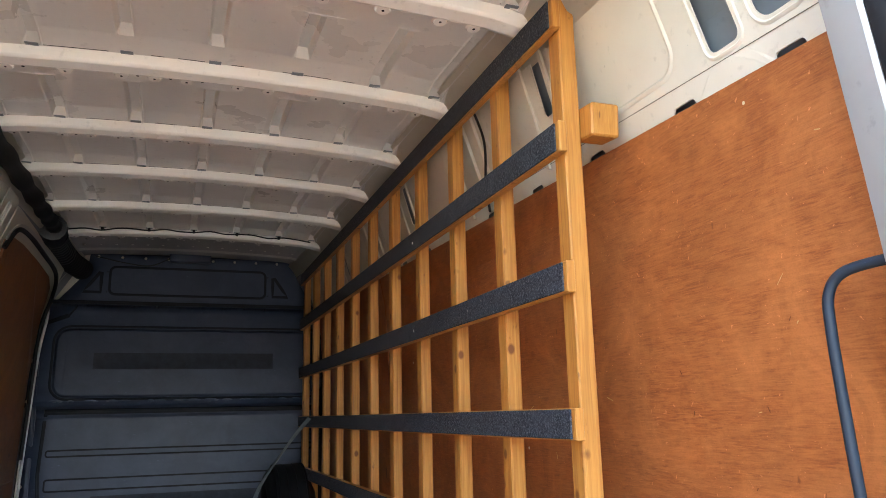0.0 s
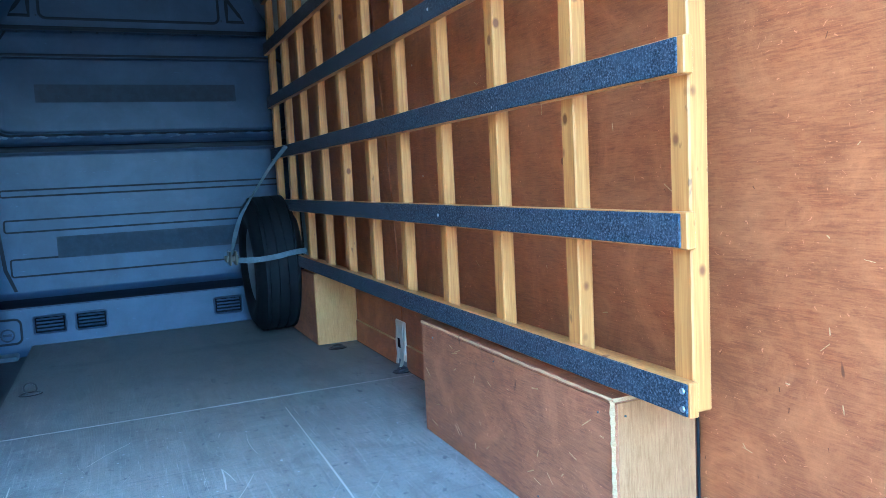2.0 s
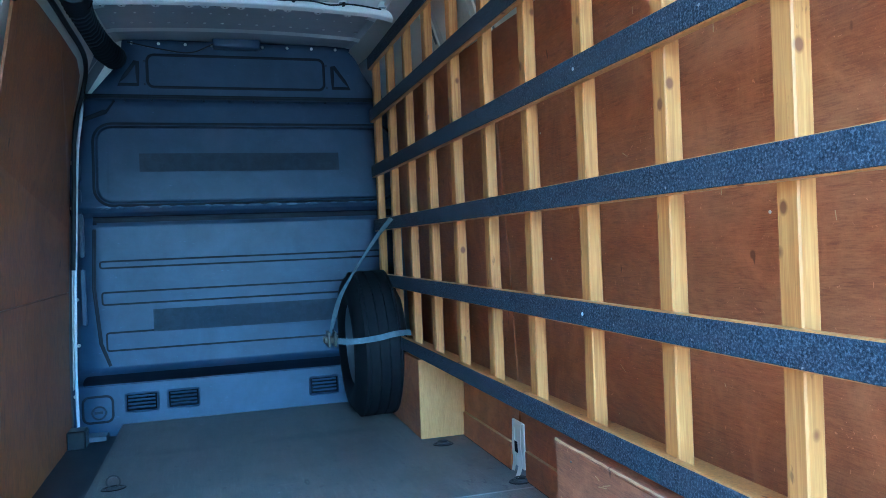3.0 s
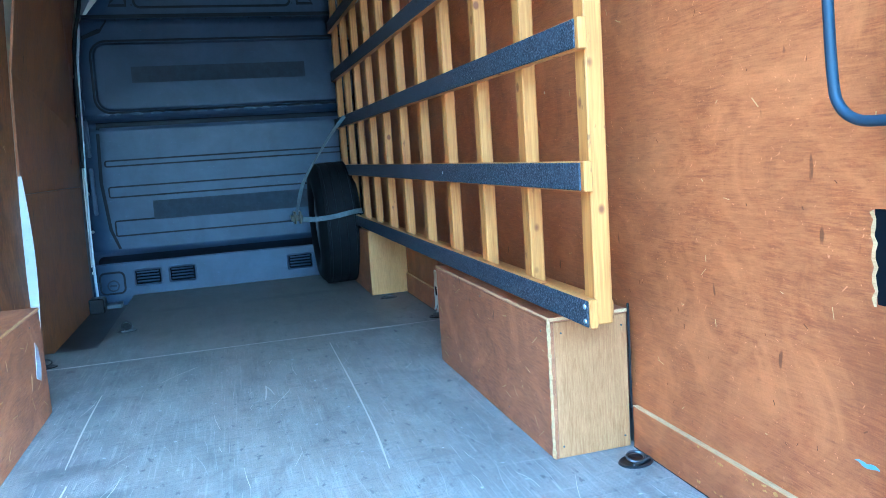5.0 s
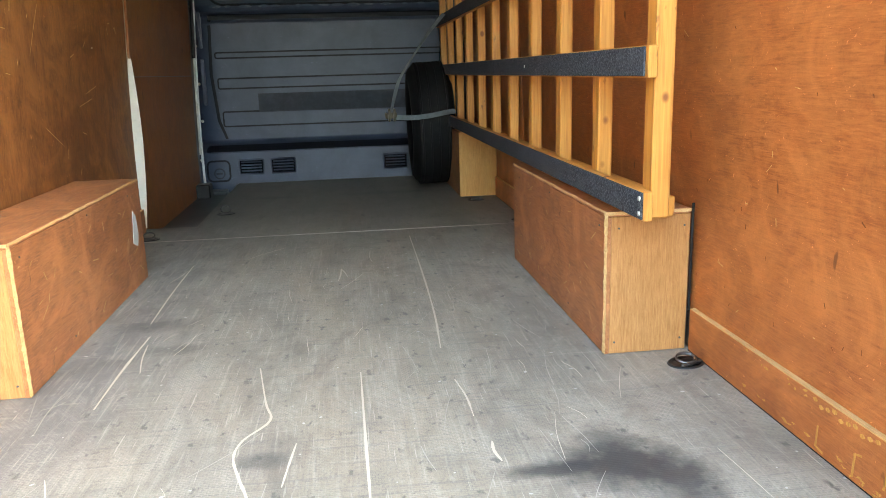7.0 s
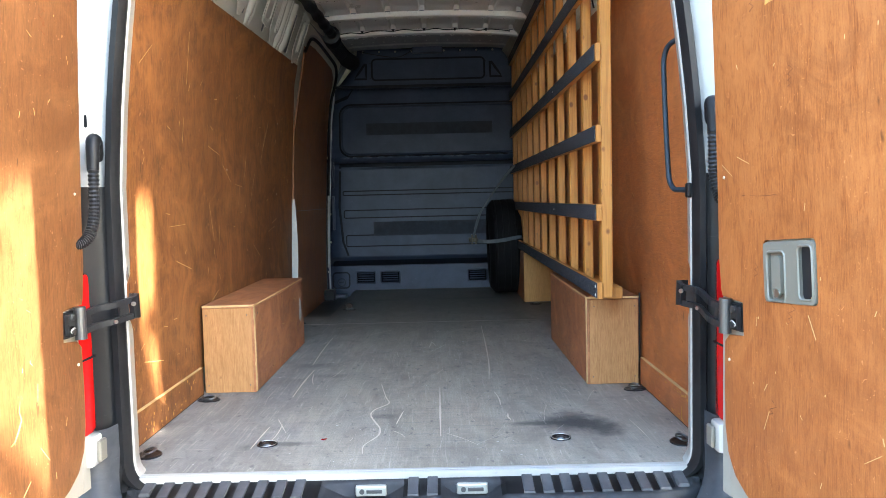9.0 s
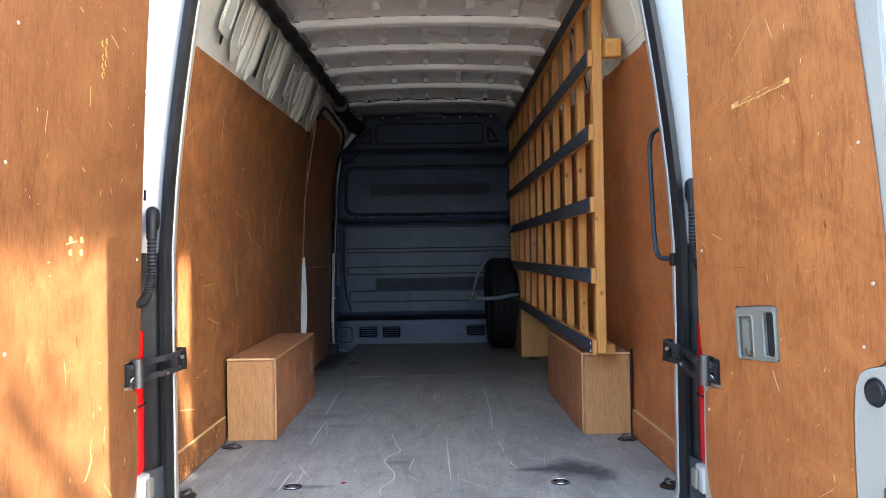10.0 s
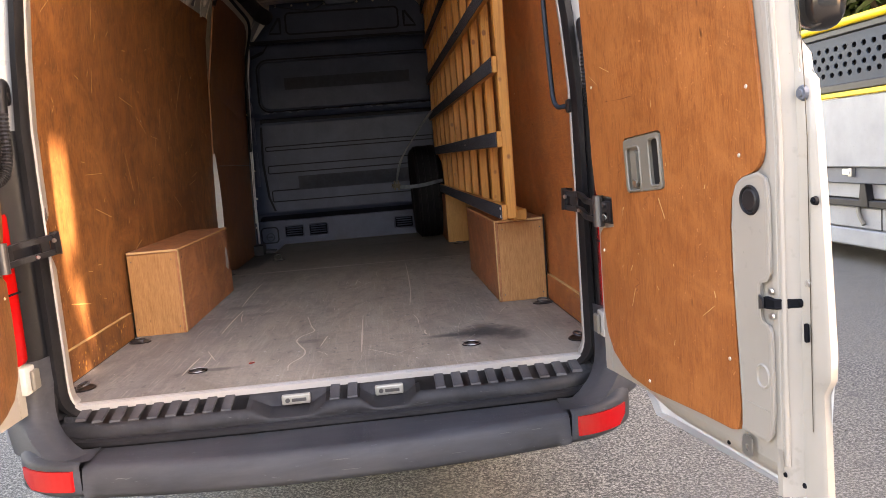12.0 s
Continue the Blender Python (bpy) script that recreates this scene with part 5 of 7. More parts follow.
# ---- thing: spare wheel ----
def lathe(bm, prof, n=48, mat=0, close=False):
    """Turns (radius, along x) pairs round the x axis."""
    rings = [[bm.verts.new((x, r * math.cos(2 * math.pi * i / n), r * math.sin(2 * math.pi * i / n))) for i in range(n)] for r, x in prof]
    pairs = list(zip(rings, rings[1:])) + ([(rings[-1], rings[0])] if close else [])
    for a, b in pairs:
        for i in range(n):
            f = bm.faces.new((a[i], a[(i + 1) % n], b[(i + 1) % n], b[i]))
            f.material_index, f.smooth = mat, True


R = 0.368
spare = thing("spare_wheel", "worn black spare van tyre on dull grey rim, strapped upright", "wheel", (0.578, 3.92, 0))
bm = fresh()
prof = [(0.205, -0.09), (0.215, -0.105), (0.26, -0.127), (0.315, -0.124), (0.340, -0.108), (0.357, -0.088)]
for x0 in (-0.071, -0.024, 0.024, 0.071):
    prof += [(R, x0 - 0.014), (R, x0 - 0.005), (R - 0.008, x0 - 0.004), (R - 0.008, x0 + 0.004), (R, x0 + 0.005), (R, x0 + 0.014)]
prof += [(0.357, 0.088), (0.340, 0.108), (0.315, 0.124), (0.26, 0.127), (0.215, 0.105), (0.205, 0.09)]
lathe(bm, prof, 56, 0, True)
tyre = part("tyre", bm, RUBBER, None, "worn black tyre", smooth=True)
bm = fresh()
lathe(bm, [(0.208, -0.094), (0.202, -0.098), (0.196, -0.08), (0.185, -0.05), (0.165, -0.045), (0.15, -0.03), (0.09, -0.028), (0.075, -0.045), (0.0, -0.05), (0.0, -0.035), (0.15, -0.015), (0.19, -0.03), (0.19, 0.08), (0.208, 0.09)], 40, 0)
rimo = part("rim", bm, RIM_GREY, None, "dull grey steel rim", smooth=True)
for o in (tyre, rimo):
    o.parent = spare
    o.location = (0, 0, R + 0.0)
    o.rotation_euler = (0, radians(-1.5), radians(-1))
spots("wheel_nut", [((-0.029, 0.11 * math.cos(a), 0.11 * math.sin(a)), (-1, 0, 0), 0.012, 0.012, 6) for a in [2 * math.pi * k / 6 for k in range(6)]], DARK_STEEL, rimo)

# ---- things: straps ----
strap = thing("ratchet_strap", "grey webbing strap with a brassy ratchet holding the tyre", "strap", (0.66, 3.7, 0.98))
bm = fresh()
p = smooth_path([(0.645, 3.62, 0.99), (0.565, 3.61, 0.90), (0.488, 3.59, 0.80), (0.425, 3.57, 0.715), (0.378, 3.56, 0.64), (0.352, 3.56, 0.57), (0.336, 3.565, 0.51), (0.322, 3.57, 0.455)])
ribbon(bm, p, [0.020 + 0.007 * math.cos(i * 0.21) for i in range(len(p))], (-0.8, -0.7, 0.25), 0.002)
under(part("webbing", bm, WEBBING), strap)
bm = boxed(0.290, 0.350, 3.535, 3.57, 0.425, 0.455, bevel=0.004)
box(bm, 0.305, 0.317, 3.515, 3.59, 0.41, 0.48, bevel=0.003)
box(bm, 0.333, 0.345, 3.515, 3.59, 0.41, 0.48, bevel=0.003)
disc(bm, (0.287, 3.552, 0.447), (1, 0, 0), 0.012, 0.066, 10)
under(part("ratchet", bm, BRASS, None, "tarnished brassy ratchet"), strap)
strap2 = thing("tie_strap", "grey webbing strap drawn across the tyre tread to the rack", "strap", (0.66, 3.5, 0.44))
bm = fresh()
p = smooth_path([(0.345, 3.58, 0.43), (0.39, 3.545, 0.428), (0.45, 3.535, 0.427), (0.54, 3.53, 0.435), (0.61, 3.53, 0.447), (0.65, 3.49, 0.456), (0.672, 3.44, 0.46)])
ribbon(bm, p, 0.027, [(-0.8, -0.6, 0), (-0.5, -1, 0), (-0.1, -1, 0), (0, -1, 0)] + [(0, -1, 0)] * (len(p) - 4), 0.002)
under(part("webbing", bm, WEBBING), strap2)


# ---- things: lashing points ----
def lashing_point(x, y, turn, up=10):
    t = thing("lashing_ring", "black recessed floor lashing dish with a folding steel ring", "lashing ring", (x, y, 0.0), "floor lashing rings")
    bm = fresh()
    n = 24
    prof = [(0.046, 0.0002), (0.0435, 0.0035), (0.040, 0.004), (0.034, 0.001), (0.030, 0.0006), (0.0, 0.0006)]
    rings = [[bm.verts.new((r * math.cos(2 * math.pi * i / n), r * 0.8 * math.sin(2 * math.pi * i / n), z)) for i in range(n)] for r, z in prof[:-1]]
    for a, b in zip(rings, rings[1:]):
        for i in range(n):
            bm.faces.new((a[i], a[(i + 1) % n], b[(i + 1) % n], b[i])).smooth = True
    bm.faces.new(rings[-1])
    d = part("dish", bm, BLACK, t)
    bm = fresh()
    tube(bm, [(0.024 * math.cos(a), 0.018 * math.sin(a), 0.008 + 0.02 * math.sin(radians(up)) * (1 + math.sin(a))) for a in [2 * math.pi * k / 20 for k in range(21)]], 0.0035, 6)
    box(bm, -0.03, 0.03, -0.022, -0.014, 0.001, 0.009, bevel=0.002)
    r = part("ring", bm, DARK_STEEL, t)
    for o in (d, r):
        o.rotation_euler = (0, 0, radians(turn))
    return t


for x, y, turn, up in ((0.822, 0.812, 20, 14), (0.803, 0.18, 70, 18), (-0.815, 0.797, -20, 5), (-0.80, 0.172, -70, 15), (0.735, 3.20, 0, 5), (0.845, 2.605, 10, 5), (-0.566, 3.14, 15, 60), (-0.81, 2.585, 0, 30)):
    lashing_point(x, y, turn, up)
for x in (0.447, -0.463):
    t = thing("floor_bolt", "black cup washer with a domed bolt in the floor", "floor bolt", (x, 0.244, 0.0), "floor bolts")
    bm = fresh()
    n = 24
    rings = [[bm.verts.new((r * math.cos(2 * math.pi * i / n), r * math.sin(2 * math.pi * i / n), z)) for i in range(n)] for r, z in ((0.032, 0.0002), (0.0305, 0.0034), (0.027, 0.004), (0.022, 0.001), (0.016, 0.0008))]
    for a, b in zip(rings, rings[1:]):
        for i in range(n):
            bm.faces.new((a[i], a[(i + 1) % n], b[(i + 1) % n], b[i])).smooth = True
    bm.faces.new(rings[-1])
    washer = part("cup_washer", bm, BLACK, t)
    bm = fresh()
    tube(bm, [(0.0285 * math.cos(a), 0.0285 * math.sin(a), 0.0042) for a in [2 * math.pi * k / 24 for k in range(25)]], 0.0012, 6)
    part("worn_rim", bm, STEEL, washer, "bright worn rim")
    bm = fresh()
    disc(bm, (0, 0, 0.001), (0, 0, 1), 0.015, 0.004, 16, 0.012)
    disc(bm, (0, 0, 0.005), (0, 0, 1), 0.012, 0.002, 16, 0.006)
    part("bolt", bm, DARK_STEEL, t)

# ---- thing: grab handle ----
grab = thing("grab_handle", "dark grey bent tube grab handle fixed inside the rear pillar", "handle", (0.78, 0.0, 0.95))
bm = fresh()
tube(bm, smooth_path([(0.762, -0.005, 1.17), (0.758, 0.06, 1.172), (0.748, 0.115, 1.165), (0.742, 0.137, 1.14), (0.741, 0.140, 1.09), (0.745, 0.137, 0.95), (0.750, 0.132, 0.82), (0.752, 0.122, 0.78), (0.756, 0.095, 0.760), (0.760, 0.05, 0.757), (0.768, -0.005, 0.755)], 8), 0.0074, 12)
under(part("bar", bm, BOARD, None, "", True), grab)
for z, x in ((1.17, 0.762), (0.755, 0.770)):
    under(part("foot_plate", boxed(x - 0.012, x + 0.006, -0.018, 0.012, z - 0.02, z + 0.02, bevel=0.004), BLACK), grab)

# ---- thing: duct along the roof edge ----
duct = thing("roof_duct", "dark fabric-wrapped duct running along the roof edge", "duct", (-0.66, 2.0, 1.85))
bm = fresh()
path = smooth_path([(-0.665, 0.02, roof_z(0) - 0.05), (-0.662, 1.0, roof_z(1) - 0.048), (-0.655, 2.0, roof_z(2) - 0.045), (-0.65, 3.0, roof_z(3) - 0.045), (-0.645, 3.5, roof_z(3.5) - 0.045)], 14)
tube(bm, path, [0.033 + 0.005 * math.sin(i * 1.7) for i in range(len(path))], 10)
under(part("sleeve", bm, SEAL, None, "", True), duct)
bm = fresh()
path = smooth_path([(-0.655, 3.30, roof_z(3.3) - 0.05), (-0.685, 3.55, roof_z(3.55) - 0.035), (-0.705, 3.85, roof_z(3.85) - 0.03), (-0.70, 4.12, roof_z(4.12) - 0.035), (-0.675, 4.32, roof_z(4.3) - 0.05), (-0.64, 4.46, roof_z(4.4) - 0.06)], 14)
tube(bm, path, [0.062 + 0.006 * math.sin(i * 2.1) for i in range(len(path))], 12)
under(part("corrugated_end", bm, BLACK, None, "thicker black corrugated end", True), duct)
cable = thing("roof_cable", "thin black cable clipped along the front roof rib", "cable", (0, 3.3, 1.95))
bm = fresh()
pts = [(-0.62 + 1.24 * k / 16, 3.55 + 0.006 * math.sin(k * 1.1), roof_z(3.55) + 0.022 - crown(-0.62 + 1.24 * k / 16) + 0.006 * math.sin(k * 2.3)) for k in range(17)]
tube(bm, smooth_path(pts, 3), 0.004, 6)
under(part("wire", bm, BLACK), cable)
for x in (-0.46, -0.234, -0.008, 0.218, 0.445):
    under(part("clip", boxed(x - 0.007, x + 0.007, 3.541, 3.561, roof_z(3.55) + 0.014 - crown(x), roof_z(3.55) + 0.032 - crown(x), bevel=0.003), BLACK), cable)


# ---- rear frame: pillars, seals, lamps ----
def post_x(z):
    """Half width of the rear opening by height."""
    t = max(0.0, z - 0.75) / 0.95
    d = min(max(0.0, 0.045 - z), 0.069)
    return 0.768 - 0.115 * t ** 1.5 - (0.07 - math.sqrt(0.0049 - d * d))


PZ = [-0.023, -0.020, -0.014, -0.004, 0.008, 0.022, 0.045, 0.1, 0.2, 0.4, 0.42, 0.45, 0.52, 0.56, 0.6, 0.8, 1.0, 1.15, 1.3, 1.45, 1.6, 1.75, 1.88]


def pillar_strip(side, sections, mat, name, parent, label="", z0=-1, z1=9, smooth=True):
    """A strip up the pillar: sections are (outwards, y) pairs carried along the opening's edge."""
    bm = fresh()
    prev = None
    for z in [q for q in PZ if z0 <= q <= z1]:
        cut = 1.0 if name != "inner_flange" else 1.0 - min(1.0, max(0.0, 1.5 - abs(z - 0.485) / 0.05))   # cut back round the hinge
        cur = [bm.verts.new((side * (post_x(z) + o), y * cut if y > 0.03 else y, z)) for o, y in sections]
        if prev:
            for j in range(len(sections)):
                k = (j + 1) % len(sections)
                bm.faces.new((prev[j], prev[k], cur[k], cur[j]))
        else:
            bm.faces.new(cur)
        prev = cur
    bm.faces.new(prev[::-1])
    return part(name, bm, mat, parent, label, smooth)


random.seed(3)
for side, no in ((1, "1"), (-1, "2")):
    pil = new("pillar_" + no)
    tagged(pil, "white rear van pillar with rubber seal and black lower trim", "pillar", "", "structure")
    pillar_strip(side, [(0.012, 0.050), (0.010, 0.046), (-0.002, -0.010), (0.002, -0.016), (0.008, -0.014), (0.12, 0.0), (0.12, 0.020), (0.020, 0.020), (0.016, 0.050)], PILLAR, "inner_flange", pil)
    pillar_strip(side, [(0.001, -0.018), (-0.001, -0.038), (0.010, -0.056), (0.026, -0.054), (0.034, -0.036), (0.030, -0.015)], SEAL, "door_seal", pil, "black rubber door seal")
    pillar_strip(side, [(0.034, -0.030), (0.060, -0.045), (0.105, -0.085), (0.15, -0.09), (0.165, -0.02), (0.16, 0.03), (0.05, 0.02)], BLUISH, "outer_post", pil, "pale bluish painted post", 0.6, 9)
    pillar_strip(side, [(0.034, -0.032), (0.060, -0.05), (0.075, -0.09), (0.10, -0.115), (0.165, -0.10), (0.165, 0.03), (0.05, 0.02)], BLACK, "lower_trim", pil, "black plastic trim on the lower post", -0.03, 0.8)
    bm = boxed(*sorted((side * 0.90, side * 0.955)), -0.165, 0.10, 0.12, 1.8, bevel=0.01)
    # hidden lower block, added to stop low sun through the hinge gap
    box(bm, *sorted((side * 0.905, side * 0.955)), -0.345, -0.150, 0.14, 1.05, bevel=0.01)
    part("body_corner", bm, WHITE, pil)
    part("latch_slot", boxed(*sorted((side * 0.828, side * 0.842)), -0.062, -0.040, 0.955, 0.99, bevel=0.003), GROOVE, pil)
    # wiring conduit between post and door
    hose = thing("wiring_conduit", "black corrugated wiring conduit between pillar and door", "conduit", (side * 0.80, -0.1, 0.85), "door wiring conduits")
    bm = fresh()
    pth = smooth_path([(side * 0.800, -0.075, 0.955), (side * 0.792, -0.11, 0.93), (side * 0.788, -0.125, 0.86), (side * 0.788, -0.13, 0.79), (side * 0.795, -0.15, 0.735), (side * 0.812, -0.18, 0.715), (side * 0.832, -0.20, 0.72)], 14)
    low = 0.0 if side > 0 else -0.06
    pth = [p + Vector((0, 0, low)) for p in pth]
    tube(bm, pth, [0.0125 + (0.0022 if i % 2 else -0.0012) for i in range(len(pth))], 12)
    under(part("hose", bm, BLACK), hose)
    bm = fresh()
    tube(bm, smooth_path([(side * 0.806, -0.06, 0.93 + low), (side * 0.798, -0.085, 0.975 + low), (side * 0.792, -0.11, 0.965 + low), (side * 0.790, -0.12, 0.90 + low)], 5), [0.014, 0.017, 0.018, 0.018, 0.019, 0.019, 0.019, 0.019, 0.018, 0.018, 0.017, 0.017, 0.016, 0.0155, 0.015, 0.015], 12)
    under(part("boot", bm, SEAL, None, "smooth rubber boot", True), hose)
    # tail lamp
    lamp = thing("tail_lamp", "red van tail lamp seen edge-on beside the open door", "tail lamp", (side * 0.86, -0.12, 0.3), "tail lamps")
    inn = 0.792 if side > 0 else 0.812
    bm = boxed(*sorted((side * inn, side * 0.935)), -0.190, -0.118, 0.165, 0.58, bevel=0.014, seg=2)
    under(part("red_lens", bm, RED_LENS, None, "glossy red lens", True), lamp)
    under(part("lens_seam", boxed(*sorted((side * (inn - 0.001), side * (inn + 0.004))), -0.1915, -0.116, 0.36, 0.366), GROOVE), lamp)
    under(part("clear_lens", boxed(*sorted((side * (inn - 0.01), side * 0.935)), -0.18, -0.118, 0.085, 0.163, bevel=0.008, seg=2), CLEAR_LENS, None, "clear white lower lens", True), lamp)
    bm = boxed(*sorted((side * (inn - 0.022), side * (inn - 0.0105))), -0.160, -0.122, 0.095, 0.15, bevel=0.003)
    under(part("lamp_bracket", bm, GREY_PLASTIC, None, "grey plastic lamp bracket"), lamp)

# ---- sill step and bumper ----
sill = new("sill_step")
tagged(sill, "ribbed black plastic step cover along the rear sill", "sill", "", "structure")


def pocket(x):
    """How deep the striker pockets cut the step at x, 0 to 1."""
    d = 0.0
    for a, b, c, e in ((-0.245, -0.185, -0.070, -0.020), (0.075, 0.115, 0.205, 0.245)):
        if a < x < e:
            d = max(d, min(1.0, (x - a) / (b - a), (e - x) / (e - c)))
    return d


def step_in(x):
    return 0.05 * (max(0.0, abs(x) - 0.60) / 0.175) ** 2


bm = fresh()
prev = None
for k in range(125):
    x = -0.775 + 1.55 * k / 124
    d, p = step_in(x), pocket(x)
    cur = [bm.verts.new(q) for q in ((x, -0.012, -0.012), (x, -0.050, -0.0200), (x, -0.055, -0.0211 - 0.030 * p), (x, -0.108 + d, -0.0320 - 0.028 * p), (x, -0.119 + d, -0.0335 - 0.028 * p), (x, -0.125 + d, -0.0385 - 0.024 * p), (x, -0.136 + d, -0.064), (x, -0.124 + d, -0.078))]
    if prev:
        for j in range(7):
            f = bm.faces.new((prev[j], prev[j + 1], cur[j + 1], cur[j]))
            f.smooth = j != 2
            f.material_index = 1 if j < 3 and p < 0.01 and abs(x) < 0.71 else 0
    prev = cur
bmesh.ops.solidify(bm, geom=bm.faces[:], thickness=0.004)
part("cover", bm, [STEP, BLACK], sill)
for k in range(29):
    x = -0.735 + 0.0515 * k
    if max(pocket(x), pocket(x + 0.03)) > 0.02 or x > 0.72:
        continue
    bm = fresh()
    z = lambda y: -0.012 - 0.2083 * (-y - 0.012)
    y0, y1 = -0.110 + step_in(x), -0.016
    low = [(x, y0), (x + 0.031, y0), (x + 0.031, y1), (x, y1)]
    high = [(x + 0.002, y0 + 0.002), (x + 0.029, y0 + 0.002), (x + 0.029, y1 - 0.002), (x + 0.002, y1 - 0.002)]
    hexa(bm, [(u, v, z(v) - 0.003) for u, v in low] + [(u, v, z(v) + 0.0050) for u, v in high])
    part("tread_pad", bm, STEP, sill)
bm = fresh()
tube(bm, smooth_path([(-0.80, -0.05, 0.05), (-0.79, -0.09, -0.03), (-0.75, -0.105, -0.075), (-0.60, -0.135, -0.082), (0, -0.146, -0.083), (0.60, -0.135, -0.082), (0.75, -0.105, -0.075), (0.79, -0.09, -0.03), (0.80, -0.05, 0.05)], 8), 0.015, 8)
part("lower_seal", bm, SEAL, sill, "black rubber seal under the step", True)
for x in (-0.113, 0.160):
    s = thing("door_striker", "plated steel door striker in the sill", "striker", (x, -0.08, -0.03), "door strikers")
    bm = boxed(x - 0.042, x + 0.042, -0.070, -0.0535, -0.048, -0.018, bevel=0.005, seg=2)
    under(part("plate", bm, STRIKER), s)
    bm = boxed(x - 0.012, x + 0.03, -0.0715, -0.069, -0.039, -0.029, bevel=0.001)
    disc(bm, (x - 0.024, -0.0695, -0.033), (0, -1, 0), 0.007, 0.004, 10)
    under(part("keep", bm, DARK_STEEL), s)

bumper = thing("rear_bumper", "faded dark grey plastic rear bumper with red reflectors", "bumper", (0, -0.3, -0.2))
bm = fresh()
prev = None
for k in range(33):
    x = -0.6365 + 1.273 * k / 32
    b = 0.060 * abs(x / 0.632) ** 2.2
    cur = [bm.verts.new(p) for p in ((x, -0.155 + 0.2 * b, -0.092), (x, -0.345 + b, -0.076), (x, -0.364 + b, -0.079), (x, -0.374 + b, -0.088), (x, -0.386 + b, -0.142), (x, -0.378 + b, -0.158), (x, -0.30 + b, -0.164))]
    if prev:
        for j in range(6):
            bm.faces.new((prev[j], prev[j + 1], cur[j + 1], cur[j])).smooth = True
    prev = cur
bmesh.ops.solidify(bm, geom=bm.faces[:], thickness=0.005)
under(part("centre_section", bm, BUMPER), bumper)
for side in (1, -1):
    bm = fresh()
    prev = None
    for k in range(15):
        t = k / 14
        x = 0.638 + 0.215 * math.sin(t * math.pi / 2)
        y = -0.315 + 0.20 * (1 - math.cos(t * math.pi / 2))
        rise = 0.17 * max(0.0, t - 0.25) ** 1.5
        cur = [bm.verts.new(p) for p in ((side * min(x, 0.80), y + 0.15 - 0.09 * t, -0.080 + rise * 1.6), (side * (x - 0.012), y + 0.035, -0.074 + rise), (side * x, y + 0.008, -0.066 + 0.015 * t), (side * (x + 0.004), y, -0.074), (side * x, y - 0.008, -0.142), (side * (x - 0.012), y + 0.010, -0.160), (side * (x - 0.06), y + 0.10, -0.166))]
        if prev:
            for j in range(6):
                bm.faces.new((prev[j], prev[j + 1], cur[j + 1], cur[j])).smooth = True
        prev = cur
    bmesh.ops.solidify(bm, geom=bm.faces[:], thickness=0.005)
    under(part("corner_section", bm, BUMPER), bumper)
    under(part("inner_bracket", boxed(*sorted((side * 0.56, side * 0.70)), -0.285, -0.13, -0.150, -0.092), BLACK), bumper)
    bm = fresh()
    prev = None
    for k in range(10):
        t = 0.06 + 0.52 * k / 9
        x = 0.638 + 0.215 * math.sin(t * math.pi / 2)
        y = -0.315 + 0.20 * (1 - math.cos(t * math.pi / 2))
        taper = 0.0 if k < 8 else 0.012 * (k - 7)
        cur = [bm.verts.new(p) for p in ((side * (x + 0.006), y - 0.007, -0.084), (side * (x + 0.003), y - 0.012, -0.136 + taper), (side * (x - 0.006), y - 0.002, -0.136 + taper), (side * (x - 0.004), y + 0.003, -0.084))]
        if prev:
            for j in range(4):
                bm.faces.new((prev[j], prev[(j + 1) % 4], cur[(j + 1) % 4], cur[j]))
        else:
            bm.faces.new(cur)
        prev = cur
    bm.faces.new(prev[::-1])
    under(part("reflector", bm, REFLECTOR, None, "bright red plastic reflector"), bumper)
    # side cheek sweeping up to the lamp
    bm = fresh()
    prev = None
    for k in range(13):
        s = 1 - k / 12
        z = 0.165 - 0.245 * s
        y = -0.122 - 0.160 * s ** 2.6
        xin = 0.792 - 0.130 * s ** 5
        xout = 0.955 - 0.075 * s ** 3
        cur = [bm.verts.new(p) for p in ((side * (xin - 0.004), min(y + 0.075, -0.05), z), (side * (xin + 0.006), y + 0.022, z), (side * (xin + 0.022), y + 0.005, z), (side * (xin + 0.05), y, z), (side * (0.5 * xin + 0.5 * xout + 0.02), y + 0.012 + 0.03 * s, z), (side * xout, y + 0.06 + 0.08 * s, z))]
        if prev:
            for j in range(5):
                bm.faces.new((prev[j], prev[j + 1], cur[j + 1], cur[j])).smooth = True
        prev = cur
    bmesh.ops.solidify(bm, geom=bm.faces[:], thickness=0.004)
    under(part("cheek", bm, BUMPER, None, "", True), bumper)
bm = fresh()
random.seed(17)
for k in range(7):
    x, s, ln = random.uniform(-0.58, 0.58), random.random(), random.uniform(0.008, 0.05)
    pts = []
    for q in (0, 0.5, 1):
        xx = x + ln * q
        b = 0.060 * abs(xx / 0.632) ** 2.2
        pts.append((xx, -0.3745 + b - 0.012 * s, -0.088 - 0.054 * s))
    ribbon(bm, pts, [0.0008, random.uniform(0.001, 0.0022), 0.0006], (0, -1, 0.2), 0.0004)
under(tagged(part("scuff_marks", bm, SCUFF), kind="stuff"), bumper)
bm = fresh()
box(bm, -0.84, 0.84, 0.35, 4.6, -0.34, -0.27)
box(bm, -0.6, 0.6, -0.20, 0.40, -0.20, -0.105)
tagged(part("underbody", bm, BLACK), "dark underside of the van body", "underbody", "", "structure")


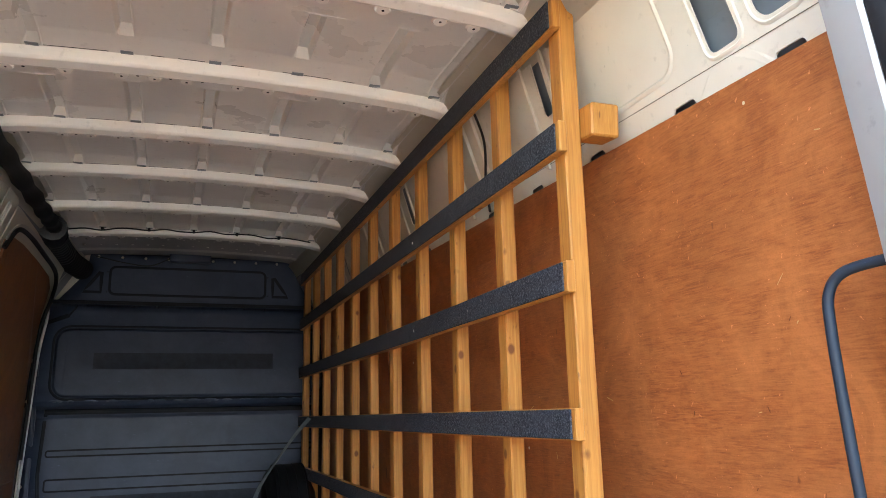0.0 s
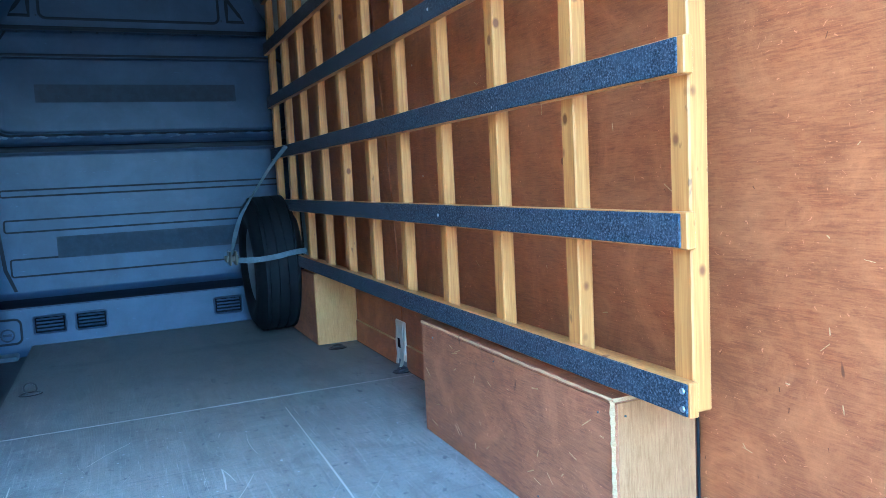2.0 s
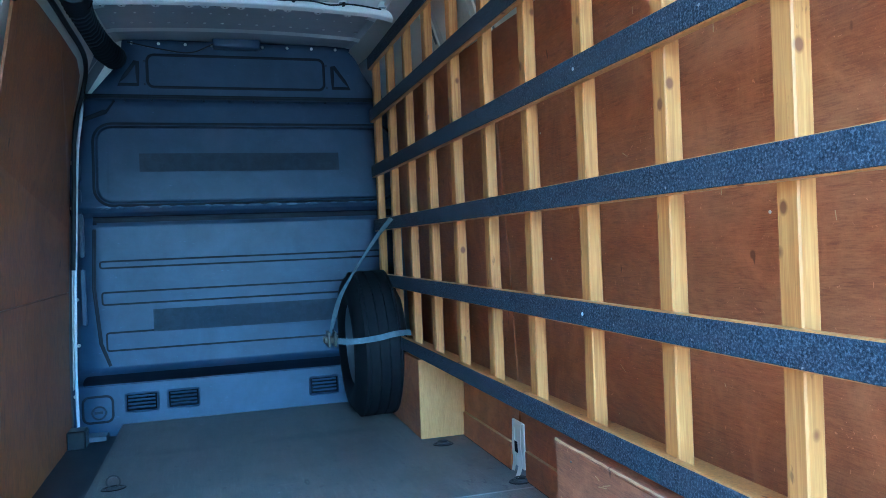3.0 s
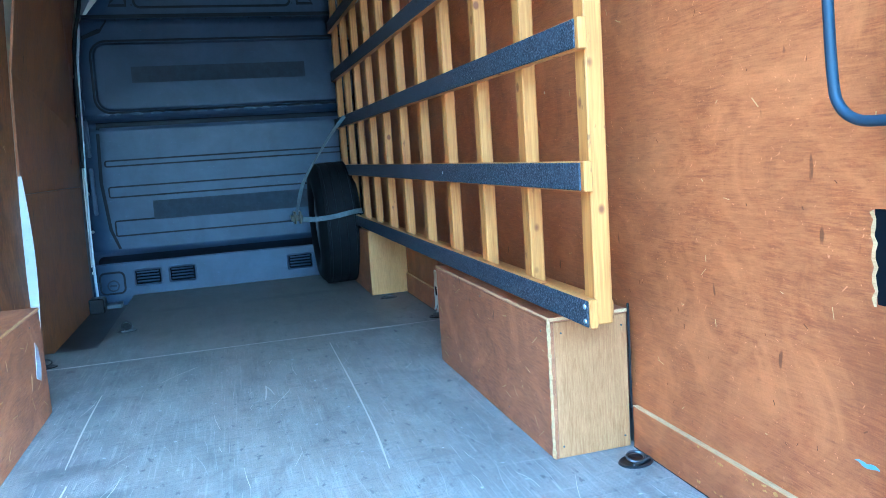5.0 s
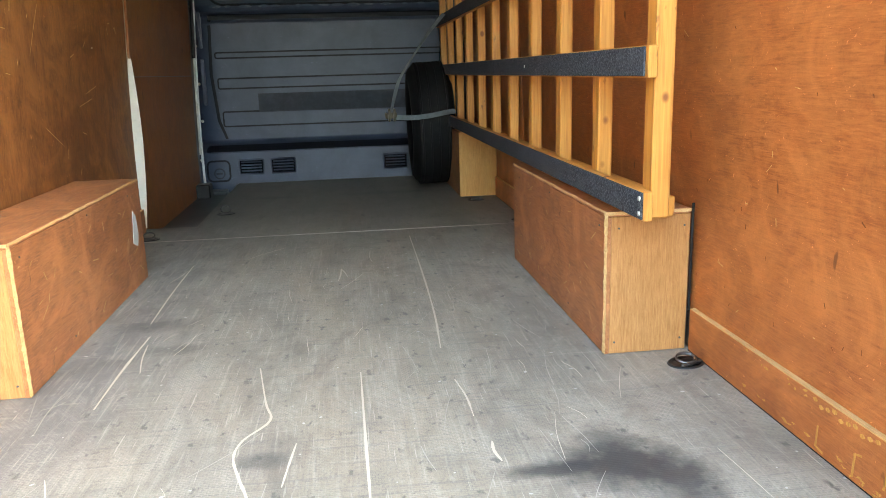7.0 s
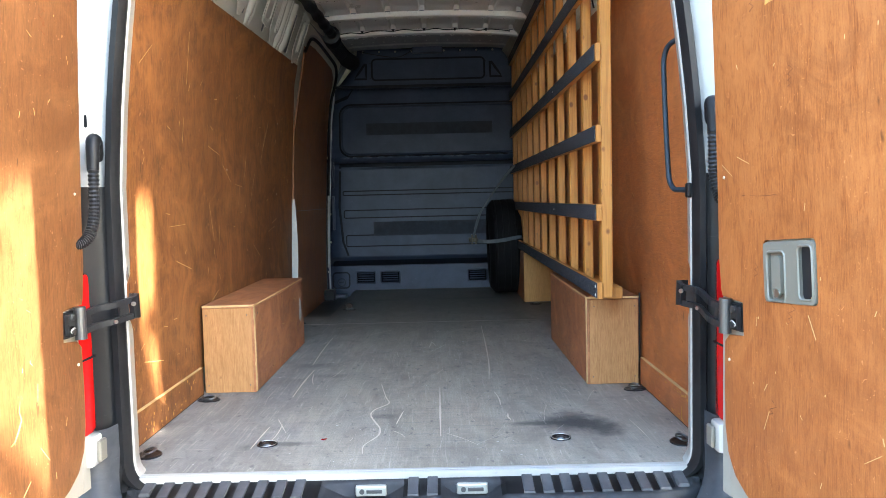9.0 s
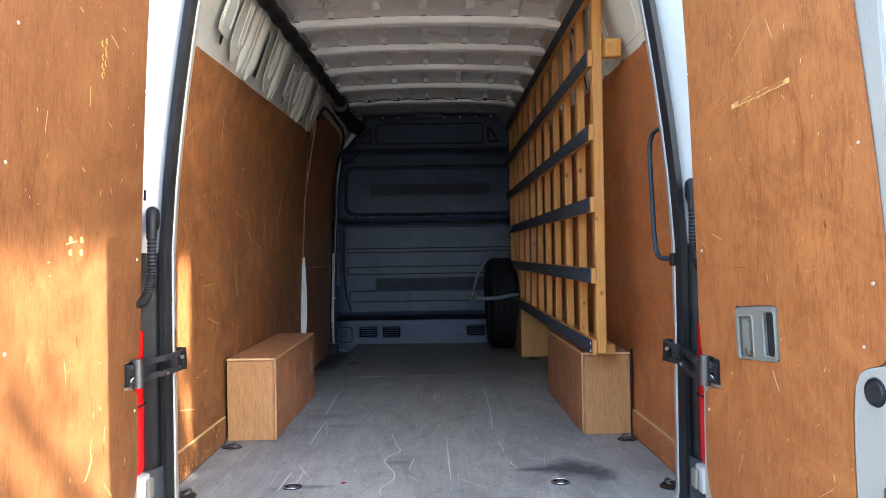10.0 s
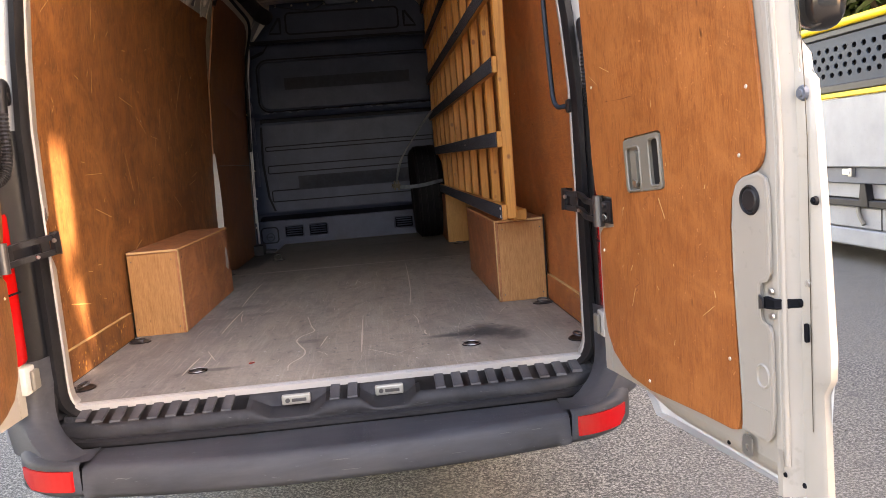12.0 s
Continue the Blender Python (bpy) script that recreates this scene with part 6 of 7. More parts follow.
# ---- rear doors ----
def door_surface(side, angle, hinge):
    """put(u, v, w) for a door standing open: u from the hinge outwards, v up, w from the inner face outwards."""
    a = radians(angle)
    du = Vector((side * math.sin(a), -math.cos(a), 0))
    dw = Vector((side * math.cos(a), math.sin(a), 0))
    h = Vector((side * hinge[0], hinge[1], 0))

    def put(u, v, w):
        lean = -0.055 * max(0.0, v - 0.62) ** 1.25
        return h + du * u + dw * (w + lean) + Vector((0, 0, v))
    return put


def grid_plate(bm, put, us, vs, w, thick, skip=lambda u, v: False, mat=0):
    """A bendable plate on a grid."""
    front = [[bm.verts.new(put(u, v, w)) for v in vs] for u in us]
    back = [[bm.verts.new(put(u, v, w + thick)) for v in vs] for u in us]
    for i in range(len(us) - 1):
        for j in range(len(vs) - 1):
            bm.faces.new((front[i][j], front[i + 1][j], front[i + 1][j + 1], front[i][j + 1])).material_index = mat
            bm.faces.new((back[i][j], back[i][j + 1], back[i + 1][j + 1], back[i + 1][j])).material_index = mat
    for i in range(len(us) - 1):
        for j in (0, len(vs) - 1):
            bm.faces.new((front[i][j], front[i + 1][j], back[i + 1][j], back[i][j]))
    for j in range(len(vs) - 1):
        for i in (0, len(us) - 1):
            bm.faces.new((front[i][j], front[i][j + 1], back[i][j + 1], back[i][j]))


def rear_door(side, name, angle, hinge, label):
    d = new(name)
    tagged(d, label, "van door", "rear doors", "structure")
    base = door_surface(side, angle, hinge)
    shift = 0.0 if side > 0 else -0.07

    def put(u, v, w):
        return base(u + shift, v, w)

    vs = [0.03, 0.1, 0.19, 0.25, 0.4, 0.5, 0.62, 0.72, 0.80, 0.9, 1.05, 1.2, 1.35, 1.5, 1.65, 1.8]

    def free_edge(v):
        """How far the outer flange reaches at a height: it steps in above and near the foot."""
        for (a, p), (b, q) in zip(EDGE, EDGE[1:]):
            if v <= b:
                return p + (q - p) * (v - a) / (b - a)
        return EDGE[-1][1]

    EDGE = ((-0.1, 0.850), (0.17, 0.842), (0.20, 0.858), (0.24, 0.860), (0.50, 0.845), (0.715, 0.830), (0.73, 0.818), (0.76, 0.815), (0.79, 0.790), (0.90, 0.785), (0.92, 0.805), (1.3, 0.785), (1.8, 0.75))
    # lining, cut round the hinge, the handle and the white lock pressing
    ring = [(0.20, 0.068), (0.25, 0.05), (0.34, 0.042), (0.45, 0.048), (0.57, 0.054), (0.665, 0.056), (0.683, 0.062), (0.690, 0.085), (0.694, 0.11)]
    ring += [(0.690, 0.2), (0.684, 0.3), (0.680, 0.38), (0.679, 0.46), (0.684, 0.51), (0.697, 0.538), (0.708, 0.549), (0.722, 0.556), (0.738, 0.560), (0.752, 0.565), (0.763, 0.572), (0.772, 0.583), (0.777, 0.597), (0.779, 0.615)]
    ring += [(0.778, 0.68), (0.775, 0.73), (0.770, 0.8), (0.766, 0.86), (0.761, 0.93), (0.753, 1.02), (0.745, 1.1), (0.735, 1.2), (0.725, 1.3), (0.71, 1.4), (0.695, 1.5), (0.68, 1.6), (0.66, 1.7)]
    ring += [(0.095, 1.7)]
    ring += [(0.093 - 0.012 * math.sin(3 * v), v) for v in (1.6, 1.5, 1.4, 1.3, 1.2, 1.1, 1.0, 0.9, 0.8, 0.7, 0.6)]
    ring += [(0.092, 0.52), (0.098, 0.505), (0.185, 0.500), (0.190, 0.425), (0.13, 0.418), (0.11, 0.40), (0.108, 0.3), (0.112, 0.2), (0.125, 0.14), (0.155, 0.095)]
    if side < 0:
        ring = [(0.80 - 0.02 * max(0.0, v - 0.6), v) if 0.08 < v < 1.65 and u > 0.6 else (0.79, v) if u > 0.64 and v <= 0.08 else (u, v) for u, v in ring]
        flat = [ring[0]]
        for q in ring[1:]:
            if q != flat[-1]:
                flat.append(q)
        ring = flat
    turn = Matrix.Rotation(radians(4.5), 2)

    def tilt(pts):
        out = []
        for u, v in pts:
            q = turn @ Vector((u - 0.356, v - 0.585))
            out.append((0.356 + q.x, 0.585 + q.y))
        return out

    hand = tilt(rounded(0.268, 0.444, 0.520, 0.650, 0.012, 3)) if side > 0 else None
    bm = fresh()
    sheet(bm, ring, [hand] if hand else [], put, 0.008)
    part("ply_lining", bm, PLY_DOOR if side > 0 else PLY_DOOR_DIM, d, "stained plywood lining with gouges and screws")
    # steel inner pressing behind the lining, stepped flange, outer skin
    bm = fresh()
    grid_plate(bm, put, [0.11, 0.2, 0.4, 0.6, 0.68, 0.75, 0.785], vs, 0.010, 0.012)
    grid_plate(bm, put, [0.085, 0.12], vs, 0.009, 0.02)
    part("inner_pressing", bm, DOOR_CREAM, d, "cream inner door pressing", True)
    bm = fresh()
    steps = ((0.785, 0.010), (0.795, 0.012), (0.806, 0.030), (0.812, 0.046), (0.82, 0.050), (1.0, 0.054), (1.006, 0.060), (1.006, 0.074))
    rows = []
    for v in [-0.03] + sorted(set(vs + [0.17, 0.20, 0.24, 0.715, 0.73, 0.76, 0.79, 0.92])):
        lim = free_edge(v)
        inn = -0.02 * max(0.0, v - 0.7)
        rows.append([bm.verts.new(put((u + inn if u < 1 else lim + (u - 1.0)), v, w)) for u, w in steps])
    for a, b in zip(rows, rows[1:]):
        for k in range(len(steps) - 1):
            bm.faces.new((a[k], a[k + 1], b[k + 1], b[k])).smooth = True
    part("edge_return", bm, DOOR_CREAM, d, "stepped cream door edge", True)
    bm = fresh()
    rows = []
    for v in [-0.05] + vs:
        low = 0.9 * max(0.0, 0.1 - v)
        rows.append([bm.verts.new(put(u, v, w)) for u, w in ((0.135 + low, 0.05), (0.13 + low, 0.07), (0.15 + low, 0.076), (0.5, 0.082), (free_edge(v) - 0.02, 0.078), (free_edge(v) + 0.006, 0.072))])
    for a, b in zip(rows, rows[1:]):
        for k in range(5):
            bm.faces.new((a[k], a[k + 1], b[k + 1], b[k])).smooth = True
    for row in (rows[0], rows[-1]):
        bm.faces.new(row)
    part("outer_skin", bm, WHITE, d, "white painted outer skin", True)
    bm = fresh()
    tube(bm, [put(0.80 - 0.02 * max(0, v - 0.7), v, 0.020) for v in vs], 0.006, 8)
    part("pressed_bead", bm, DOOR_CREAM, d, "", True)
    bm = fresh()
    us = [0.22, 0.4, 0.6, 0.72, 0.80]
    rows = [[bm.verts.new(put(u, v + (0.03 if u < 0.3 else 0.0), w)) for u in us] for v, w in ((0.06, 0.010), (0.022, 0.012), (0.004, 0.020), (-0.03, 0.062), (-0.038, 0.076))]
    for a, b in zip(rows, rows[1:]):
        for k in range(len(us) - 1):
            bm.faces.new((a[k], a[k + 1], b[k + 1], b[k])).smooth = True
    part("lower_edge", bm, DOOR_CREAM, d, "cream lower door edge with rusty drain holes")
    if side > 0:
        bm = fresh()
        ring2 = [(0.700, 0.072), (0.703, 0.11), (0.698, 0.2), (0.692, 0.3), (0.688, 0.38), (0.687, 0.46), (0.692, 0.515), (0.704, 0.541), (0.722, 0.550), (0.745, 0.556), (0.765, 0.560), (0.779, 0.553), (0.785, 0.535), (0.786, 0.48), (0.786, 0.385), (0.779, 0.374), (0.764, 0.369), (0.757, 0.358), (0.757, 0.305), (0.763, 0.292), (0.779, 0.287), (0.786, 0.276), (0.787, 0.13), (0.782, 0.085), (0.770, 0.072)]
        sheet(bm, dense(ring2, 0.03), [], lambda u, v, w: put(u, v, 0.0095 - w), 0.009)
        rim(bm, dense(ring2, 0.03), lambda u, v, w: put(u, v, 0.0008 - w), 0.010, 0.0012)
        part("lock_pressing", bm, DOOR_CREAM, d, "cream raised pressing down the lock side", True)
    bm = fresh()
    rim(bm, dense(rounded(0.748, 0.780, 0.170, 0.212, 0.0158, 5), 0.01), lambda u, v, w: put(u, v, (0.0006 if side > 0 else 0.0096) - w), 0.006, 0.003)
    part("round_pressing", bm, DOOR_CREAM, d, "", True)

    def round_mark(u, v, r, depth, mat, name, w=0.0):
        bm = fresh()
        disc(bm, put(u, v, w), put(u, v, -1) - put(u, v, 0), r, depth, 18, r * 0.8)
        return part(name, bm, mat, d)

    if side > 0:
        round_mark(0.741, 0.514, 0.0225, 0.003, BLACK, "grommet", -0.0006)
        bm = fresh()
        rim(bm, [(0.741 + 0.025 * math.cos(a), 0.514 + 0.025 * math.sin(a)) for a in [2 * math.pi * k / 20 for k in range(20)]], lambda u, v, w: put(u, v, -0.0005 - w), 0.006, 0.004)
        part("grommet_ring", bm, SEAL, d)
    for u, v, r, mat in ((0.824, 0.694, 0.014, BLUE_GREY), (0.786, 1.048, 0.014, BLUE_GREY), (0.846, 0.512, 0.008, GROOVE)):
        round_mark(u, v, r, 0.006, mat, "rubber_plug", 0.052)
        round_mark(u, v, r * 0.5, 0.003, mat, "plug_dome", 0.0462)
    # latch
    bm = fresh()

    def over(u, v, w):
        """Rides over the step between the inner face and the edge."""
        s = 0.006 if u < 0.797 else 0.006 + 0.040 * min(1.0, (u - 0.797) / 0.014)
        return put(u, v, s - w)

    ring = [(0.772 + 0.005 * k, 0.320 + 0.0006 * k) for k in range(9)] + [(0.815, 0.328), (0.815, 0.333)] + [(0.812 - 0.005 * k, 0.336 + 0.0005 * k) for k in range(9)]
    sheet(bm, ring, [], over, 0.003)
    rim(bm, ring, over, 0.005, 0.006)
    part("latch_slot", bm, GROOVE, d, "dark latch slot with steel catch")
    bm = fresh()
    sheet(bm, [(0.764, 0.318), (0.774, 0.320), (0.774, 0.334), (0.764, 0.344)], [], lambda u, v, w: put(u, v, -0.001 - w), 0.004)
    part("latch_catch", bm, DARK_STEEL, d)
    bm = fresh()
    sheet(bm, rounded(0.820, 0.829, 0.262, 0.296, 0.003, 2), [], lambda u, v, w: put(u, v, 0.048 - w), 0.004)
    part("drain_slot", bm, GROOVE, d)
    for u, v, w in ((0.786, 0.352, 0.006), (0.826, 0.367, 0.051), (0.788, 0.307, 0.006)):
        round_mark(u, v, 0.006, 0.004, STEEL, "rivet", w)
    bm = fresh()
    sheet(bm, rounded(0.702, 0.730, 0.022, 0.062, 0.008, 3), [rounded(0.711, 0.721, 0.032, 0.044, 0.003, 2)], lambda u, v, w: put(u, v, -0.0008 - w), 0.004)
    part("catch_plate", bm, STEEL, d, "worn steel catch plate")
    for u in (0.63, 0.80, 0.85):
        round_mark(u, 0.014, 0.005, 0.002, GROOVE, "drain_hole", 0.0148)
    bm = fresh()
    ribbon(bm, [put(0.832 - 0.03 * max(0.0, v - 0.7), v, 0.0490) for v in vs if 0.03 < v < 0.95], 0.0016, put(0, 0, -1) - put(0, 0, 0), 0.0006)
    part("thin_dark_line", bm, BRASS, d, "thin dark line down the door edge")
    if side > 0:
        bm = fresh()
        tube(bm, [put(u, 0.128 + 0.02 * (0.78 - u), 0.0008) for u in (0.705, 0.73, 0.76, 0.78)], 0.0016, 6)
        part("pressed_crease", bm, DOOR_CREAM, d, "", True)
    # screws round the lining
    for u, v in ((0.115, 0.78), (0.10, 1.255), (0.13, 0.36), (0.744, 0.716), (0.714, 0.595), (0.728, 0.98), (0.706, 1.265), (0.34, 0.065), (0.665, 0.2)):
        round_mark(u, v, 0.0040, 0.002, SCREW, "screw", -0.0002)
    # hinge: arm from the post and cranked bracket on the door
    bm = fresh()
    sheet(bm, rounded(0.095, 0.186, 0.432, 0.496, 0.004, 2), [], lambda u, v, w: put(u, v, 0.006 - w), 0.005)
    sheet(bm, rounded(0.150, 0.182, 0.436, 0.490, 0.004, 2), [rounded(0.158, 0.176, 0.445, 0.462, 0.003, 2)], lambda u, v, w: put(u, v, -0.001 - w), 0.010)
    hg = part("hinge_bracket", bm, BLACK, d, "black steel hinge bracket")
    for zz in (0.447, 0.482):
        bm = fresh()
        disc(bm, put(0.165, zz, -0.008), put(0, 0, -1) - put(0, 0, 0), 0.008, 0.008, 6)
        part("hinge_bolt", bm, DARK_STEEL, hg)
    bm = fresh()
    disc(bm, put(0.135, 0.424, -0.014), (0, 0, 1), 0.014, 0.080, 16)
    part("hinge_pin", bm, DARK_STEEL, hg)
    far = put(0.135, 0.464, -0.014)
    pts = [far, far + Vector((-side * 0.012, 0.05, 0.006)), Vector((side * 0.752, -0.14, 0.476)), Vector((side * 0.730, -0.085, 0.481)), Vector((side * 0.728, -0.050, 0.484)), Vector((side * 0.758, -0.018, 0.484))]
    for dz in (-0.021, 0.021):
        bm = fresh()
        ribbon(bm, [p + Vector((0, 0, dz)) for p in smooth_path(pts, 6)], 0.015, (-side, -0.25, 0), 0.012)
        part("hinge_arm", bm, BLACK, hg)
    for i0, i1 in ((0, 5), (14, 18)):
        bm = fresh()
        ribbon(bm, smooth_path(pts, 6)[i0:i1], 0.030, (-side, -0.25, 0), 0.005)
        part("hinge_web", bm, BLACK, hg)
    bm = fresh()
    ribbon(bm, smooth_path(pts[3:], 6), [0.050 + 0.014 * math.sin(math.pi * i / 12) for i in range(13)], (-side, -0.4, 0), 0.016)
    part("hinge_foot", bm, BLACK, hg, "", True)
    bm = fresh()
    disc(bm, pts[3] + Vector((-side * 0.014, -0.01, 0.012)), (-side, -0.6, 0), 0.006, 0.005, 8)
    disc(bm, pts[2] + Vector((-side * 0.012, -0.01, -0.021)), (-side, -0.6, 0), 0.005, 0.005, 8)
    part("hinge_bolt", bm, STEEL, hg)
    bm = fresh()
    tube(bm, smooth_path([put(0.150, 0.452, -0.010), put(0.168, 0.458, -0.016), put(0.176, 0.448, -0.012), put(0.160, 0.442, -0.014)], 4), 0.0012, 6)
    part("hinge_spring", bm, STEEL, hg, "thin bright spring wire")
    # gouges and scratches in the lining
    bm = fresh()
    random.seed(21 + side)
    for k in range(44):
        u, v, ln, a = random.uniform(0.13, 0.64), random.uniform(0.10, 1.5), random.uniform(0.004, 0.022) if k % 6 else 0.05, math.pi / 2 + random.gauss(0, 0.6)
        ribbon(bm, [put(u + s * ln * math.cos(a), v + s * ln * math.sin(a), -0.0003) for s in (0, 0.5, 1)], random.uniform(0.0008, 0.0025), put(0, 0, -1) - put(0, 0, 0), 0.0004)
    tagged(part("scuff_marks", bm, RAW_EDGE, d), kind="stuff")
    # dark marks: a crack across the face veneer, rubbed zigzags
    bm = fresh()
    face = put(0, 0, -1) - put(0, 0, 0)
    line = [(0.19 + 0.03 * k, 0.738 + 0.0012 * math.sin(k * 1.9)) for k in range(10)] if side > 0 else [(0.14 + 0.04 * k, 0.652 + 0.002 * math.sin(k * 1.3)) for k in range(15)]
    ribbon(bm, [put(u, v, -0.0002) for u, v in line], [0.0006 + 0.0012 * random.random() for _ in line], face, 0.0004)
    for k in range(14 if side < 0 else 9):
        u, v = random.uniform(0.16, 0.60), random.uniform(0.25, 1.35)
        for j in range(random.choice((1, 2, 3))):
            s = random.uniform(0.010, 0.028)
            ribbon(bm, [put(u, v, -0.0002), put(u + s, v + 0.45 * s, -0.0002), put(u + 0.3 * s, v + 0.9 * s, -0.0002)], random.uniform(0.0008, 0.0020), face, 0.0004)
            v += 0.9 * s
    tagged(part("dark_marks", bm, DARK_MARK, d, "dark cracks and rubbed marks in the veneer"), kind="stuff")
    bm = fresh()
    if side > 0:
        n = 22
        q = [(0.306 + 0.229 * k / n, 1.128 + 0.014 * k / n) for k in range(n + 1)]
        away = put(0, 0, -1) - put(0, 0, 0)
        ribbon(bm, [put(u, v + random.uniform(-0.001, 0.001), -0.0004) for u, v in q], [0.013 + random.uniform(-0.004, 0.003) for _ in q], away, 0.0005)
        deep = fresh()
        ribbon(deep, [put(u, v + 0.001 + random.uniform(-0.001, 0.001), -0.0010) for u, v in q[3:-2]], [0.007 + random.uniform(-0.003, 0.003) for _ in q[3:-2]], away, 0.0005)
        part("gouge_bed", deep, PLY_DOOR, d)
        ribbon(bm, [put(0.322 + 0.10 * s, 1.235 + 0.075 * s, -0.0004) for s in (0, 0.4, 0.7, 1)], [0.0006, 0.0016, 0.002, 0.0006], put(0, 0, -1) - put(0, 0, 0), 0.0004)
    else:
        for k in range(9):
            u, v = 0.34 + random.uniform(-0.01, 0.015), 1.235 + 0.011 * k
            ribbon(bm, [put(u, v, -0.0004), put(u + 0.008, v + 0.006, -0.0004), put(u + 0.004, v + 0.014, -0.0004)], random.uniform(0.002, 0.006), put(0, 0, -1) - put(0, 0, 0), 0.0005)
        squiggle = [(0.372, 0.335), (0.378, 0.312), (0.371, 0.292), (0.384, 0.270), (0.398, 0.252), (0.412, 0.247)]
        ribbon(bm, [put(u, v, -0.0004) for u, v in squiggle], [0.001, 0.003, 0.0045, 0.005, 0.003, 0.001], put(0, 0, -1) - put(0, 0, 0), 0.0005)
        for k in range(4):
            u, v = 0.42 + 0.05 * (k % 2), 0.80 + 0.03 * (k // 2)
            disc(bm, put(u, v, -0.0003), put(0, 0, -1) - put(0, 0, 0), 0.008, 0.0005, 8)
    part("gouge", bm, BARE_WOOD, d, "splintered gouge showing bare wood")
    if side > 0:
        # pull handle in its recess
        u0, u1, v0, v1 = 0.268, 0.444, 0.520, 0.650
        holes = [tilt(rounded(u0 + 0.016, u0 + 0.078, v0 + 0.004, v1 - 0.024, 0.010, 3)), tilt(rounded(u0 + 0.122, u1 - 0.010, v0 + 0.010, v1 - 0.014, 0.010, 3))]
        bm = fresh()
        sheet(bm, tilt(rounded(u0 + 0.003, u1 - 0.003, v0 + 0.001, v1 - 0.004, 0.012, 3)), holes, lambda u, v, w: put(u, v, -0.003 + w), 0.009)
        hd = part("handle_plate", bm, PALE_PLASTIC, d, "grey plastic door handle plate", True)
        bm = fresh()
        sheet(bm, tilt(rounded(u0 + 0.012, u0 + 0.082, v0 + 0.001, v1 - 0.020, 0.010, 3)), [], lambda u, v, w: put(u, v, 0.0062 + w), 0.002)
        part("lever_recess", bm, GREY_PLASTIC, hd)
        bm = fresh()
        sheet(bm, tilt(rounded(u0 + 0.118, u1 - 0.006, v0 + 0.008, v1 - 0.012, 0.010, 3)), [], lambda u, v, w: put(u, v, 0.0062 + w), 0.002)
        part("finger_recess", bm, BLACK, hd)
        for ring in holes:
            bm = fresh()
            rim(bm, ring, lambda u, v, w: put(u, v, -0.0028 - w), 0.006, 0.0025)
            part("recess_lip", bm, PALE_PLASTIC, hd, "", True)
        bm = fresh()
        sheet(bm, tilt(rounded(u0 + 0.040, u0 + 0.066, v0 + 0.018, v1 - 0.034, 0.008, 3)), [], lambda u, v, w: put(u, v, 0.006 - w), 0.012)
        part("lever", bm, PALE_PLASTIC, hd, "", True)
        bm = fresh()
        disc(bm, put(u0 + 0.056, v0 + 0.018, -0.0005), put(0, 0, -1) - put(0, 0, 0), 0.009, 0.007, 12)
        part("knob", bm, STEEL, hd, "small plated lock knob")
        # outside hinge-side lamp or mirror cap at the free edge
        bm = fresh()
        c = put(0.806, 0.865, 0.082)
        bmesh.ops.create_uvsphere(bm, u_segments=20, v_segments=12, radius=1.0)
        for vtx in bm.verts:
            q = [math.copysign(abs(k) ** 0.7, k) for k in vtx.co]
            vtx.co = c + Vector((0.034 * q[0] + 0.026, -0.040 * q[1], 0.056 * q[2] - 0.012))
        part("handle_cap", bm, GLOSS_BLACK, d, "glossy black outside handle cap", True)
    return d


rear_door(1, "door_1", 8.6, (0.735, -0.195), "open rear van door lined with stained plywood, grey handle")
rear_door(-1, "door_2", 2.5, (0.808, -0.15), "open rear van door lined with sunlit stained plywood")

# ---- outside ----
GROUND = -0.68
bm = fresh()
prev = None
N = 40
for i in range(N + 1):
    cur = []
    for j in range(N + 1):
        x, y = (i / N * 2 - 1), (j / N * 2 - 1)
        x, y = 14 * x + 386 * x ** 5, 14 * y + 386 * y ** 5
        cur.append(bm.verts.new((x, y, GROUND + (0.008 * noise.noise(Vector((x * 0.7, y * 0.7, 0))) if abs(x) < 12 and abs(y) < 12 else 0))))
    if prev:
        for j in range(N):
            bm.faces.new((prev[j], cur[j], cur[j + 1], prev[j + 1])).smooth = True
    prev = cur
tagged(part("ground", bm, TARMAC), "worn grey tarmac yard with stains and grit", "tarmac", "", "structure")
bm = fresh()
random.seed(31)
for k in range(240):
    x, y = random.uniform(0.2, 4.2), random.uniform(-1.2, 4.0)
    s = random.uniform(0.004, 0.014)
    a = random.uniform(0, 6.28)
    c = Vector((x, y, GROUND + 0.009))
    vs = [bm.verts.new(c + Vector((s * random.uniform(0.6, 1.2) * math.cos(a + q), s * random.uniform(0.6, 1.2) * math.sin(a + q), 0))) for q in (0, 1.6, 3.1, 4.7)] + [bm.verts.new(c + Vector((0, 0, s * 0.7)))]
    for q in range(4):
        bm.faces.new((vs[q], vs[(q + 1) % 4], vs[4]))
tagged(part("grit", bm, TARMAC), "loose grit on the tarmac", "grit", "", "stuff")

# plain unseen wall across the yard, added to block low sky from the bulkhead
tagged(part("wall_back", boxed(-16, 13, -14.3, -14.0, GROUND - 0.1, GROUND + 4.0, bevel=0.02), CREAM), "unseen cream wall added to block the low sky", "wall", "", "structure")

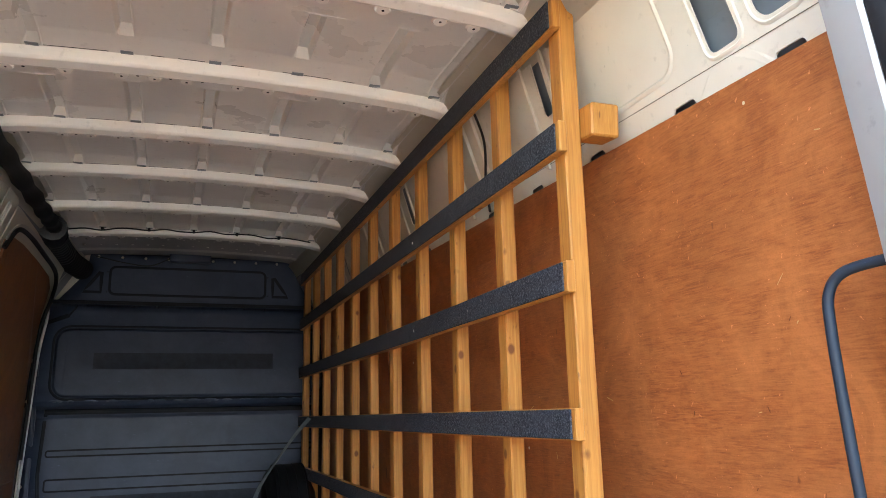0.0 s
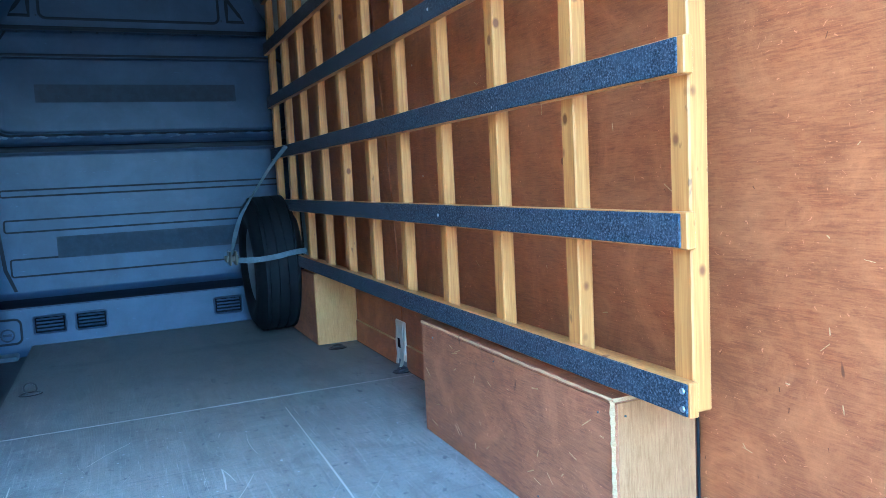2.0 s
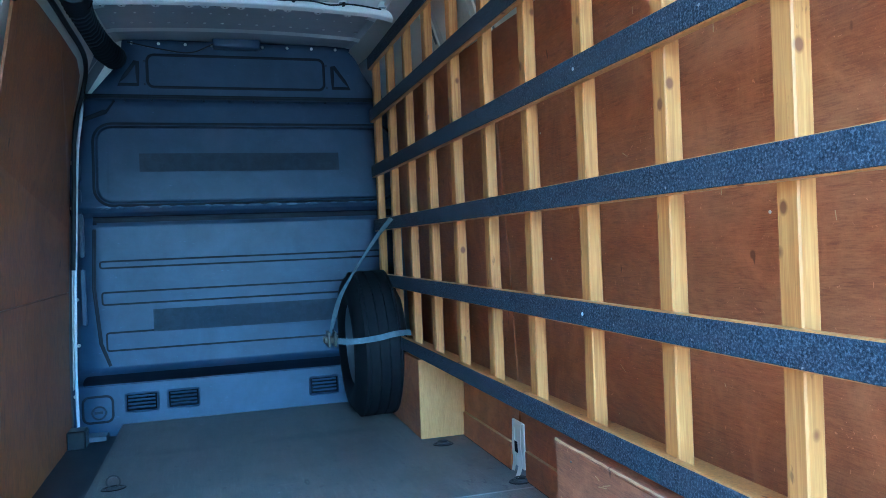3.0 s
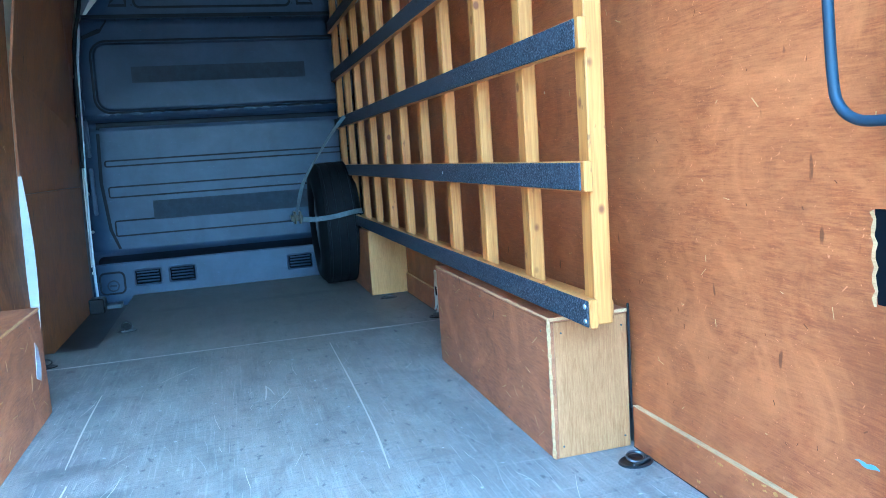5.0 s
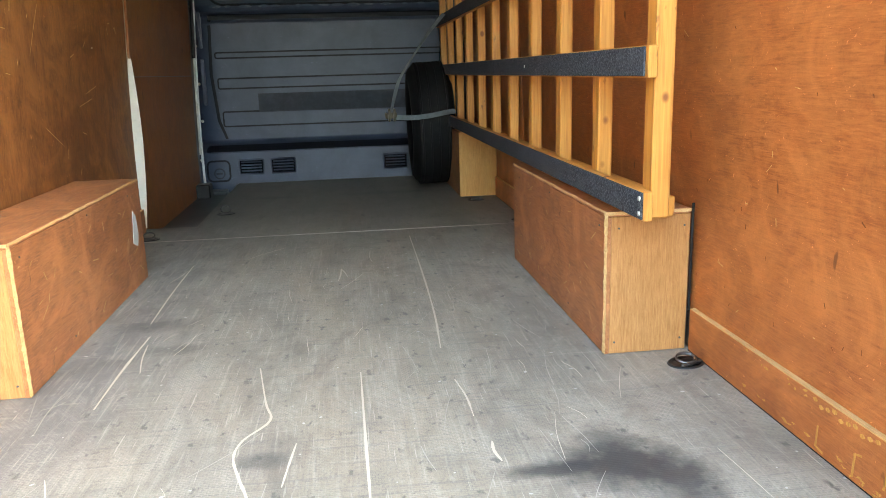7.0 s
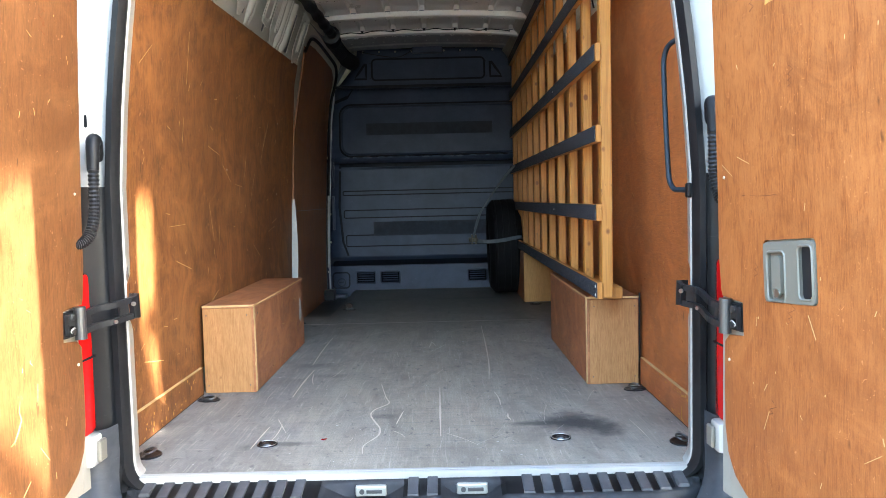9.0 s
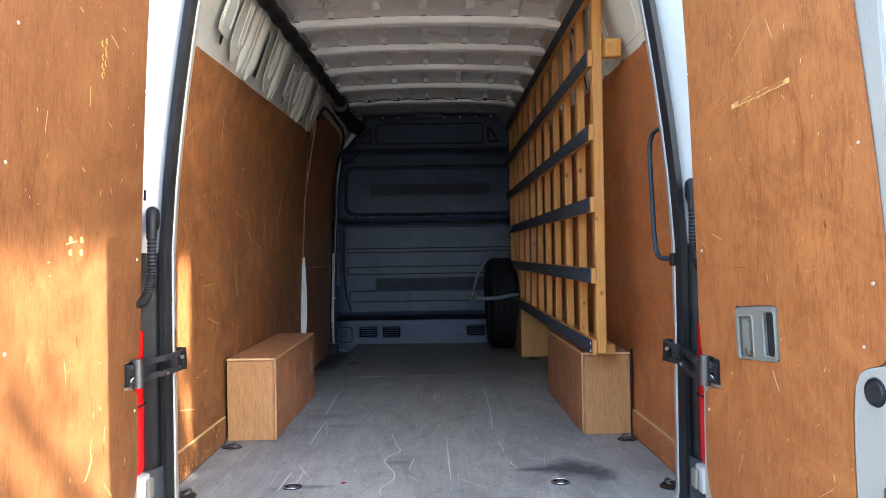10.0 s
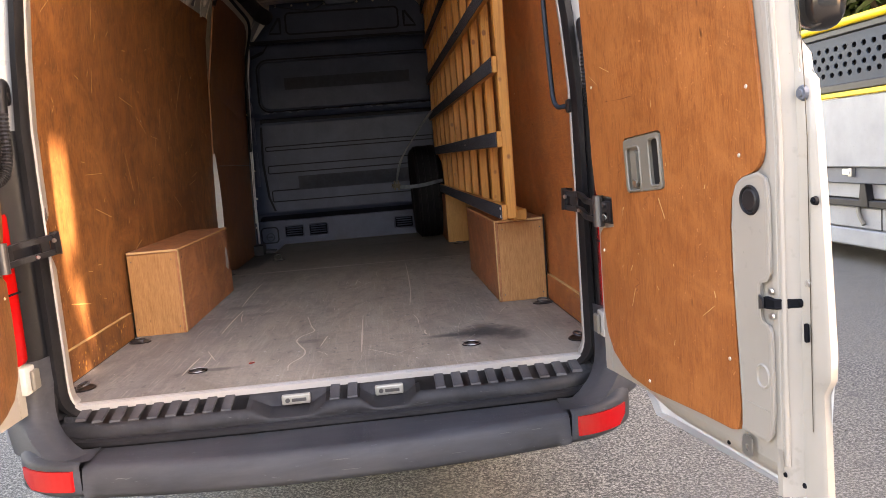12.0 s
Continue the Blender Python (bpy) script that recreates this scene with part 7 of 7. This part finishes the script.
# flatbed recovery truck alongside
truck = thing("recovery_truck", "white flatbed recovery truck with perforated side boards, yellow rails", "truck", (5.4, 4.5, GROUND))
X = 4.5
# Run on rearwards out of view so the truck's shadow covers the ground
Y0, Y1 = -3.5, 8.5
under(part("bed_side", boxed(X, X + 0.06, Y0, Y1, 0.24, 0.88, bevel=0.01), TRUCK_WHITE), truck)
under(part("bed", boxed(X + 0.06, X + 2.2, Y0, Y1, 0.60, 0.70), BOARD), truck)
under(part("bed_side", boxed(X + 2.2, X + 2.26, Y0, Y1, 0.24, 0.88, bevel=0.01), TRUCK_WHITE), truck)
under(part("edge_rail", boxed(X - 0.02, X + 0.08, Y0, Y1, 0.885, 0.93, bevel=0.008), YELLOW, None, "yellow painted edge rail"), truck)
under(part("lower_channel", boxed(X + 0.0, X + 0.08, Y0, Y1, 0.935, 1.01, bevel=0.01), BLACK), truck)
bm = fresh()
hs = []
for r in range(4):
    for k in range(14):
        hs.append([(3.3 + 0.135 * k + (0.067 if r % 2 else 0) + 0.033 * math.cos(a), 1.10 + 0.078 * r + 0.026 * math.sin(a)) for a in [2 * math.pi * q / 12 for q in range(12)]])
sheet(bm, [(3.0, 1.01), (5.6, 1.01), (5.6, 1.44), (3.0, 1.44)], hs, lambda u, v, w: (X + 0.02 + w, u, v), 0.012)
under(part("perforated_board", bm, BOARD, None, "blue-grey perforated side board"), truck)
under(part("plain_board", boxed(X + 0.02, X + 0.032, Y0, 3.0, 1.01, 1.44), BOARD), truck)
under(part("plain_board", boxed(X + 0.02, X + 0.032, 5.6, Y1, 1.01, 1.44), BOARD), truck)
# Black sheet added behind the perforations so the holes read dark
under(part("plain_board", boxed(X + 0.085, X + 0.095, Y0, Y1, 0.95, 1.45), GROOVE), truck)
# Black block under the bed, in place of the shade beneath the truck
under(part("underside", boxed(X + 0.62, X + 2.1, Y0 + 0.2, Y1 - 0.2, -0.65, -0.05), BLACK), truck)
under(part("top_channel", boxed(X, X + 0.07, Y0, Y1, 1.445, 1.51, bevel=0.012), BLACK), truck)
bm = fresh()
tube(bm, [(X + 0.02, Y0, 1.555), (X + 0.02, Y1, 1.555)], 0.038, 14)
under(part("top_rail", bm, YELLOW, None, "yellow tubular top rail", True), truck)
under(part("chassis_rail", boxed(X + 0.05, X + 0.16, Y0, Y1, 0.085, 0.238, bevel=0.01), BLUE_GREY, None, "slate grey chassis rail"), truck)
for y in (3.1, 4.42, 5.7):
    bm = boxed(X + 0.02, X + 0.06, y, y + 0.10, 0.165, 0.225, bevel=0.006)
    box(bm, X + 0.005, X + 0.05, y - 0.06, y - 0.01, 0.150, 0.232, bevel=0.006)
    disc(bm, (X + 0.006, y - 0.035, 0.19), (-1, 0, 0), 0.014, 0.012, 8)
    under(part("clamp", bm, STEEL, None, "steel clamp under the bed"), truck)
for y in (2.6, 4.18, 5.4):
    bm = fresh()
    hexa(bm, [(X + 0.03, y - 0.02, -0.12), (X + 0.10, y - 0.02, -0.12), (X + 0.10, y + 0.12, -0.12), (X + 0.03, y + 0.12, -0.12), (X + 0.03, y + 0.02, 0.09), (X + 0.10, y + 0.02, 0.09), (X + 0.10, y + 0.09, 0.09), (X + 0.03, y + 0.09, 0.09)], 0.004)
    under(part("bracket", bm, BLACK), truck)
under(part("side_panel", boxed(X + 0.10, X + 0.14, Y0, Y1, -0.052, 0.083, bevel=0.006), TRUCK_WHITE), truck)
under(part("side_bar", boxed(X + 0.04, X + 0.11, Y0, Y1, -0.125, -0.060, bevel=0.008), BLACK, None, "black side guard bar"), truck)
under(part("locker", boxed(X + 0.09, X + 0.6, 2.2, 5.9, -0.335, -0.130, bevel=0.015), TRUCK_WHITE, None, "white steel side locker"), truck)
under(part("locker_sill", boxed(X + 0.075, X + 0.6, 2.2, 5.9, -0.50, -0.342, bevel=0.012), TRUCK_WHITE, None, "white lower edge of the locker"), truck)
under(part("locker_seam", boxed(X + 0.086, X + 0.092, 4.05, 4.06, -0.33, -0.135), GROOVE), truck)
bm = fresh()
tube(bm, smooth_path([(X + 0.07, 4.36, -0.13), (X + 0.06, 4.33, -0.20), (X + 0.065, 4.27, -0.29)], 5), 0.02, 8)
under(part("hose", bm, GREY_PLASTIC, None, "short grey hose"), truck)
for y in (-2.2, 0.6, 6.9):
    for x in (X + 0.35, X + 1.95):
        w = part("wheel", fresh(), RUBBER, None)
        bm = fresh()
        lathe(bm, [(0.18, -0.11), (0.34, -0.12), (0.38, -0.09), (0.39, 0.0), (0.38, 0.09), (0.34, 0.12), (0.18, 0.11)], 28, 0, True)
        w.data = mesh_of("wheel", bm, RUBBER)
        w.location = (x, y, GROUND + 0.385)
        under(w, truck)
for x in (X + 0.3, X + 1.9):
    under(part("axle_beam", boxed(x, x + 0.08, Y0 + 0.3, Y1 - 0.3, -0.06, 0.6), BLACK), truck)


# ---- trees ----
def tree(x, y, height, spread, trunk_r, seed, clear, count, label="broad leafy tree beyond the parked truck", under_x=0.0, under_y=0.0, fringe=0.0, limbs=16, cap=99.0, leaf=1.0):
    """clear: height of the crown's underside at the trunk; under_x, under_y: how it rises to the sides."""
    rnd = random.Random(seed)
    t = thing("tree", label, "tree", (x, y, GROUND), "trees")
    bm = fresh()
    lean = Vector((rnd.uniform(-0.3, 0.3), rnd.uniform(-0.3, 0.3), 0))
    trunk = [Vector((0, 0, -0.1)), Vector((0.05, 0.02, height * 0.25)) + lean * 0.2, Vector((0, 0.1, height * 0.5)) + lean * 0.5, Vector((0.1, 0, height * 0.85)) + lean]
    tp = smooth_path(trunk, 5)
    tube(bm, tp, [trunk_r * (1 - 0.8 * i / (len(tp) - 1)) for i in range(len(tp))], 10)
    tips = []
    for k in range(limbs):
        b = tp[int(len(tp) * rnd.uniform(0.35, 0.95))]
        a = rnd.uniform(0, 6.28)
        ln = spread * rnd.uniform(0.6, 1.0)
        e = b + Vector((ln * math.cos(a), ln * math.sin(a), rnd.uniform(0.1, 0.4) * height * 0.5))
        e.z = max(e.z, clear + 0.4)
        m = (b + e) / 2 + Vector((0, 0, 0.3))
        lp = smooth_path([b, m, e], 4)
        tube(bm, lp, [trunk_r * 0.3 * (1 - 0.85 * i / (len(lp) - 1)) for i in range(len(lp))], 6)
        tips += [lp[-1], lp[-3], m]
    part("trunk", bm, BARK, t)
    verts, faces = [], []
    for k in range(count):
        c = rnd.choice(tips)
        p = c + Vector((rnd.gauss(0, 0.55), rnd.gauss(0, 0.55), rnd.gauss(0, 0.42))) * spread * 0.4
        if p.z > cap:
            continue
        low = max(clear - 1.6, clear + under_x * p.x + under_y * p.y)
        if p.z < low and (p.z < low - 2.4 or rnd.random() > fringe):
            continue
        s = leaf * rnd.uniform(0.05, 0.12)
        q = Euler((rnd.uniform(-0.9, 0.9), rnd.uniform(-0.9, 0.9), rnd.uniform(0, 6.28))).to_matrix()
        n = len(verts)
        for a in ((-s, 0, 0), (0, -0.5 * s, 0.02), (s, 0, 0), (0, 0.5 * s, 0.02)):
            verts.append(tuple(p + q @ Vector(a)))
        faces.append((n, n + 1, n + 2, n + 3))
    me = bpy.data.meshes.new("crown")
    me.from_pydata(verts, [], faces)
    me.materials.append(LEAF)
    o = new("crown", me)
    o.parent = t
    tagged(o, "crown of small green leaves")
    return t


tree(8.6, 9.5, 7.5, 2.6, 0.18, 1, 0.9, 26000, leaf=1.5)
tree(11.5, 13.0, 9.0, 3.2, 0.22, 2, 1.0, 26000, leaf=1.8)
tree(10.2, 5.5, 8.0, 2.6, 0.2, 3, 1.2, 26000, leaf=1.5)
tree(-5.2, 8.5, 8.0, 2.8, 0.2, 4, 1.4, 6000, "broad leafy tree beside the yard")
tree(7.4, -2.5, 12.5, 2.5, 0.2, 5, 6.50, 90000, "tall leafy tree behind the van, its crown shading the doors", 0.6, 0.0, 0.004, 34)
# Out of view: added to shade the ground and the bumper's right corner
tree(7.2, -3.0, 4.9, 1.7, 0.10, 6, 0.9, 16000, "small unseen tree added to shade the ground and bumper", cap=4.2)
